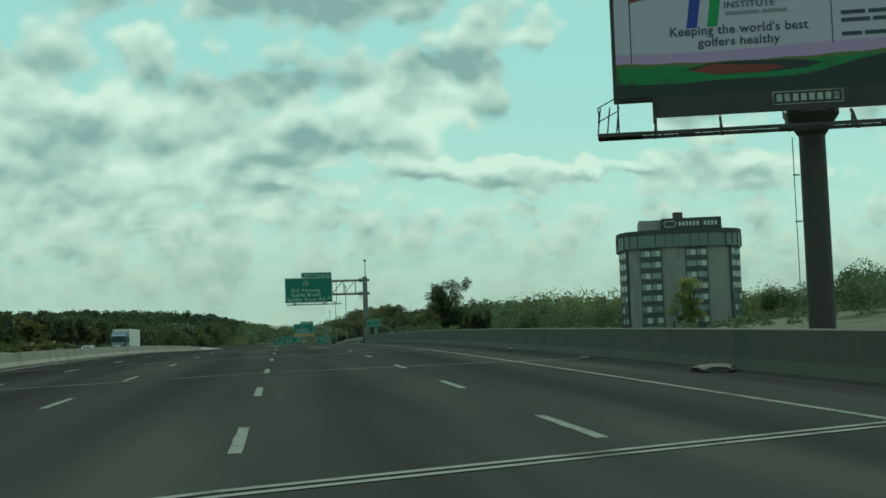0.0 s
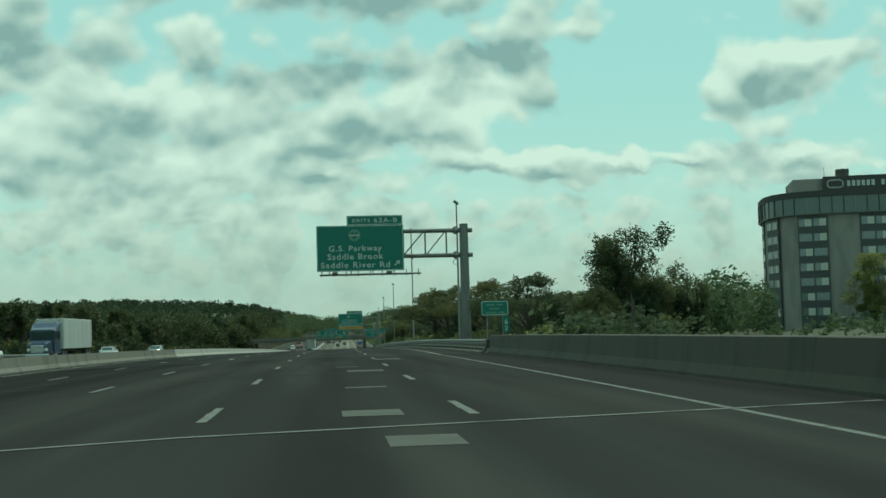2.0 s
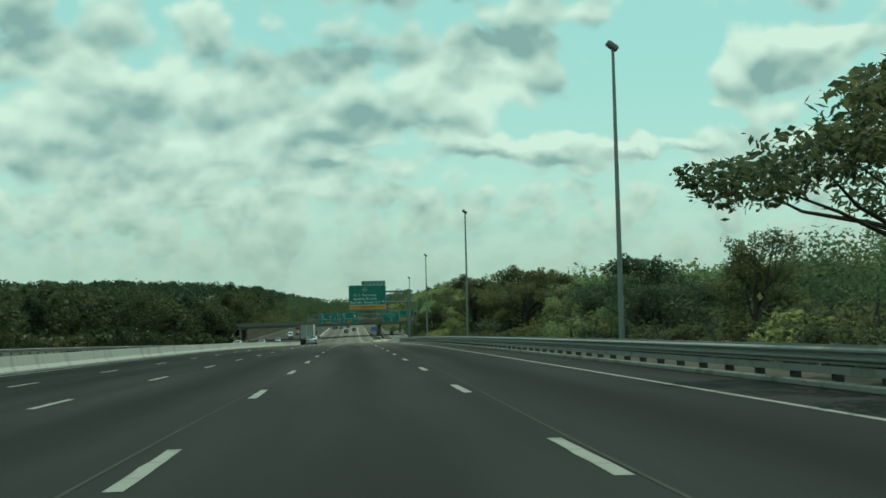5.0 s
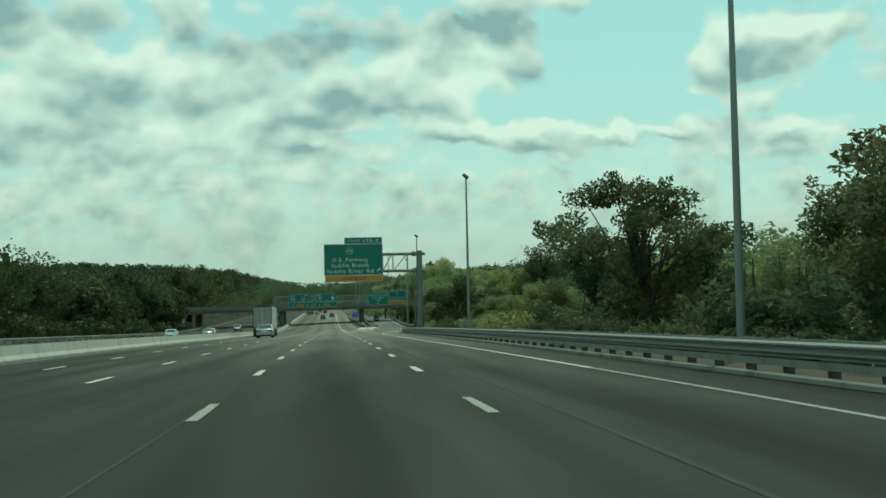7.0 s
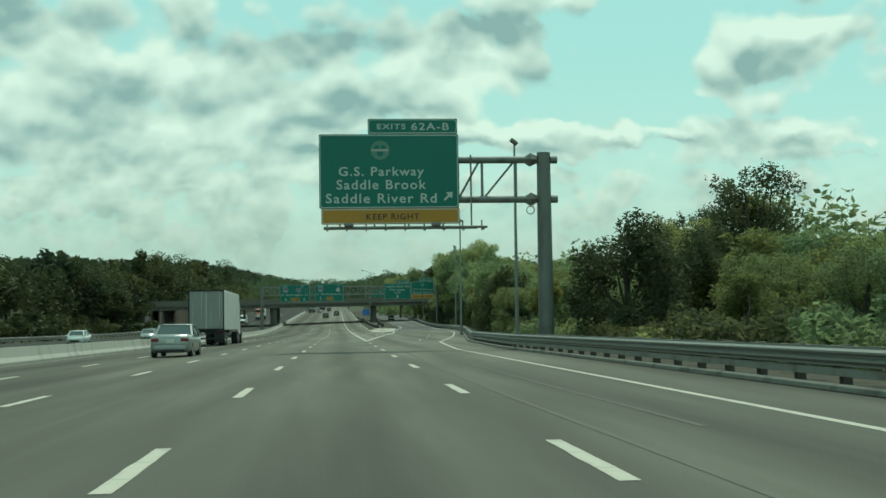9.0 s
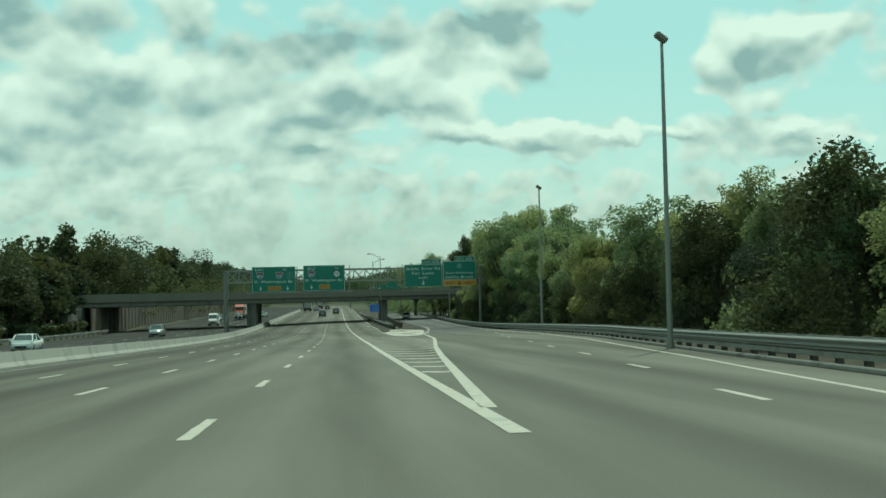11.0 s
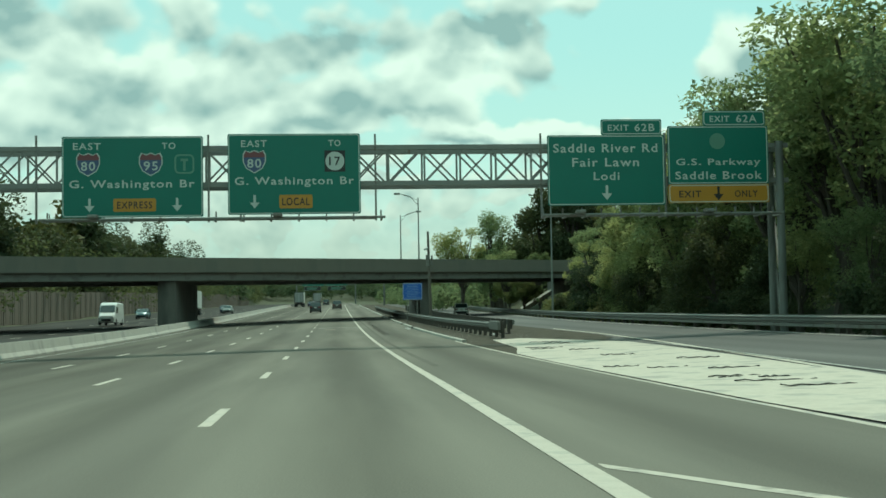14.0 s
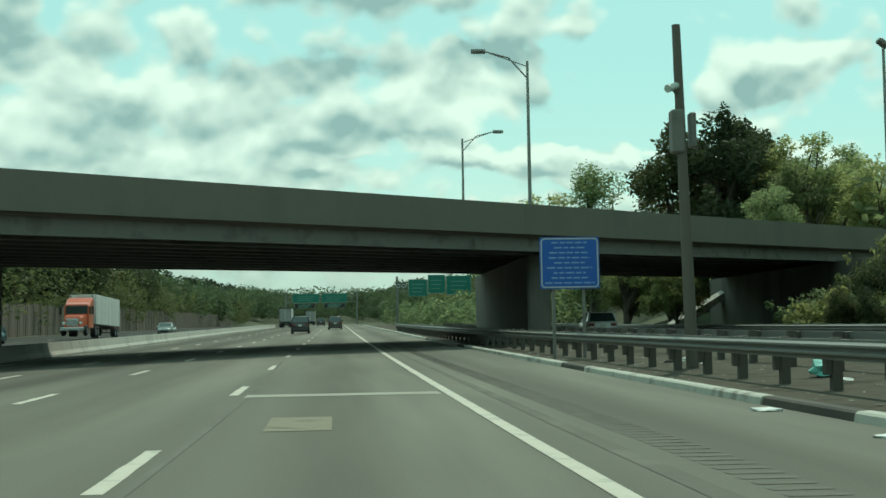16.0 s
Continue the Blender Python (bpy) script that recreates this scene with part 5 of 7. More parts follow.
def camera_pole():
    """Brown pole with a box and a small traffic camera."""
    s, off = 653.0, 7.80
    g = thing("traffic_camera_pole", RM(s, off, 0, tilt=False) @ Matrix.Diagonal((1.1, 1.1, 1.14, 1)), "brown weathered pole with traffic camera and control box behind the guardrail", "pole")
    bm = B()
    tube(bm, (0, 0, -0.2), (-0.15, 0, 6.75), 0.13, 0.085, 14)
    part("pole", bm, UPOLE, g)
    bm = B()
    box(bm, -0.32, -0.06, -0.15, 0.15, 4.2, 5.05, 0.03)
    part("control_box", bm, GIRDER, g)
    bm = B()
    box(bm, 0.06, 0.19, -0.12, 0.12, 4.3, 5.0, 0.03)
    part("meter_box", bm, GIRDER, g)
    bm = B()
    tube(bm, (-0.14, 0, 5.3), (-0.28, -0.1, 5.45), 0.025, n=6)
    part("bracket", bm, GALV_DK, g)
    bm = B()
    tube(bm, (-0.20, -0.1, 5.52), (-0.44, -0.3, 5.42), 0.07, 0.08, 10)
    part("camera_housing", bm, SIGN_W, g, "white camera housing")


camera_pole()


BLUE_TXT = mat("sign_pale_blue_print", (0.22, 0.36, 0.58), 0.5, vary=0.1)


def blue_sign():
    s = 662.2
    g = thing("blue_information_sign", RM(s, 0, 0, tilt=False), "blue roadside information sign with white lines of writing", "road sign")
    for x in (6.35, 7.25):
        bm = B()
        bar(bm, (x, 0.06, -0.2), (x, 0.06, 3.55), 0.08, 0.10)
        part("post", bm, GALV_DK, g)
    p = panel("sign_panel", g, 5.95, 7.72, 2.06, 3.58, SIGN_B)
    bm = B()
    rng = random.Random(3)
    for i in range(9):
        z = 3.42 - i * 0.148
        w_ = rng.uniform(0.45, 0.76)
        x = 6.83 - w_
        while x < 6.83 + w_:
            d = rng.uniform(0.10, 0.26)
            box(bm, x, min(x + d, 6.83 + w_), -0.058, -0.051, z - 0.025, z + 0.015)
            x += d + 0.05
    part("writing", bm, BLUE_TXT, p, "pale unreadable lines of writing")


blue_sign()


def small_signs():
    g = thing("green_guide_sign", RM(164.2, 0, 0, tilt=False), "small green guide sign on two posts in the bushes", "road sign")
    for x in (8.75, 9.65):
        bm = B()
        bar(bm, (x, 0.05, -0.9), (x, 0.05, 2.7), 0.07, 0.09)
        part("post", bm, GALV_DK, g)
    p = panel("sign_panel", g, 8.42, 9.98, 1.9, 2.74)
    bm = B()
    for z, a, b in ((2.52, 8.7, 9.2), (2.52, 9.3, 9.65), (2.30, 8.9, 9.45), (2.08, 8.65, 9.3), (2.08, 9.4, 9.75)):
        box(bm, a, b, -0.058, -0.051, z - 0.06, z + 0.04)
    part("writing", bm, BADGE, p, "faded unreadable lines of writing")
    g = thing("mile_marker", RM(158.6, 0, 0, tilt=False), "narrow green mile marker with white digits 62", "road sign")
    bm = B()
    bar(bm, (9.05, 0.05, -0.6), (9.05, 0.05, 1.7), 0.05, 0.06)
    part("post", bm, GALV_DK, g)
    p = panel("sign_panel", g, 8.88, 9.22, 0.95, 1.78, border=False)
    lettering("6", 8.97, 9.13, 1.36, 1.60, -0.054, p, SIGN_W)
    lettering("2", 8.97, 9.13, 1.04, 1.28, -0.054, p, SIGN_W)


small_signs()


# ---- billboard on a single column ----
AD_PINK = mat("poster_pale_pink", (0.42, 0.36, 0.45), 0.6, vary=0.12, scale=0.4, bump=0.02)
AD_LILAC = mat("poster_lilac", (0.40, 0.24, 0.42), 0.6, vary=0.15, scale=0.5, bump=0.02)
AD_GREEN = mat("poster_green", (0.015, 0.16, 0.035), 0.6, vary=0.5, scale=0.8, bump=0.02, stain=(0.02, 0.06, 0.02))
AD_RED = mat("poster_red", (0.17, 0.02, 0.015), 0.6, vary=0.3, scale=1.2, bump=0.02)
AD_DARK = mat("poster_near_black", (0.012, 0.016, 0.016), 0.6, vary=0.3, bump=0.02)
AD_OLIVE = mat("poster_olive", (0.09, 0.12, 0.03), 0.6, vary=0.4, scale=0.8, bump=0.02)
AD_GREY = mat("poster_grey_print", (0.20, 0.19, 0.22), 0.6, vary=0.1, bump=0.0)
AD_TEXT = mat("poster_text", (0.03, 0.03, 0.045), 0.6, vary=0.1, bump=0.0)
AD_BLUE = mat("poster_blue", (0.015, 0.03, 0.25), 0.6, vary=0.1, bump=0.0)
AD_GRN2 = mat("poster_bright_green", (0.02, 0.22, 0.06), 0.6, vary=0.1, bump=0.0)
BB_STEEL = mat("billboard_brown_steel", (0.045, 0.032, 0.028), 0.6, 0.2, vary=0.3, scale=1.0, stain=(0.03, 0.022, 0.02))


def billboard():
    m = RM(60, 18.7, 0, -15.0, tilt=False)
    g = thing("billboard", m, "large roadside billboard on a thick brown steel column with catwalk", "billboard")
    cx = -1.0
    bm = B()
    tube(bm, (cx, 0.9, -7.0), (cx, 0.9, 7.7), 0.49, 0.47, 24)
    part("column", bm, BB_STEEL, g, smooth=False)
    bm = B()
    tube(bm, (cx, 0.9, 7.5), (cx, 0.9, 8.25), 0.48, 1.0, 24)
    tube(bm, (cx, 0.9, 8.25), (cx, 0.9, 8.55), 1.0, 1.0, 24)
    part("column_head", bm, BB_STEEL, g, smooth=False)
    bm = B()
    for z in (1.8, 4.4, 6.1):
        bar(bm, (cx - 0.75, 0.9, z), (cx - 0.5, 0.9, z), 0.05)
    tube(bm, (cx - 0.70, 0.9, -5), (cx - 0.70, 0.9, 7.5), 0.018, n=5)
    part("climbing_cable", bm, GALV, g)
    x0, x1, z0, z1 = -7.95, 7.3, 9.1, 13.9
    bm = B()
    box(bm, x0 - 0.14, x1 + 0.12, 0.05, 0.45, 8.98, z1 + 0.1, 0.03)
    part("frame", bm, BB_STEEL, g)
    bm = B()
    box(bm, x0 + 1.35, x1, -0.02, 0.045, 8.32, 9.1, 0.01)
    part("skirt", bm, BB_STEEL, g, "dark brown lower skirt")
    bm = B()
    box(bm, x0, x1, 0.0, 0.045, z0, z1)
    poster = part("poster", bm, AD_PINK, g, "pale pink printed poster")
    n = 40

    def band(name, low, high, y, material):
        bm = B()
        a = [bm.verts.new((x0 + (x1 - x0) * i / n, y, low(i))) for i in range(n + 1)]
        b = [bm.verts.new((x0 + (x1 - x0) * i / n, y, high(i))) for i in range(n + 1)]
        for i in range(n):
            bm.faces.new((a[i], a[i + 1], b[i + 1], b[i]))
        part(name, bm, material, poster)

    band("lilac_band", lambda i: 10.0, lambda i: 10.72 - 0.06 * math.sin(i * 0.2), -0.004, AD_LILAC)
    band("olive_edge", lambda i: 9.8, lambda i: 10.36 - 0.10 * math.sin(i * 0.13) + 0.02 * math.sin(i * 1.3), -0.008, AD_OLIVE)
    band("green_field", lambda i: 9.15, lambda i: 10.24 - 0.10 * math.sin(i * 0.13) + 0.03 * math.sin(i * 1.7), -0.012, AD_GREEN)
    for name, pts, y, material in (
            ("dark_shape", [(-5.5, 10.02), (-4.6, 10.22), (-3.0, 10.24), (-1.4, 10.16), (-0.6, 10.02), (-1.2, 9.86), (-2.6, 9.78), (-4.2, 9.78)], -0.016, AD_DARK),
            ("red_shape", [(-5.3, 9.98), (-4.5, 10.18), (-3.6, 10.10), (-2.4, 10.05), (-1.9, 9.92), (-2.6, 9.80), (-4.4, 9.80)], -0.020, AD_RED),
            ("dark_field", [(x0, z0), (x0, 9.60), (-5.8, 9.52), (-4.2, 9.60), (-2.2, 9.58), (-1.2, 9.62), (-0.4, 9.78), (0.5, 10.02), (1.5, 10.2), (4.0, 10.7), (x1, 11.0), (x1, z0)], -0.018, AD_DARK)):
        bm = B()
        poly(bm, pts, y)
        part(name, bm, material, poster)
    lettering("Keeping the world's best", -5.95, -1.05, 11.17, 11.62, -0.012, poster, AD_TEXT, spread=1.05)
    lettering("golfers healthy", -4.97, -2.06, 10.74, 11.16, -0.012, poster, AD_TEXT, spread=1.05)
    lettering("INSTITUTE", -3.97, -2.18, 12.20, 12.44, -0.012, poster, AD_TEXT, spread=1.05)
    for xa, xb in ((-3.95, -2.75), (-2.65, -1.75)):
        bm = B()
        box(bm, xa, xb, -0.012, -0.004, 11.95, 12.08)
        part("faint_line", bm, AD_GREY, poster)
    bm = B()
    poly(bm, [(-5.36, 11.55), (-4.98, 11.55), (-4.80, 12.75), (-5.18, 12.75)], -0.012)
    part("blue_bar", bm, AD_BLUE, poster)
    bm = B()
    poly(bm, [(-4.62, 11.55), (-4.25, 11.55), (-4.07, 12.75), (-4.44, 12.75)], -0.012)
    part("green_bar", bm, AD_GRN2, poster)
    for x, za, zb in ((-7.40, 10.32, 13.4), (-0.24, 10.68, 13.2)):
        bm = B()
        box(bm, x, x + 0.035, -0.012, -0.004, za, zb)
        part("divider", bm, AD_TEXT, poster)
    bm = B()
    poly(bm, [(-7.40, 12.62), (-6.85, 12.72), (-6.9, 13.05), (-7.40, 13.0)], -0.014)
    part("flag", bm, AD_RED, poster)
    for z, xa, xb in ((11.76, 0.1, 0.95), (11.76, 1.05, 1.75), (11.48, 0.1, 1.1), (11.48, 1.2, 1.9), (10.98, 0.1, 0.8), (10.98, 0.9, 1.8)):
        bm = B()
        box(bm, xa, xb, -0.012, -0.004, z - 0.06, z + 0.08)
        part("side_line", bm, AD_TEXT, poster)
    bm = B()
    ring(bm, -2.44, 0.02, 8.55, 9.02, -0.04, -0.021, 0.03, 0.025)
    plate_ = part("maker_plate", bm, PAINT_OLD, g, "small light plate of plain bars")
    for i in range(8):
        bm = B()
        box(bm, -2.30 + i * 0.285, -2.30 + i * 0.285 + 0.19, -0.04, -0.021, 8.66, 8.92)
        part("plate_bar", bm, PAINT_OLD, plate_)
    # catwalk
    bm = B()
    for y in (-1.15, -0.25):
        bar(bm, (x0 - 0.75, y, 7.60), (x1, y, 7.60), 0.09, 0.12)
    part("catwalk_beam", bm, BB_STEEL, g)
    bm = B()
    for i in range(34):
        x = x0 - 0.3 + i * 0.46
        bar(bm, (x, -1.15, 7.65), (x, -0.25, 7.65), 0.05, 0.02)
    part("catwalk_grating", bm, BB_STEEL, g)
    bm = B()
    box(bm, x0 - 0.75, x0 + 0.85, -1.12, -0.28, 7.62, 7.68)
    part("catwalk_plate", bm, BB_STEEL, g)
    for i in range(7):
        x = x0 + 1.35 + i * 2.3
        bm = B()
        bar(bm, (x, 0.2, 8.3), (x - 0.1, -1.45, 7.38), 0.09, 0.11)
        bar(bm, (x, 0.1, 8.1), (x, 0.1, 7.6), 0.07)
        part("outrigger", bm, BB_STEEL, g)
    bm = B()
    for x in (x0 - 0.75, x0 - 0.42, x0 - 0.10):
        bar(bm, (x, -1.15, 7.60), (x + 0.12, -1.05, 8.62), 0.035)
    bar(bm, (x0 - 0.75, -0.25, 7.60), (x0 - 0.70, -0.25, 8.62), 0.035)
    for z in (8.10, 8.60):
        bar(bm, (x0 - 0.72, -1.12, z), (x0 - 0.02, -1.12, z + 0.35), 0.035)
        bar(bm, (x0 - 0.72, -1.12, z), (x0 - 0.72, -0.25, z), 0.035)
    part("railing", bm, BB_STEEL, g)
    bm = B()
    bar(bm, (x0, -0.25, 7.6), (x0, -0.1, 9.0), 0.06)
    bar(bm, (x0 + 1.3, -0.05, 8.1), (x0 + 1.3, -0.05, 9.05), 0.10)
    part("hanger", bm, BB_STEEL, g)
    for i in range(4):
        x = x0 + 2.3 + i * 3.4
        bm = B()
        bar(bm, (x, -1.15, 7.60), (x, -1.9, 7.40), 0.05)
        box(bm, x - 0.28, x + 0.28, -2.1, -1.85, 7.33, 7.49, 0.03)
        part("floodlight", bm, BB_STEEL, g)


billboard()

# ---- tower hotel beyond the bridge ----
H_WALL = mat("hotel_concrete", (0.25, 0.235, 0.215), 0.85, vary=0.2, scale=0.3, fine=4, stain=(0.19, 0.18, 0.165), streak=0.3)
H_BAND = mat("hotel_dark_panel", (0.05, 0.055, 0.055), 0.6, vary=0.2)
H_CROWN = mat("hotel_crown_glass", (0.11, 0.14, 0.135), 0.3, vary=0.25, scale=0.3, fine=3)
H_GLASS = glass("hotel_window_glass", (0.10, 0.12, 0.12), 0.12)
H_CURT = mat("hotel_curtain", (0.45, 0.45, 0.40), 0.8, vary=0.2)
H_ROOF = mat("hotel_roof_dark", (0.05, 0.048, 0.045), 0.8, vary=0.2)


def hotel():
    base = -9.0
    m = Matrix.Translation((99.0, 330.0, -10.2)) @ pose(0, 0, 0, 0, 0, -14.0) @ Matrix.Diagonal((1.035, 1.035, 1.045, 1)) @ Matrix.Translation((0, 0, 9.0))
    g = thing("hotel_tower", m, "rounded concrete hotel tower with window strips and rooftop sign", "building")
    rad, n = 14.9, 72

    def pt(a, r):
        # between a circle and a square: flat-sided round tower
        c, s = math.cos(a), math.sin(a)
        k = (abs(c) ** 3.2 + abs(s) ** 3.2) ** (-1 / 3.2)
        return r * k * 0.96 * c, r * k * 0.96 * s

    def drum(r, z0, z1, nm, material, cap=True):
        bm = B()
        a = [bm.verts.new((*pt(2 * math.pi * i / n, r), z0)) for i in range(n)]
        b = [bm.verts.new((*pt(2 * math.pi * i / n, r), z1)) for i in range(n)]
        for i in range(n):
            j = (i + 1) % n
            bm.faces.new((a[i], a[j], b[j], b[i]))
        if cap:
            bm.faces.new(b)
            bm.faces.new(a[::-1])
        return part(nm, bm, material, g)

    drum(rad, base, 23.2, "wall", H_WALL)
    drum(rad + 0.75, 23.2, 26.2, "crown", H_CROWN)
    drum(rad + 0.85, 26.2, 27.3, "crown_rim", H_ROOF)
    for k in range(48):
        a = 2 * math.pi * k / 48
        x, y = pt(a, rad + 0.78)
        bm = B()
        box(bm, -0.06, 0.06, -0.12, 0.12, 23.3, 26.2)
        f = part("crown_mullion", bm, H_ROOF if k % 4 else H_WALL, g)
        f.matrix_basis = Matrix.Translation((x, y, 0)) @ pose(0, 0, 0, 0, 0, math.degrees(a) - 90)
    # window strips of paired windows: the front four are angled to fit the camera's view
    floors = 11
    win = None
    for side, deg in enumerate((210, 242, 283, 322, 2, 50, 90, 130, 170)):
        a = radians(deg)
        x, y = pt(a, rad + 0.02)
        ca, sa = math.cos(a), math.sin(a)
        out = math.atan2(math.copysign(abs(sa) ** 2.2, sa), math.copysign(abs(ca) ** 2.2, ca))
        fm = Matrix.Translation((x, y, 0)) @ pose(0, 0, 0, 0, 0, math.degrees(out) - 90)
        bm = B()
        box(bm, -2.6, 2.6, -0.05, 0.14, base + 2, 23.0)
        st = part("window_strip", bm, H_BAND, g, "dark recessed window strip")
        st.matrix_basis = fm
        for fl in range(floors):
            z = 21.1 - fl * 2.62
            for dx in (-1.25, 1.25):
                if win is None:
                    bm = B()
                    box(bm, -1.12, 1.12, 0.10, 0.20, 0.0, 1.35)
                    win = part("window", bm, H_GLASS, st)
                    cur = B()
                    box(cur, -1.08, 0.10, 0.201, 0.215, 0.05, 1.30)
                    cme = part("curtain", cur, H_CURT, win, "pale curtain behind the pane")
                    win.matrix_basis = Matrix.Translation((dx, 0, z))
                    wmesh, cmesh = win.data, cme.data
                else:
                    o = new("window", wmesh)
                    o.parent, o.matrix_basis = st, Matrix.Translation((dx, 0, z))
                    if (fl * 7 + side * 3 + int(dx * 4)) % 3:
                        q = new("curtain", cmesh)
                        q.parent = o
    # penthouse with sign box and tank
    bm = B()
    box(bm, -9.5, 9.0, -6.0, 6.0, 27.0, 30.4, 0.05)
    part("penthouse", bm, H_WALL, g)
    bm = B()
    box(bm, -4.2, 10.2, -7.2, -6.2, 27.9, 30.6, 0.05)
    sg = part("sign_box", bm, H_ROOF, g, "dark rooftop sign box")
    bm = B()
    for i in range(11):
        if i != 6:
            box(bm, 0.0 + i * 0.86, 0.0 + i * 0.86 + 0.55, -7.26, -7.21, 28.7, 29.7)
    part("sign_bars", bm, SIGN_W, sg, "pale plain letter-sized bars")
    bm = B()
    ring(bm, -3.6, -0.6, 28.4, 30.0, -7.27, -7.21, 0.7, 0.25)
    part("sign_badge", bm, PAINT_OLD, sg)
    bm = B()
    tube(bm, (0.3, 0, 30.3), (0.3, 0, 32.6), 1.25, 1.25, 20)
    part("roof_tank", bm, H_ROOF, g)
    bm = B()
    tube(bm, (-3.0, 0, 30.3), (-3.0, 0, 33.2), 0.06, 0.03, 6)
    part("aerial", bm, H_ROOF, g)


hotel()


# ---- noise wall of timber along the opposite lanes, beyond the overpass ----
def noise_wall():
    g = thing("noise_wall", Matrix(), "tall weathered brown timber noise wall with posts", "wall", kind="structure")
    s, i = 640.0, 0
    rng = random.Random(9)
    me = None
    while s < 1100:
        bm = B()
        h = 4.3 + 0.1 * rng.random()
        for k in range(4):
            y0 = k * 1.0
            box(bm, -0.05 + 0.02 * (k % 2), 0.05 + 0.02 * (k % 2), y0 + 0.01, y0 + 0.99, -0.6, h + rng.uniform(-0.04, 0.04))
        box(bm, -0.13, 0.14, -0.12, 0.12, -0.6, h + 0.12)
        p = part("wall_bay", bm, WOODWALL, g)
        p.matrix_basis = RM(s, -39.0, -0.3, tilt=False)
        s += 4.0


noise_wall()


def far_gantry(s, x0, x1, z0, z1, panels, label):
    g = thing("distant_sign_gantry", RM(s, 0, 0, tilt=False), label, "sign gantry", "overhead sign gantries")
    for x in (x0, x1):
        bm = B()
        tube(bm, (x, 0.3, -0.5), (x, 0.3, z1 + 0.6), 0.25, 0.22, 10)
        part("post", bm, POST_GR, g)
    bm = B()
    for z in (z1 - 2.2, z1 - 0.6):
        bar(bm, (x0, 0.3, z), (x1, 0.3, z), 0.2)
    x = x0
    while x < x1 - 1:
        bar(bm, (x, 0.3, z1 - 2.2), (x + 1.2, 0.3, z1 - 0.6), 0.08)
        bar(bm, (x, 0.3, z1 - 0.6), (x + 1.2, 0.3, z1 - 2.2), 0.08)
        x += 1.4
    part("truss", bm, GALV_DK, g)
    for a, b, c, d, ma in panels:
        p = panel("sign_panel", g, a, b, c, d, ma)
        bm = B()
        for k in range(3):
            z = d - (d - c) * (0.3 + 0.22 * k)
            box(bm, a + (b - a) * 0.18, b - (b - a) * (0.18 + 0.06 * k), -0.06, -0.051, z - 0.09, z + 0.09)
        part("writing", bm, BADGE, p, "pale unreadable writing bars")
        p.location.y = -0.2
    return g


far_signs = far_gantry(862, 11.5, 27.0, 5.0, 8.6, [(13.6, 17.2, 5.4, 8.6, SIGN_G), (17.3, 20.6, 5.9, 9.4, SIGN_G), (20.8, 25.5, 5.6, 9.2, SIGN_G)], "distant truss gantry with three green exit signs")
for x in (11.7, 12.7):
    bm = B()
    box(bm, x - 0.46, x + 0.46, -0.30, -0.24, 6.9, 7.9)
    sq_ = part("route_square", bm, SIGN_K, far_signs)
    bm = B()
    ring(bm, x - 0.40, x + 0.40, 7.0, 7.8, -0.32, -0.305, 0.39, 0.16)
    part("route_disc", bm, SIGN_W, sq_)
far_gantry(990, -14.5, 6.0, 5.0, 8.8, [(-12.5, -4.8, 6.4, 9.0, SIGN_G), (-4.2, 3.2, 6.4, 9.0, SIGN_G), (-12.0, -6.0, 4.8, 6.2, SIGN_K), (-3.6, 2.6, 4.8, 6.2, SIGN_K)], "distant gantry with green signs and dark message boards")


# ---- vehicles ----
TYRE = mat("tyre_rubber", (0.02, 0.02, 0.02), 0.85, vary=0.2)
RIM = mat("wheel_alloy", (0.45, 0.46, 0.46), 0.35, 0.8, vary=0.15)
LAMP_R = mat("tail_lamp_red", (0.16, 0.012, 0.014), 0.25, vary=0.15)
LAMP_W = mat("head_lamp_clear", (0.75, 0.76, 0.74), 0.15, vary=0.1)
TRIM_K = mat("trim_black", (0.018, 0.018, 0.018), 0.6, vary=0.15)
PLATE_M = mat("number_plate", (0.55, 0.55, 0.48), 0.5, vary=0.1)
CGLASS = glass("car_glass", (0.03, 0.045, 0.045), 0.04)
CHROME = mat("chrome", (0.6, 0.6, 0.6), 0.2, 0.9, vary=0.1)


def paint(name, col, metal=0.0):
    ma = mat(name, col, 0.32, metal, vary=0.08, scale=1.5, fine=8, bump=0.0, spec=0.6)
    ma.node_tree.nodes["Principled BSDF"].inputs["Coat Weight"].default_value = 0.5
    return ma


SILVER = paint("paint_silver", (0.30, 0.31, 0.30), 0.4)
WHITE_P = paint("paint_white", (0.72, 0.73, 0.70))
DARK_P = paint("paint_dark_grey", (0.022, 0.024, 0.025))
BROWN_P = paint("paint_dark_brown", (0.045, 0.035, 0.028))
BLUE_P = paint("paint_slate_blue", (0.10, 0.16, 0.17), 0.3)
ORANGE_P = paint("paint_orange_red", (0.50, 0.085, 0.03))
NAVY_P = paint("paint_navy", (0.02, 0.04, 0.09))
TRAILER_W = mat("trailer_white_panel", (0.50, 0.51, 0.48), 0.5, vary=0.14, scale=0.7, fine=10, stain=(0.47, 0.47, 0.44), streak=0.25, bump=0.03)
# the rear doors' grey is lowered further to stand for their shaded side
TRAILER_R = mat("trailer_rear_shaded", (0.26, 0.265, 0.25), 0.55, vary=0.2, scale=0.8, fine=8, stain=(0.20, 0.20, 0.185), streak=0.25, bump=0.03)


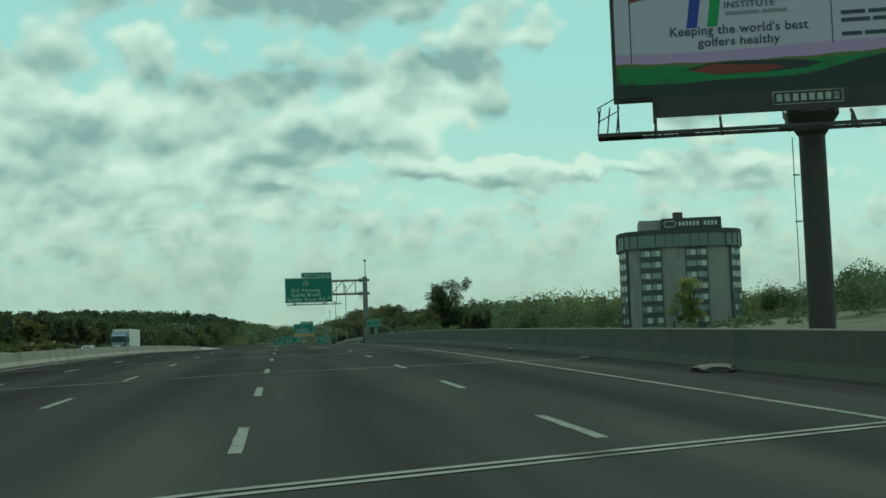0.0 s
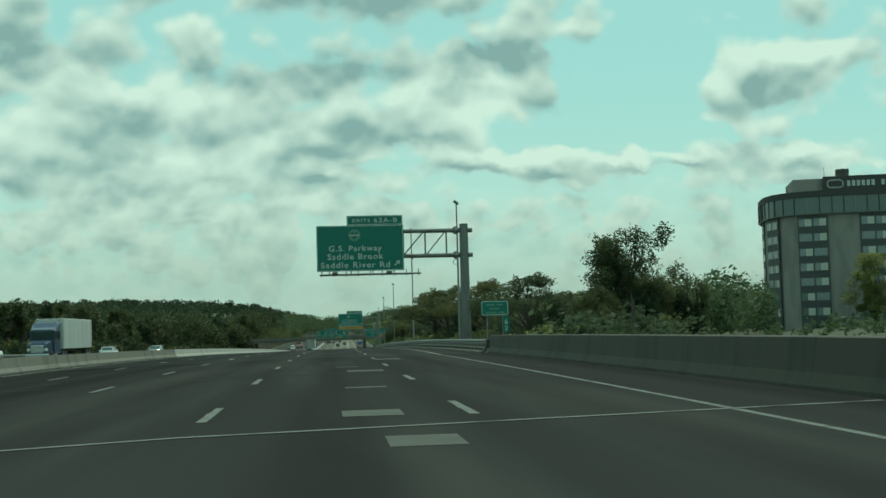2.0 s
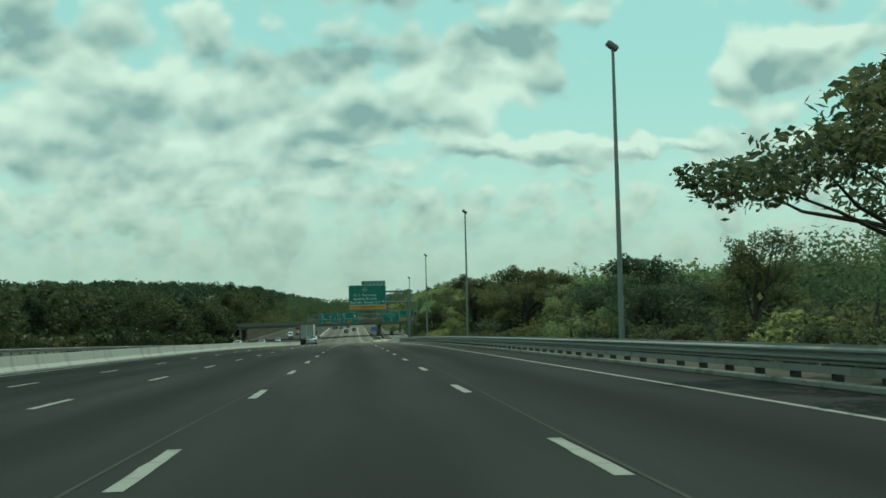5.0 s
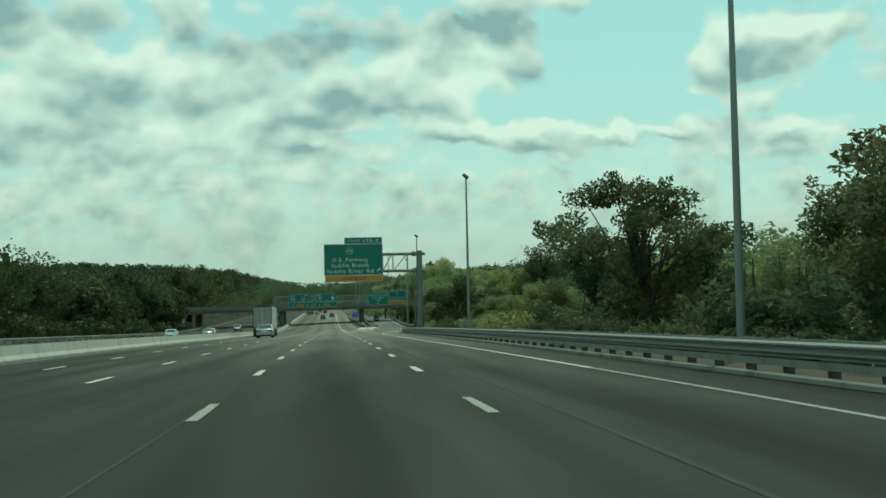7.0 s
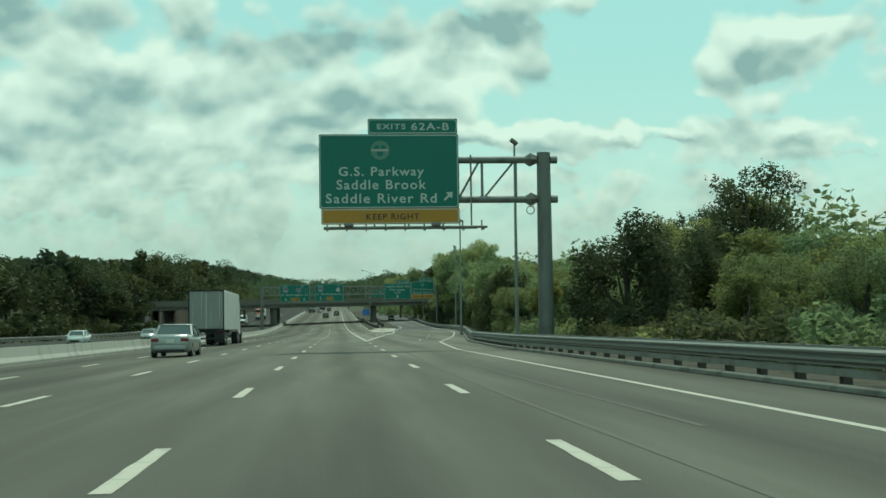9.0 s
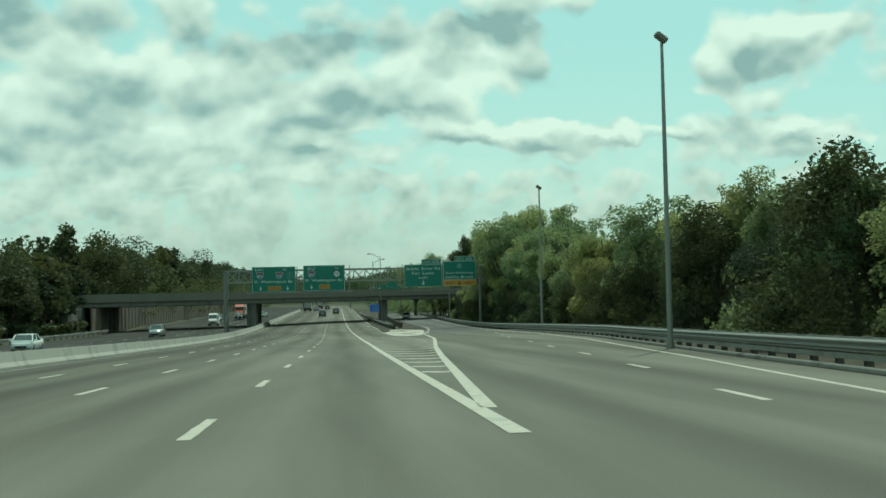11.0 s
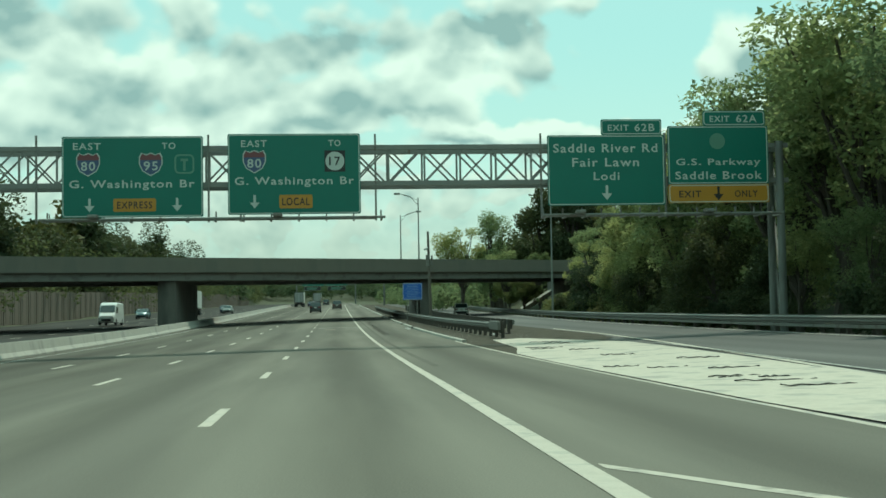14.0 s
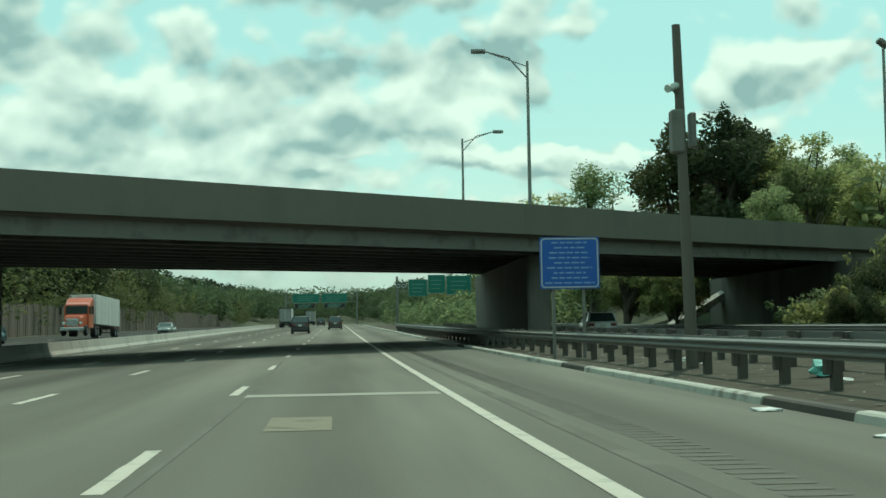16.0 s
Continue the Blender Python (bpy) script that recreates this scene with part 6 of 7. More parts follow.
def wheel_parts(parent, x, y, r, w, side):
    bm = B()
    prof = [(r * 0.62, -w / 2), (r * 0.93, -w / 2), (r, -w / 2 + 0.04), (r, w / 2 - 0.04), (r * 0.93, w / 2), (r * 0.62, w / 2)]
    n = 20
    rings = []
    for i in range(n):
        a = 2 * math.pi * i / n
        rings.append([bm.verts.new((px, math.cos(a) * pr, math.sin(a) * pr)) for pr, px in prof])
    for i in range(n):
        j = (i + 1) % n
        for k in range(len(prof) - 1):
            bm.faces.new((rings[i][k], rings[i][k + 1], rings[j][k + 1], rings[j][k]))
    bmesh.ops.recalc_face_normals(bm, faces=bm.faces[:])
    t = part("wheel", bm, TYRE, parent)
    t.matrix_basis = Matrix.Translation((x, y, r))
    bm = B()
    xo = side * (w / 2 - 0.03)
    tube(bm, (xo - 0.02 * side, 0, 0), (xo, 0, 0), r * 0.62, r * 0.60, 18)
    tube(bm, (xo, 0, 0), (xo + 0.02 * side, 0, 0), r * 0.16, r * 0.12, 10)
    for i in range(5):
        a = 2 * math.pi * i / 5
        bar(bm, (xo + 0.012 * side, 0, 0), (xo + 0.012 * side, math.cos(a) * r * 0.58, math.sin(a) * r * 0.58), 0.05, 0.02)
    part("rim", bm, RIM, t)
    return t


def loft(rows):
    """A skin through equal rings of points."""
    bm = B()
    vs = [[bm.verts.new(p) for p in r] for r in rows]
    n = len(rows[0])
    for a, b in zip(vs, vs[1:]):
        for i in range(n):
            j = (i + 1) % n
            bm.faces.new((a[i], a[j], b[j], b[i]))
    bm.faces.new(vs[0][::-1])
    bm.faces.new(vs[-1])
    bmesh.ops.recalc_face_normals(bm, faces=bm.faces[:])
    return bm


def car(name, m, material, label, category="car", L=4.4, Wd=1.66, H=1.38, belt=0.84, hood=0.92, trunk=0.95, cabin=(1.15, 3.85), roof=(1.75, 3.15), seen="rear", bed=None, group=""):
    """A road car, nose towards +y. cabin: where glass starts and ends at the belt, from the tail; roof: the same at the top."""
    g = thing(name, m, label, category, group)
    hw = Wd / 2

    def sect(y, w, z0, z1, r=0.10):
        return [(-w + r, y, z0), (w - r, y, z0), (w, y, z0 + r), (w, y, z1 - r * 1.4), (w - r * 0.9, y, z1), (-w + r * 0.9, y, z1), (-w, y, z1 - r * 1.4), (-w, y, z0 + r)]

    rows = [sect(0.02, hw * 0.86, 0.34, trunk - 0.16), sect(0.12, hw * 0.95, 0.26, trunk - 0.03), sect(0.45, hw, 0.20, trunk), sect(cabin[0], hw, 0.19, belt + 0.05),
            sect(L * 0.5, hw, 0.18, belt + 0.02), sect(cabin[1] - 0.1, hw, 0.19, belt), sect(cabin[1] + 0.15, hw * 0.99, 0.20, hood), sect(L - 0.40, hw * 0.95, 0.22, hood - 0.10), sect(L - 0.06, hw * 0.82, 0.30, hood - 0.22), sect(L, hw * 0.76, 0.34, hood - 0.30)]
    bm = loft(rows)
    bmesh.ops.bevel(bm, geom=[e for e in bm.edges if e.calc_face_angle(0) > 0.6], offset=0.03, segments=2, affect="EDGES")
    part("body", bm, material, g, smooth=True)
    b0, b1 = cabin
    r0, r1 = roof
    zb = belt + 0.01
    wb, wr = hw * 0.93, hw * 0.78
    # roof shell and pillars
    rows = [[(-wr * 0.9, y, H - 0.035), (wr * 0.9, y, H - 0.035), (wr * 1.02, y, H - 0.06), (wr * 0.86, y, H - 0.012), (-wr * 0.86, y, H - 0.012), (-wr * 1.02, y, H - 0.06)] for y in (r0 - 0.03, r0 + 0.2, (r0 + r1) / 2, r1 - 0.15, r1 + 0.03)]
    for i, dz in enumerate((-0.025, 0.0, 0.012, 0.0, -0.03)):
        rows[i] = [(x, y, z + dz) for x, y, z in rows[i]]
    part("roof", loft(rows), material, g, smooth=True)
    bm = B()
    for sx in (-1, 1):
        for (ya, za, xa), (yb, zb_, xb) in (((b0, zb, wb), (r0, H - 0.05, wr)), ((b1, zb, wb), (r1, H - 0.05, wr)), (((b0 + b1) / 2 - 0.1, zb, wb + 0.01), ((r0 + r1) / 2 - 0.1, H - 0.05, wr + 0.01))):
            bar(bm, (sx * xa, ya, za), (sx * xb, yb, zb_), 0.08, 0.07)
    part("pillars", bm, material, g)
    # panes
    def pane(nm, pts):
        bm = B()
        vs = [bm.verts.new(p) for p in pts]
        bm.faces.new(vs)
        r = bmesh.ops.extrude_face_region(bm, geom=bm.faces[:])
        c = sum((Vector(p) for p in pts), Vector()) / len(pts)
        inward = (Vector((0, (b0 + b1) / 2, 1.0)) - c).normalized() * 0.02
        bmesh.ops.translate(bm, vec=inward, verts=[v for v in r["geom"] if isinstance(v, bmesh.types.BMVert)])
        bmesh.ops.recalc_face_normals(bm, faces=bm.faces[:])
        part(nm, bm, CGLASS, g)

    pane("rear_window", [(-wb, b0, zb), (wb, b0, zb), (wr, r0, H - 0.05), (-wr, r0, H - 0.05)])
    pane("windscreen", [(wb, b1, zb), (-wb, b1, zb), (-wr, r1, H - 0.05), (wr, r1, H - 0.05)])
    ym, yr = (b0 + b1) / 2 - 0.1, (r0 + r1) / 2 - 0.1
    for sx in (-1, 1):
        pane("side_window", [(sx * wb, b0, zb), (sx * wb, ym, zb), (sx * wr, yr, H - 0.05), (sx * wr, r0, H - 0.05)])
        pane("side_window", [(sx * wb, ym, zb), (sx * wb, b1, zb), (sx * wr, r1, H - 0.05), (sx * wr, yr, H - 0.05)])
    for y in (0.80, L - 0.85):
        for sx in (-1, 1):
            wheel_parts(g, sx * (hw - 0.09), y, 0.30, 0.20, sx)
    for sx in (-1, 1):
        bm = B()
        box(bm, sx * hw * 0.72 - 0.17, sx * hw * 0.72 + 0.15, -0.005, 0.16, trunk - 0.30, trunk - 0.155, 0.03)
        part("tail_lamp", bm, LAMP_R, g)
        bm = B()
        box(bm, sx * hw * 0.62 - 0.16, sx * hw * 0.62 + 0.16, L - 0.22, L + 0.0, hood - 0.36, hood - 0.22, 0.03)
        part("head_lamp", bm, LAMP_W, g)
        bm = B()
        box(bm, sx * (hw + 0.10) - 0.09, sx * (hw + 0.10) + 0.09, b1 - 0.30, b1 - 0.18, belt + 0.02, belt + 0.15, 0.03)
        part("mirror", bm, material, g)
    bm = B()
    box(bm, -hw * 0.80, hw * 0.80, -0.05, 0.14, 0.30, 0.50, 0.05)
    part("rear_bumper", bm, material if name != "hatchback" else TRIM_K, g)
    bm = B()
    box(bm, -hw * 0.70, hw * 0.70, -0.02, 0.10, 0.20, 0.30, 0.03)
    part("rear_valance", bm, TRIM_K, g)
    bm = B()
    box(bm, -hw * 0.55, hw * 0.55, L - 0.08, L + 0.03, 0.32, 0.50, 0.03)
    part("grille", bm, TRIM_K, g)
    bm = B()
    box(bm, -0.16, 0.16, -0.015, 0.02, trunk - 0.36, trunk - 0.21, 0.004)
    part("number_plate", bm, PLATE_M, g)
    return g


def hatch(name, m, material, label, **k):
    return car(name, m, material, label, L=3.75, Wd=1.62, H=1.42, belt=0.90, hood=0.92, trunk=0.96, cabin=(0.12, 3.05), roof=(0.42, 2.3), **k)


def suv(name, m, material, label, **k):
    return car(name, m, material, label, L=4.5, Wd=1.76, H=1.68, belt=1.08, hood=1.05, trunk=1.10, cabin=(0.10, 3.3), roof=(0.32, 2.7), **k)


def trailer_truck(m, cab_paint, label, box_len=12.6, toward=False, group=""):
    """Tractor and box trailer, nose towards +y; the origin lies under the trailer's rear."""
    g = thing("tractor_trailer", m, label, "truck", group)
    w, z0, z1 = 1.22, 1.12, 3.86
    bm = B()
    box(bm, -w, w, 0.03, box_len, z0, z1, 0.03)
    part("trailer_box", bm, TRAILER_W, g)
    for sx in (-1, 1):
        bm = B()
        box(bm, sx * 0.61 - 0.57, sx * 0.61 + 0.57, -0.012, 0.028, z0 + 0.10, z1 - 0.12, 0.008)
        d = part("rear_door", bm, TRAILER_R, g, "grey trailer door, darkened for the shaded rear")
        for k in (-0.3, 0.3):
            bm = B()
            tube(bm, (sx * 0.61 + k, -0.03, z0 + 0.12), (sx * 0.61 + k, -0.03, z1 - 0.15), 0.016, n=6)
            part("lock_bar", bm, CHROME, d)
    bm = B()
    ring(bm, -w, w, z0, z1, -0.022, 0.03, 0.05, 0.09)
    part("rear_frame", bm, TRIM_K, g, "dark rear frame")
    for sx in (-1, 1):
        for i in range(7):
            bm = B()
            y = 0.6 + i * (box_len - 1.2) / 6
            box(bm, sx * w - 0.006, sx * w + 0.006, y, y + 0.04, z0 + 0.08, z1 - 0.08)
            part("side_post", bm, TRAILER_R, g)
    bm = B()
    box(bm, -1.1, 1.1, 0.08, 0.2, 0.48, 0.58, 0.01)
    for x in (-0.6, 0.6):
        box(bm, x - 0.05, x + 0.05, 0.1, 0.18, 0.55, z0)
    part("underride_guard", bm, TRIM_K, g)
    bm = B()
    box(bm, -0.5, 0.5, 0.3, box_len - 0.5, 0.85, z0, 0.02)
    part("chassis", bm, TRIM_K, g)
    for x in (-0.85, 0.85):
        bm = B()
        box(bm, x - 0.3, x + 0.3, 0.32, 0.34, 0.25, 0.95)
        part("mud_flap", bm, TRIM_K, g)
    for y in (1.0, 2.2, box_len - 1.2, box_len - 0.1):
        for sx in (-1, 1):
            wheel_parts(g, sx * 0.98, y, 0.48, 0.46, sx)
    wheel_parts(g, -0.98, box_len + 3.6, 0.48, 0.3, -1)
    wheel_parts(g, 0.98, box_len + 3.6, 0.48, 0.3, 1)
    yc = box_len + 0.7
    rows = []
    for y, top, ww in ((yc, 3.55, 1.10), (yc + 0.9, 3.45, 1.12), (yc + 1.5, 3.05, 1.10), (yc + 2.1, 2.85, 1.08)):
        rows.append([(-ww, y, 0.75), (ww, y, 0.75), (ww, y, top - 0.15), (ww - 0.15, y, top), (-ww + 0.15, y, top), (-ww, y, top - 0.15)])
    part("cab", loft(rows), cab_paint, g, smooth=False)
    rows = []
    for y, top, ww in ((yc + 2.1, 1.95, 0.95), (yc + 3.2, 1.85, 0.85), (yc + 3.9, 1.70, 0.75), (yc + 4.0, 1.5, 0.7)):
        rows.append([(-ww, y, 0.75), (ww, y, 0.75), (ww, y, top - 0.15), (ww - 0.15, y, top), (-ww + 0.15, y, top), (-ww, y, top - 0.15)])
    part("bonnet", loft(rows), cab_paint, g)
    bm = B()
    box(bm, -0.98, 0.98, yc + 2.09, yc + 2.13, 2.0, 2.72, 0.02)
    part("windscreen", bm, CGLASS, g)
    for sx in (-1, 1):
        bm = B()
        box(bm, sx * 1.10 - 0.015, sx * 1.10 + 0.015, yc + 1.2, yc + 2.0, 1.95, 2.65, 0.01)
        part("side_window", bm, CGLASS, g)
        bm = B()
        bar(bm, (sx * 1.1, yc + 2.05, 2.6), (sx * 1.42, yc + 2.1, 2.6), 0.04)
        box(bm, sx * 1.42 - 0.1, sx * 1.42 + 0.1, yc + 2.05, yc + 2.15, 1.95, 2.7, 0.03)
        part("mirror", bm, TRIM_K, g)
        bm = B()
        box(bm, sx * 0.72 - 0.14, sx * 0.72 + 0.14, yc + 3.85, yc + 4.02, 1.0, 1.25, 0.03)
        part("head_lamp", bm, LAMP_W, g)
        bm = B()
        tube(bm, (sx * 0.95, yc - 0.15, 0.9), (sx * 0.95, yc - 0.15, 3.75), 0.07, n=8)
        part("exhaust_stack", bm, CHROME, g)
        bm = B()
        box(bm, sx * 1.0 - 0.06, sx * 1.0 + 0.06, 0.0, 0.05, 0.98, 1.08, 0.01)
        part("tail_lamp", bm, LAMP_R, g)
    bm = B()
    box(bm, -0.55, 0.55, yc + 3.98, yc + 4.05, 0.85, 1.5, 0.03)
    part("grille", bm, CHROME, g)
    bm = B()
    box(bm, -1.05, 1.05, yc + 3.85, yc + 4.15, 0.42, 0.75, 0.05)
    part("bumper", bm, CHROME, g)
    return g


def van(m, label):
    g = thing("delivery_van", m, label, "van", "traffic on the opposite lanes")
    rows = []
    for y, z0, z1, w in ((0, 0.35, 2.2, 0.86), (0.1, 0.28, 2.35, 0.92), (3.6, 0.28, 2.4, 0.92), (4.2, 0.28, 2.15, 0.90), (4.75, 0.3, 1.35, 0.88), (5.3, 0.32, 1.10, 0.85), (5.5, 0.4, 0.95, 0.78)):
        rows.append([(-w, y, z0), (w, y, z0), (w, y, (z0 + z1) / 2), (w * 0.94, y, z1 - 0.1), (w * 0.8, y, z1), (-w * 0.8, y, z1), (-w * 0.94, y, z1 - 0.1), (-w, y, (z0 + z1) / 2)])
    bm = loft(rows)
    part("body", bm, WHITE_P, g)
    bm = B()
    vs = [bm.verts.new(p) for p in ((-0.78, 4.80, 1.38), (0.78, 4.80, 1.38), (0.72, 4.25, 2.08), (-0.72, 4.25, 2.08))]
    bm.faces.new(vs)
    part("windscreen", bm, CGLASS, g)
    for sx in (-1, 1):
        bm = B()
        box(bm, sx * 0.90 - 0.02, sx * 0.90 + 0.02, 3.5, 4.4, 1.3, 1.9, 0.01)
        part("side_window", bm, CGLASS, g)
        bm = B()
        box(bm, sx * 0.6 - 0.15, sx * 0.6 + 0.15, 5.36, 5.5, 0.68, 0.9, 0.03)
        part("head_lamp", bm, LAMP_W, g)
        for y in (0.9, 4.5):
            wheel_parts(g, sx * 0.82, y, 0.34, 0.22, sx)
    bm = B()
    box(bm, -0.5, 0.5, 5.46, 5.53, 0.42, 0.66, 0.02)
    part("grille", bm, TRIM_K, g)
    return g


ONWARD = "traffic heading the same way"
ONCOMING = "traffic on the opposite lanes"
car("sedan", RM(412.0, -7.1), SILVER, "silver four-door sedan on the pale asphalt lanes", group=ONWARD)
trailer_truck(RM(447.0, -9.3), WHITE_P, "white box trailer behind a tractor, rear doors darkened as shaded", group=ONWARD)
hatch("hatchback", RM(692.0, 14.2, 0, -3), WHITE_P, "white five-door hatchback on the exit ramp", group=ONWARD)
suv("pickup_suv", RM(748.0, -3.45), DARK_P, "dark grey sport utility vehicle far ahead in its lane", group=ONWARD)
suv("minivan", RM(786.0, -0.1), BROWN_P, "dark brown minivan far ahead in its lane", group=ONWARD)
suv("far_suv", RM(905.0, -3.4), DARK_P, "black utility vehicle small in the distance", group=ONWARD)
car("far_car", RM(872.0, -6.9), NAVY_P, "dark blue car small in the distance", group=ONWARD)
trailer_truck(RM(960.0, -6.9), NAVY_P, "pale box trailer truck small in the distance", group=ONWARD)
trailer_truck(RM(760.0 + 120, -10.2), WHITE_P, "white box trailer truck far down the lanes", group=ONWARD)
car("car", RM(489.0, -26.0, 0, 180), WHITE_P, "white car behind the median barrier", group=ONCOMING)
hatch("car", RM(511.0, -22.5, 0, 180), SILVER, "silver small car behind the median barrier", group=ONCOMING)
car("car", RM(538.0, -24.5, 0, 180), WHITE_P, "white saloon car behind the median barrier", group=ONCOMING)
suv("utility_car", RM(610.0, -24.3, 0, 180), SILVER, "silver sport utility vehicle on the opposite lanes", group=ONCOMING)
car("car", RM(259.0, -29.0, 0, 180), WHITE_P, "white car on the far opposite lane", group=ONCOMING)
hatch("car", RM(268.0, -24.5, 0, 180), SILVER, "silver hatchback behind the median barrier", group=ONCOMING)
van(RM(688.0, -24.0, 0, 180), "white high-roof delivery van on the opposite lanes")
trailer_truck(RM(757.0, -23.3, 0, 180), ORANGE_P, "orange-red tractor pulling a white box trailer", group=ONCOMING)
hatch("car", RM(729.0, -27.0, 0, 180), BLUE_P, "slate blue hatchback on the opposite lanes", group=ONCOMING)
car("car", RM(772.0, -19.0, 0, 180), SILVER, "silver car close to the median barrier", group=ONCOMING)
car("car", RM(784.0, -20.5, 0, 180), NAVY_P, "dark blue car on the opposite lanes", group=ONCOMING)
trailer_truck(RM(222.0, -25.5, 0, 180), NAVY_P, "navy tractor with a white box trailer, opposite lanes", group=ONCOMING)
car("car", RM(205.0, -29.2, 0, 180), WHITE_P, "white car beside a truck on the opposite lanes", group=ONCOMING)


# ---- litter on the strip between the rails ----
LIT_W = mat("litter_white", (0.6, 0.6, 0.57), 0.8, vary=0.2)
LIT_T = mat("litter_teal_bag", (0.16, 0.42, 0.36), 0.6, vary=0.2)
LIT_K = mat("litter_dark", (0.05, 0.045, 0.04), 0.85, vary=0.3)


def crumple(seed, rx, ry, rz):
    bm = B()
    bmesh.ops.create_icosphere(bm, subdivisions=2, radius=1.0)
    rng = random.Random(seed)
    for v in bm.verts:
        k = 0.72 + 0.5 * rng.random()
        v.co = Vector((v.co.x * rx * k, v.co.y * ry * k, max(v.co.z, -0.35) * rz * k))
    return bm


def litter(s, off, h, size, material, label, seed):
    o = obj("litter", crumple(seed, *size), material)
    o.matrix_basis = RM(s, off, h + 0.3 * size[2], seed * 40.0)
    return tagged(o, label, "litter", "litter along the rails")


litter(647.5, 8.6, 0.05, (0.45, 0.25, 0.2), LIT_T, "crumpled teal plastic bag on the gritty strip", 1)
GRIT_P = mat("debris_mixed", (0.17, 0.165, 0.145), 0.85, vary=0.3, island=1.2)
bm = B()
_r = random.Random(31)
for i in range(520):
    s, o = _r.uniform(604, 690), _r.uniform(5.75, 9.4)
    a, w_, d_ = _r.uniform(0, 3.14), _r.uniform(0.015, 0.06), _r.uniform(0.012, 0.04)
    p = R(s, o, 0.02)
    ca, sa = math.cos(a), math.sin(a)
    q = [bm.verts.new((p.x + ca * x - sa * y, p.y + sa * x + ca * y, p.z + z)) for x, y, z in ((-w_, -d_, 0), (w_, -d_, 0), (w_, d_, 0), (-w_, d_, 0), (_r.uniform(-0.01, 0.01), 0, _r.uniform(0.006, 0.02)))]
    for f in ((0, 1, 4), (1, 2, 4), (2, 3, 4), (3, 0, 4)):
        bm.faces.new([q[k] for k in f])
tagged(obj("debris", bm, GRIT_P), "scattered stones and scraps on the gritty strip", "debris", kind="stuff")
_r = random.Random(12)
for i in range(26):
    s = _r.uniform(612, 660)
    litter(s, _r.uniform(7.9, 9.0), 0.05, (_r.uniform(0.06, 0.2), _r.uniform(0.05, 0.14), _r.uniform(0.03, 0.08)), LIT_W if i % 3 else LIT_K, "scrap of pale rubbish on the gritty strip" if i % 3 else "dark scrap of rubbish on the gritty strip", 20 + i)
for i in range(16):
    s, o, turn = _r.uniform(561, 602), _r.uniform(5.9, 8.7), _r.uniform(-0.5, 0.5)
    bm = B()
    ln, wd, bend = _r.uniform(0.5, 1.4), _r.uniform(0.03, 0.07), _r.uniform(-0.5, 0.5)
    rows = []
    for k in range(9):
        f = k / 8 - 0.5
        x, y, z = f * ln, bend * ln * f * f + turn * f * ln * 0.5, 0.012 + 0.03 * math.sin(k * 1.3 + i) ** 2
        rows.append([bm.verts.new(p) for p in ((x, y - wd, z), (x, y + wd, z), (x, y + wd * 0.8, z + 0.02), (x, y - wd * 0.8, z + 0.02))])
    for p, q in zip(rows, rows[1:]):
        for j in range(4):
            bm.faces.new((p[j], p[(j + 1) % 4], q[(j + 1) % 4], q[j]))
    bm.faces.new(rows[0][::-1])
    bm.faces.new(rows[-1])
    o_ = obj("litter", bm, LIT_K)
    o_.matrix_basis = RM(s, o, 0.02)
    tagged(o_, "curled strip of torn tyre rubber on the concrete apron", "litter", "litter along the rails")
for s, o, sz in ((41.5, 6.95, (0.35, 0.6, 0.12)), (52.0, 7.0, (0.12, 0.2, 0.06)), (64.0, 7.05, (0.1, 0.15, 0.08)), (640.6, 5.1, (0.14, 0.2, 0.04)), (637.0, 5.0, (0.12, 0.15, 0.03))):
    litter(s, o, 0.0, sz, LIT_K if s < 600 else LIT_W, "dirty debris lying against the roadside edge", int(s))


# ---- trees ----
def leaf_cloud(name, rng, blobs, count, size, material, droop=0.0, inner=0.55):
    """Leaves as small four-cornered blades, thickest near the outside of each clump."""
    P = np.array([b[:3] for b in blobs])
    Rr = np.array([b[3:6] for b in blobs])
    vol = (Rr[:, 0] * Rr[:, 1] * Rr[:, 2]) ** (2 / 3)
    gen = np.random.RandomState(rng.randrange(1 << 30))
    idx = gen.choice(len(blobs), count, p=vol / vol.sum())
    d = gen.normal(size=(count, 3))
    d /= np.linalg.norm(d, axis=1)[:, None]
    r = inner + (1 - inner) * gen.rand(count) ** 0.6
    r *= 1.0 + 0.13 * gen.randn(count) * (gen.rand(count) < 0.3)
    c = P[idx] + d * r[:, None] * Rr[idx]
    a = gen.normal(size=(count, 3))
    a[:, 2] = a[:, 2] * 0.6 - droop
    a /= np.linalg.norm(a, axis=1)[:, None]
    b = np.cross(a, gen.normal(size=(count, 3)))
    b /= np.linalg.norm(b, axis=1)[:, None]
    L = size * (0.6 + 0.8 * gen.rand(count))[:, None]
    Wd = L * (0.32 + 0.2 * gen.rand(count))[:, None]
    v = np.stack([c - a * L * 0.5, c + b * Wd * 0.5 + a * L * 0.05, c + a * L * 0.5, c - b * Wd * 0.5 + a * L * 0.05], 1).reshape(-1, 3)
    me = bpy.data.meshes.new(name)
    me.vertices.add(count * 4)
    me.vertices.foreach_set("co", v.astype(np.float32).ravel())
    me.loops.add(count * 4)
    me.loops.foreach_set("vertex_index", np.arange(count * 4, dtype=np.int32))
    me.polygons.add(count)
    me.polygons.foreach_set("loop_start", np.arange(0, count * 4, 4, dtype=np.int32))
    me.update(calc_edges=True)
    me.validate()
    me.materials.append(material)
    return me


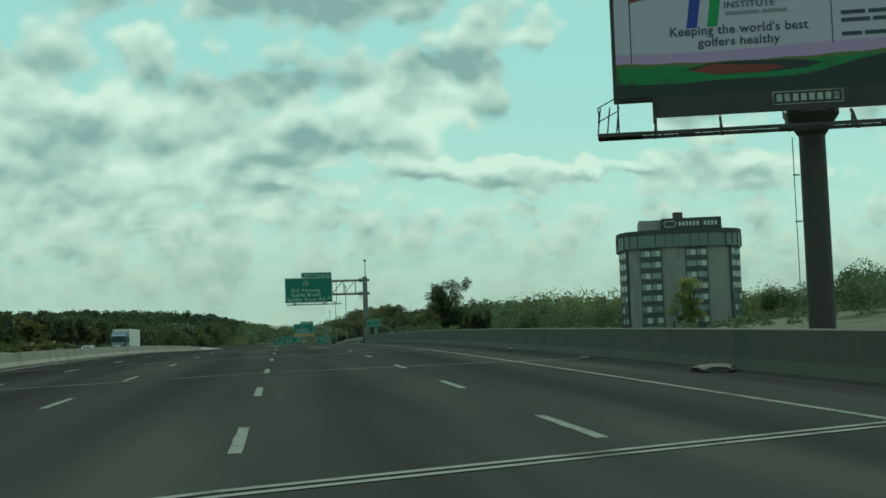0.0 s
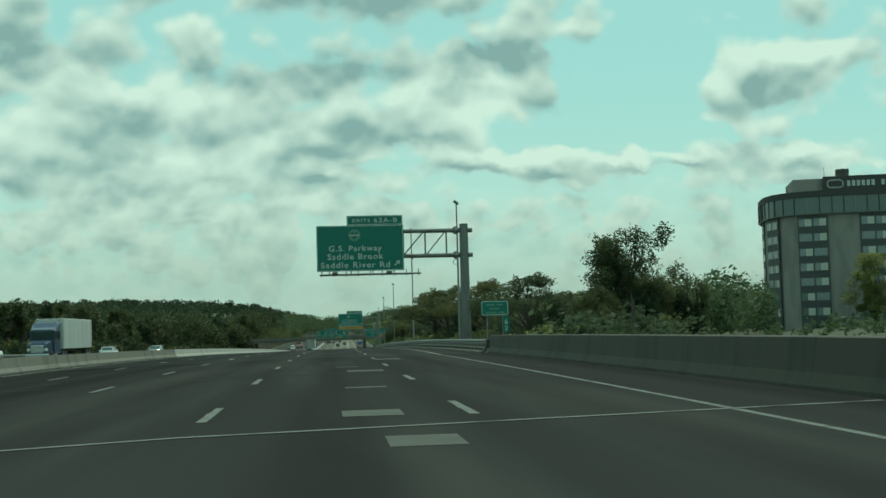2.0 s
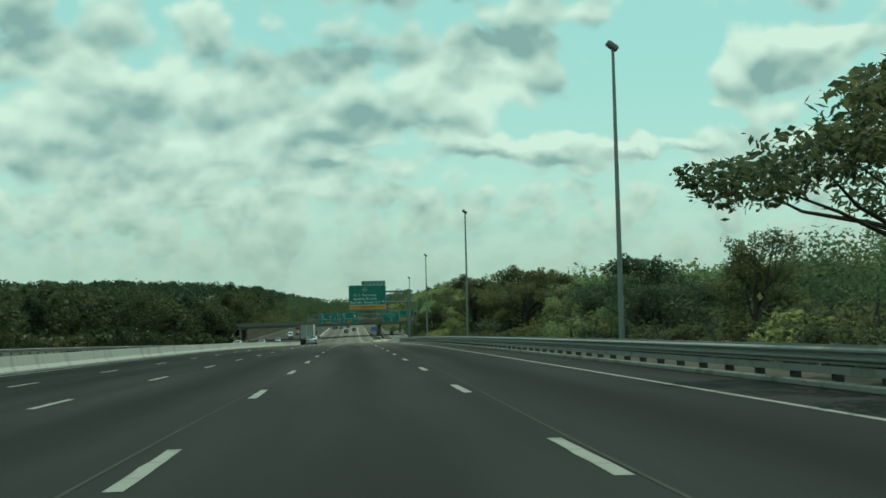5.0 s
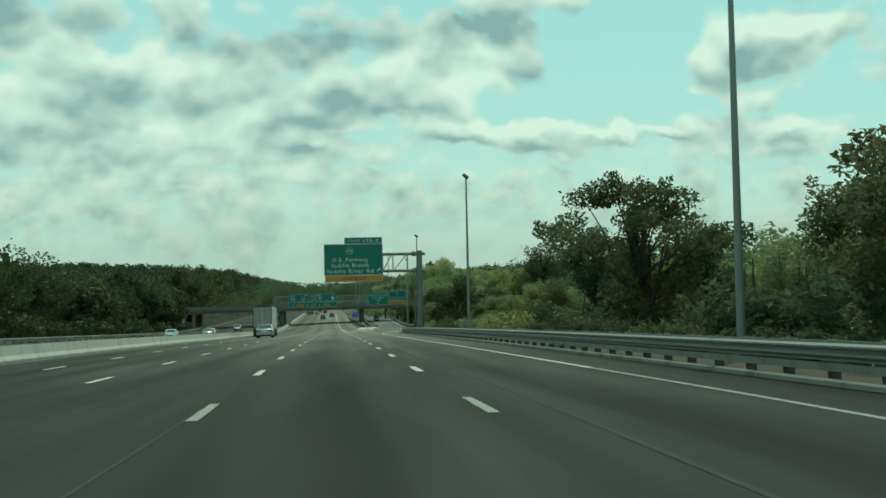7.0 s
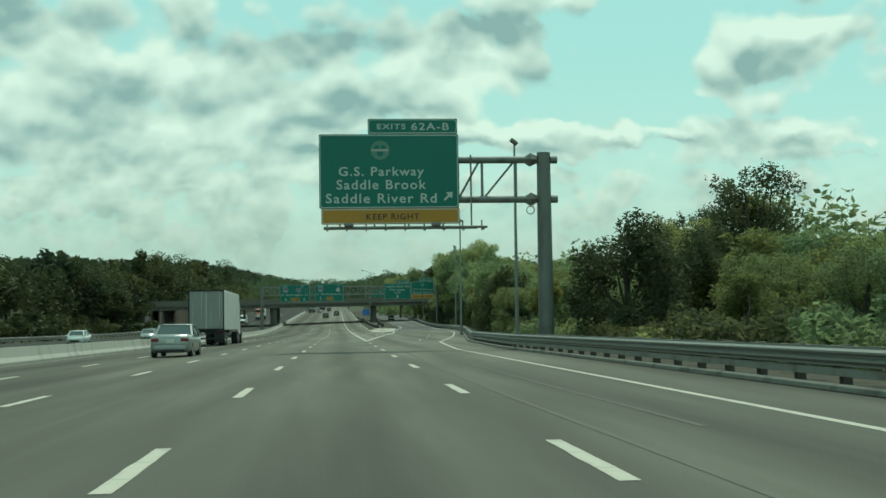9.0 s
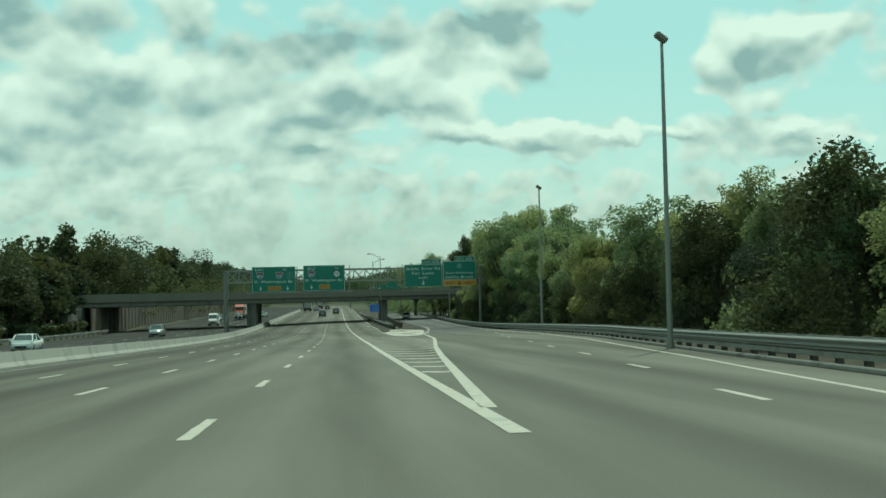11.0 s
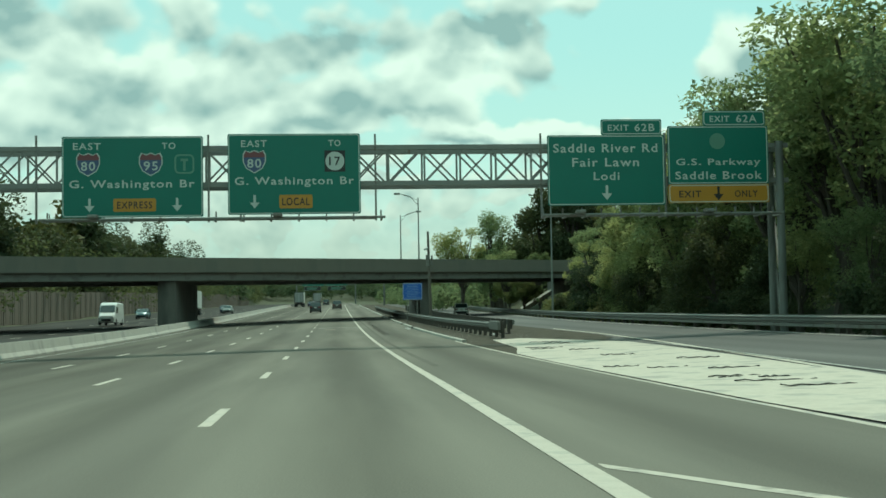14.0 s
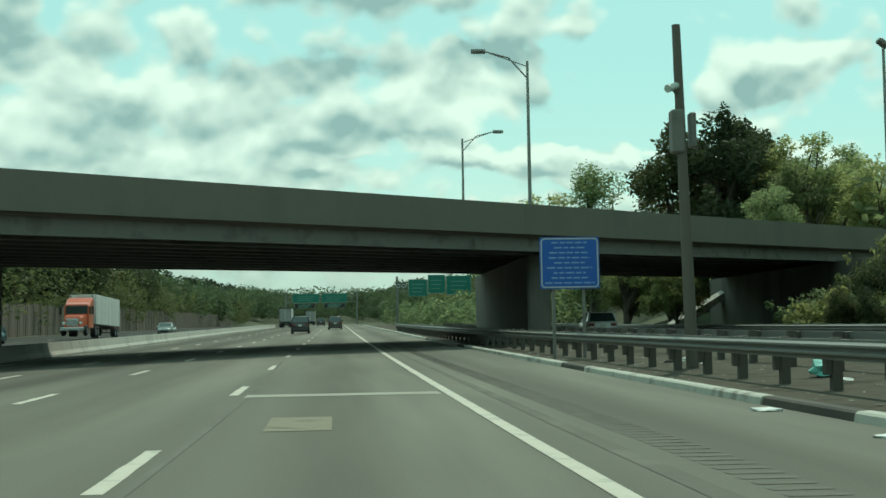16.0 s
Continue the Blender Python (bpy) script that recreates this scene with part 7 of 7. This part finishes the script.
def limb(bm, a, b, r0, r1, rng, bends=3):
    a, b = Vector(a), Vector(b)
    prev = a
    for i in range(1, bends + 1):
        k = i / bends
        p = a.lerp(b, k) + Vector((rng.uniform(-1, 1), rng.uniform(-1, 1), rng.uniform(-0.5, 0.8))) * (b - a).length * 0.06 * (1 if i < bends else 0)
        tube(bm, prev, p, r0 + (r1 - r0) * (i - 1) / bends, r0 + (r1 - r0) * k, 6, False)
        prev = p


def tree(seed, H, Wd, style, material, count, size, label, name="tree"):
    """A tree with tapered trunk, limbs and a crown of separate leaf clumps. The origin lies at its foot."""
    rng = random.Random(seed)
    g = thing(name, Matrix(), label, "tree" if name != "bush" else "bush", "roadside trees" if name != "bush" else "roadside bushes")
    blobs = []
    if style == "round":
        # a few heavy limbs, each with its own heap of clumps, so that the outline is broken
        for k in range(6):
            a0 = k * 1.05 + rng.uniform(-0.4, 0.4)
            reach = Wd / 2 * rng.uniform(0.35, 0.85)
            zc = H * rng.uniform(0.48, 0.84)
            for i in range(5):
                a, q = a0 + rng.uniform(-0.45, 0.45), reach * rng.uniform(0.55, 1.1)
                r = Wd * rng.uniform(0.09, 0.16)
                blobs.append((math.cos(a) * q, math.sin(a) * q, min(zc + H * rng.uniform(-0.16, 0.14), H * 0.95), r, r, r * 0.75))
        for i in range(5):
            r = Wd * rng.uniform(0.10, 0.16)
            blobs.append((rng.uniform(-0.14, 0.14) * Wd, rng.uniform(-0.14, 0.14) * Wd, H * rng.uniform(0.4, 0.93), r, r, r * 0.8))
    elif style == "tall":
        for i in range(30):
            a, k = rng.uniform(0, 6.283), rng.random()
            z = H * (0.18 + 0.78 * k)
            w = Wd / 2 * (1 - k) ** 0.5 * min(1.0, 0.4 + 3 * k)
            r = Wd * rng.uniform(0.10, 0.17)
            blobs.append((math.cos(a) * w * rng.uniform(0.3, 1), math.sin(a) * w * rng.uniform(0.3, 1), z, r, r, r * 1.2))
    elif style == "spread":
        for i in range(24):
            a = rng.uniform(0, 6.283)
            q = rng.random() ** 0.5
            z = H * (0.92 - 0.30 * q * q + rng.uniform(-0.10, 0.05))
            r = Wd * rng.uniform(0.07, 0.13)
            blobs.append((math.cos(a) * q * Wd / 2, math.sin(a) * q * Wd / 2, z, r * 1.2, r * 1.2, r * 0.55))
    elif style == "feather":
        # several upright stems, each hung with small loose clumps
        for k in range(7):
            a0 = k * 0.9 + rng.uniform(-0.3, 0.3)
            q, top = Wd / 2 * rng.uniform(0.1, 0.8), H * rng.uniform(0.72, 0.97)
            for i in range(9):
                z = H * 0.22 + (top - H * 0.22) * (i + rng.random()) / 9
                r = Wd * rng.uniform(0.05, 0.105)
                d = q * (0.55 + 0.5 * z / H) + rng.uniform(-0.5, 0.5) * r
                blobs.append((math.cos(a0) * d + rng.uniform(-1, 1) * r * 1.3, math.sin(a0) * d + rng.uniform(-1, 1) * r * 1.3, z, r, r, r * 1.15))
    elif style == "dense":
        for i in range(34):
            a, k = rng.uniform(0, 6.283), rng.random()
            z = H * (0.06 + 0.88 * k)
            w = Wd / 2 * (1 - k ** 2.2) ** 0.6
            r = Wd * rng.uniform(0.12, 0.18)
            blobs.append((math.cos(a) * w * rng.uniform(0.5, 0.95), math.sin(a) * w * rng.uniform(0.5, 0.95), z, r, r, r))
    else:   # bush: thicket to the ground with loose shoots
        for i in range(20):
            a, q = rng.uniform(0, 6.283), rng.random() ** 0.5
            z = H * rng.uniform(0.12, 0.85) * (1 - 0.4 * q)
            r = Wd * rng.uniform(0.10, 0.18)
            blobs.append((math.cos(a) * q * Wd / 2, math.sin(a) * q * Wd / 2, z, r, r, r * 0.8))
    # loose sprays that break the outline
    for i in range(14):
        b = rng.choice(blobs)
        blobs.append((b[0] * 1.15 + rng.uniform(-1, 1) * b[3], b[1] * 1.15 + rng.uniform(-1, 1) * b[3], b[2] + rng.uniform(0.1, 1.1) * b[5], b[3] * 0.35, b[4] * 0.35, b[5] * 0.6))
    bm = B()
    fork = H * (0.30 if style != "spread" else 0.42)
    r0 = 0.028 * H + 0.03
    lean = (rng.uniform(-0.3, 0.3), rng.uniform(-0.3, 0.3))
    limb(bm, (0, 0, -0.4), (lean[0], lean[1], fork), r0, r0 * 0.7, rng)
    limb(bm, (lean[0], lean[1], fork), (lean[0] * 2, lean[1] * 2, H * 0.86), r0 * 0.7, r0 * 0.12, rng)
    for b in blobs[:16]:
        z = rng.uniform(0.5, 1.0)
        st = (lean[0] * z, lean[1] * z, min(fork * (0.7 + 0.5 * rng.random()), b[2] - 0.2))
        limb(bm, st, b[:3], r0 * 0.36, r0 * 0.07, rng)
    part("trunk", bm, BARK, g)
    me = leaf_cloud("crown", rng, blobs, count, size, material, 0.35 if style == "spread" else 0.1, 0.35)
    o = new("crown", me)
    o.parent = g
    return g


NEAR = {
    "round": tree(1, 8.5, 7.0, "round", LEAF_A, 10000, 0.185, "broad green roadside tree with an uneven crown"),
    "dark": tree(2, 8.0, 6.0, "round", LEAF_B, 10000, 0.185, "dark green roadside tree with a ragged crown"),
    "spread": tree(3, 6.6, 8.0, "spread", LEAF_B, 10000, 0.195, "dark spreading tree with drooping leaf sprays on thin limbs"),
    "tall": tree(4, 12.0, 5.5, "tall", LEAF_A, 10500, 0.23, "tall narrow green tree with loose branch tips"),
    "feather": tree(10, 8.0, 5.6, "feather", LEAF_B, 8500, 0.18, "upright dark tree with several stems and loose feathery clumps"),
    "dense": tree(5, 6.8, 6.2, "dense", LEAF_H, 13500, 0.225, "dense dark tree leafy down to the ground"),
    "yellow": tree(6, 5.0, 5.4, "round", LEAF_C, 10000, 0.185, "light yellowish green small tree"),
    "bush": tree(7, 2.6, 4.0, "bush", LEAF_A, 3000, 0.22, "green leafy roadside thicket", "bush"),
    "ybush": tree(8, 2.2, 3.6, "bush", LEAF_C, 2800, 0.22, "yellowish green roadside bush", "bush"),
    "dbush": tree(9, 3.0, 4.4, "bush", LEAF_B, 3000, 0.22, "dark green leafy roadside thicket", "bush"),
}
MID = {
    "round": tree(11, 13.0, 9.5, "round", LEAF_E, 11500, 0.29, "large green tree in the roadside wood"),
    "dark": tree(12, 14.0, 9.0, "round", LEAF_A, 11500, 0.29, "large mid-green tree in the roadside wood"),
    "shade": tree(15, 14.0, 9.4, "dense", LEAF_H, 15000, 0.42, "large dense dark green tree behind the overpass"),
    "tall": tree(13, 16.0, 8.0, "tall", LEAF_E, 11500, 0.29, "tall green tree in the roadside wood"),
    "yellow": tree(14, 11.0, 8.0, "round", LEAF_C, 8500, 0.33, "yellowish green tree in the roadside wood"),
}
LOW = {
    "round": tree(21, 13.0, 10.5, "round", LEAF_D, 1900, 0.98, "green tree in the wood beyond the opposite lanes"),
    "dark": tree(22, 14.0, 9.5, "round", LEAF_D, 1900, 0.98, "dark green tree in the wood beyond the opposite lanes"),
    "yellow": tree(24, 11.0, 9.0, "round", LEAF_F, 1700, 0.95, "yellowish green tree beyond the opposite lanes"),
    "bush": tree(27, 3.0, 6.0, "bush", LEAF_D, 1100, 0.6, "green thicket beyond the opposite lanes", "bush"),
    "ybush": tree(28, 3.0, 5.0, "bush", LEAF_F, 1000, 0.6, "yellowish brown thicket beyond the opposite lanes", "bush"),
}
_first = set()


def plant(bank, kind, s, off, height, rng, turn=None, stretch=1.0):
    src = bank[kind]
    key = (id(bank), kind)
    full = {"bush": 3.0, "ybush": 3.0, "round": 13.0, "dark": 14.0, "yellow": 11.0} if bank is LOW else {"round": 8.5, "dark": 8.0, "spread": 6.6, "tall": 12.0, "dense": 6.8, "yellow": 5.0, "feather": 8.0, "bush": 2.6, "ybush": 2.2, "dbush": 3.0} if bank is NEAR else {"round": 13.0, "dark": 14.0, "shade": 14.0, "tall": 16.0, "yellow": 11.0}
    base = ground_h(s, off)
    k = (height - base) / full[kind]
    wide = k * stretch * rng.uniform(0.9, 1.15)
    m = Matrix.Translation(R(s, off, base)) @ pose(0, 0, 0, 0, 0, rng.uniform(0, 360) if turn is None else turn)
    sc = Matrix.Diagonal((wide, wide, k, 1))
    if key not in _first:
        _first.add(key)
        src.matrix_basis = m @ sc
        return src
    keep = src.scale.copy()
    src.scale = (1, 1, 1)
    o = copy_thing(src, m @ sc)
    src.scale = keep
    o.matrix_basis = m @ sc
    return o


rng = random.Random(77)
# single trees that stand out; the height is that of the top over the road
for kind, s, off, top in (
        ("feather", 174.4, 18.8, 8.3), ("dark", 174.8, 18.9, 7.7), ("feather", 175.0, 21.6, 5.4), ("feather", 176.0, 24.2, 5.0), ("spread", 170.0, 11.9, 4.4), ("dense", 171, 16.5, 3.6), ("dense", 173, 19.8, 3.8), ("dense", 176, 23.0, 3.2), ("dense", 168, 13.2, 2.7), ("dense", 166, 15.0, 3.0),
        ("dark", 184, 16.6, 3.9), ("spread", 192, 15.0, 3.7), ("dark", 198, 14.5, 4.0), ("spread", 205, 13.2, 5.7), ("dark", 212, 14.0, 4.4), ("dense", 214.5, 12.6, 4.6),
        ("spread", 223, 11.6, 6.0), ("spread", 229, 10.8, 5.7), ("dark", 218, 14.6, 4.6), ("dark", 231, 13.4, 4.4), ("round", 238, 14.5, 4.2), ("dark", 247, 12.8, 4.0), ("spread", 262, 12.6, 4.0), ("round", 272, 14.6, 4.4),
        ("dark", 283, 15.0, 4.0), ("round", 294, 14.2, 3.4), ("spread", 306, 13.4, 5.8), ("spread", 309, 15.4, 5.6), ("dark", 312, 14.2, 5.2), ("dark", 318, 15.4, 5.2), ("feather", 331.5, 12.1, 6.6), ("dense", 334, 14.6, 3.4), ("feather", 336, 15.4, 4.8), ("dense", 343, 15.0, 3.8), ("dense", 349, 16.0, 3.8), ("round", 325, 15.8, 3.9),
        ("dark", 357, 15.6, 6.6), ("dense", 356, 16.6, 4.6), ("yellow", 372, 14.5, 3.2), ("feather", 380, 16.8, 4.2), ("dark", 390, 18.5, 4.2),
        ("dense", 416, 13.0, 5.9), ("dense", 421, 17.2, 5.4), ("yellow", 409, 17.0, 4.4), ("yellow", 412, 21.0, 4.2), ("yellow", 402, 14.0, 2.6), ("dark", 437, 25.6, 10.9), ("tall", 439, 27.0, 9.6), ("dark", 448, 25.5, 9.2), ("round", 440, 22.6, 8.2), ("round", 455, 33.0, 8.2), ("dark", 436, 31.0, 5.4)):
    plant(NEAR, kind, s, off, top, rng)
s = 360.0
while s < 442:
    plant(NEAR, rng.choice(("dark", "round", "yellow", "round")), s + rng.uniform(-2, 2), rail_off(s) + rng.uniform(8, 11), rng.uniform(3.0, 4.2), rng)
    plant(MID, rng.choice(("round", "dark", "round")), s + rng.uniform(-2, 2), rail_off(s) + rng.uniform(15, 20), rng.uniform(4.3, 5.6), rng)
    s += 7.5
plant(NEAR, "spread", 332, 11.7, 6.4, rng, stretch=0.85)
# thicket behind the guardrail
s = 152.0
while s < 470:
    off = rail_off(s) + rng.uniform(3.0, 5.5)
    if s < 350:
        plant(NEAR, "dbush", s + rng.uniform(-2, 2), off + rng.uniform(2.0, 4.5), rng.uniform(2.3, 3.4), rng)
    kind = rng.choice(("dbush", "dbush", "dbush", "bush", "dbush") if s < 350 else ("bush", "dbush", "bush", "dbush"))
    plant(NEAR, kind, s + rng.uniform(-2, 2), off, rng.uniform(1.1, 2.2), rng)
    s += 4.4


def wood_top(s):
    return float(np.interp(s, [460, 500, 530, 555, 575, 590, 616, 640, 664], [6.2, 8.0, 8.3, 10.0, 12.0, 15.0, 16.4, 14.5, 9.5]))


# woods on the exit side, rising towards the overpass
s = 464.0
while s < 672:
    for k in range(2):
        off = rail_off(s) + rng.uniform(4.2, 6.5) + k * 5.5
        plant(MID, rng.choice(("round", "round", "dark", "tall", "yellow", "round")), s + rng.uniform(-2.5, 2.5), off, wood_top(s) * rng.uniform(0.72, 1.0) + k * 0.6, rng)
    plant(NEAR, rng.choice(("bush", "dbush", "ybush", "dbush")), s + rng.uniform(-2, 2), rail_off(s) + rng.uniform(3.6, 4.6), rng.uniform(1.6, 3.2), rng, stretch=0.8)
    plant(NEAR, rng.choice(("dense", "round", "dense")), s + rng.uniform(-2, 2), rail_off(s) + rng.uniform(3.6, 5.0), rng.uniform(4.0, 6.0), rng)
    s += 6.8
plant(NEAR, "tall", 305, 92.0, 14.5, rng, stretch=1.5)
plant(NEAR, "tall", 303, 91.0, 9.0, rng, stretch=1.9)
plant(MID, "tall", 611, 25.5, 16.3, rng)
plant(MID, "tall", 628, 30.5, 19.3, rng)
plant(MID, "tall", 650, 25.6, 17.0, rng)
plant(MID, "tall", 634, 25.0, 14.5, rng)
plant(MID, "round", 668, 34.0, 11.0, rng)
plant(MID, "round", 676, 38.0, 13.5, rng)
plant(MID, "dark", 660, 40.0, 15.5, rng)
plant(MID, "round", 688, 44.0, 14.5, rng)
for k in range(30):
    f = k / 29
    plant(NEAR, rng.choice(("bush", "dense", "dbush", "bush", "yellow")), 686 + 6 * f + rng.uniform(-2.5, 2.0), 24.2 + 8.5 * f + rng.uniform(-0.7, 0.7), 1.2 + 5.6 * f + rng.uniform(-0.2, 0.7), rng, stretch=1.0 if f < 0.5 else 0.6)
# beyond the overpass
for kind, s, off, top in (("round", 742, 19.5, 13.0), ("tall", 738, 23.5, 16.0), ("shade", 740, 31.4, 18.6), ("shade", 738, 35.6, 19.8), ("shade", 743, 40.2, 18.9), ("dark", 734, 41.5, 15.0), ("round", 738, 43.0, 18.0), ("round", 742, 47.5, 17.5), ("tall", 746, 51.0, 18.0), ("round", 752, 56.0, 18.0), ("round", 730, 24.5, 9.0), ("yellow", 728, 29.0, 9.5), ("round", 726, 36.0, 12.0), ("round", 728, 46.0, 14.0),
                            ("round", 656, 26.0, 9.0), ("yellow", 663, 27.0, 8.0), ("round", 671, 29.5, 9.5), ("round", 679, 32.5, 10.0)):
    plant(MID, kind, s, off, top, rng)
edge_spots = []
s = 760.0
while s < 900:
    plant(MID, rng.choice(("round", "yellow", "dark")), s, rail_off(s) + rng.uniform(5, 9), rng.uniform(6.5, 10.5), rng)
    _o = rail_off(s) + rng.uniform(14, 24)
    edge_spots.append((R(s + 4, _o, ground_h(s + 4, _o) - 0.5), rng.uniform(11, 15)))
    s += 9.0
for s, off in ((717, 25.0), (724, 26.5), (733, 25.5)):
    plant(NEAR, "yellow", s, off, 4.4, rng)
# woods on the far side of the opposite lanes
s = 60.0
while s < 900:
    for k in range(1):
        off = -(44 + rng.uniform(0, 5) + 8 * k)
        top = float(np.interp(s, [60, 240, 350, 450, 570, 680, 860], [4.0, 8.0, 9.5, 11.5, 13.5, 17.5, 19.0])) * rng.uniform(0.75, 1.08) + 1.0 * k
        if s > 330 and int(s / 8.5) % 2:
            edge_spots.append((R(s, off, ground_h(s, off) - 0.5), top))
        else:
            plant(LOW, rng.choice(("round", "dark", "dark", "round", "yellow")), s + rng.uniform(-4, 4), off, top, rng)
    plant(LOW, rng.choice(("bush", "ybush")), s + 3, -(40.5 + rng.uniform(0, 2)), rng.uniform(2.2, 4.5), rng) if s < 630 else None
    s += 8.5


for k in range(14):
    plant(LOW, rng.choice(("round", "dark", "round")), 585 + 5.2 * k, -(40.5 + rng.uniform(0, 3.5)), rng.uniform(7.5, 10.5), rng)


def far_woods(name, spots, label, count=70, size=1.5, leaf=None):
    """Woods in the distance: crowns of leaf clumps too many to count, one object."""
    gen = random.Random(5)
    blobs = []
    for p, h in spots:
        # kept low along the camera's sight lines to the hotel
        if min(0.24 * p.y, 0.35 * (p.y - 94)) < p.x < 0.5 * (p.y - 40) and p.y < 352:
            h *= 0.3
        if p.x < -30 and p.y < 480:
            h *= 0.62 + 0.38 * smooth(p.y, 280, 480)          # left-hand woods kept low to fit the skyline seen from the camera
        w = h * gen.uniform(0.35, 0.5)
        for i in range(5):
            a = gen.uniform(0, 6.283)
            blobs.append((p.x + math.cos(a) * w * 0.5, p.y + math.sin(a) * w * 0.5, p.z + h * gen.uniform(0.3, 0.85), w * 0.55, w * 0.55, h * 0.22))
    me = leaf_cloud(name, gen, blobs, len(spots) * count, size, leaf or LEAF_D, 0.0, 0.5)
    return tagged(new(name, me), label, "woods", kind="stuff")


def spots(n, s0, s1, o0, o1, h0, h1, seed):
    g = random.Random(seed)
    out = []
    for i in range(n):
        s, o = g.uniform(s0, s1), g.uniform(o0, o1)
        out.append((R(s, o, ground_h(s, o) - 0.5), g.uniform(h0, h1)))
    return out


_g = random.Random(44)
far_woods("thicket_exit_side", [(R(s, rail_off(s) + d, ground_h(s, rail_off(s) + d) - 0.3), _g.uniform(3.0, 5.5)) for s, d in ((_g.uniform(462, 668), _g.uniform(6.5, 15.0)) for _ in range(150))], "dark undergrowth inside the exit-side wood", 150, 0.55, LEAF_A)
far_woods("woods_beyond_bridge", spots(420, 185, 480, 34, 150, 7, 10.5, 1), "green woods beyond the roadside trees", 480, 0.6, LEAF_G)
_g = random.Random(71)
_back = []
for i in range(170):
    s = _g.uniform(372, 470)
    p = R(s, _g.uniform(78, 230), 0)
    p.z = -6.0
    _back.append((p, (19.0 + 0.055 * (p.y - 360)) * _g.uniform(0.86, 1.06)))
far_woods("woods_behind_hotel", _back, "green woods behind the hotel tower", 520, 0.9, LEAF_G)
far_woods("woods_beyond_ramp", spots(260, 480, 1000, 46, 130, 11, 16, 2), "green woods behind the exit ramp", 230, 1.3, LEAF_A)
far_woods("woods_opposite", spots(500, 100, 1150, -150, -62, 9, 15, 3) + [(R(s, -53 - 5 * math.sin(s), ground_h(s, -53)), float(np.interp(s, [60, 240, 350, 450, 570, 680, 860], [4.0, 8.0, 9.5, 11.0, 12.5, 15.5, 17.0])) * (0.85 + 0.2 * math.sin(s * 1.7))) for s in range(64, 900, 7)], "wooded slope beyond the opposite lanes", 220, 1.5)
far_woods("woods_along_wall", spots(230, 690, 1150, -62, -39, 8, 13, 9) + spots(150, 760, 1150, 24, 46, 7, 12, 10), "green woods close behind the noise wall", 420, 0.7, LEAF_G)
far_woods("thicket_along_ramp", spots(130, 745, 1000, 14, 26, 3, 6, 12), "low green thicket beside the ramp", 120, 0.7, LEAF_A)
far_woods("woods_edge", edge_spots, "green trees along the wood's edge", 2200, 0.62)
far_woods("woods_middle_distance", spots(170, 900, 1500, -64, -40.5, 11, 16, 14) + spots(150, 930, 1500, 20, 48, 9, 14, 15) + spots(260, 1250, 1700, -70, 60, 12, 20, 16), "wooded slopes down the highway", 260, 1.5, LEAF_G)
far_woods("woods_distance", spots(1000, 1050, 2350, -380, -40, 11, 17, 4) + spots(800, 1000, 2350, 34, 380, 11, 17, 6) + spots(200, 1500, 2400, -60, 60, 9, 14, 8), "distant wooded ridge on the horizon", 70, 3.2)
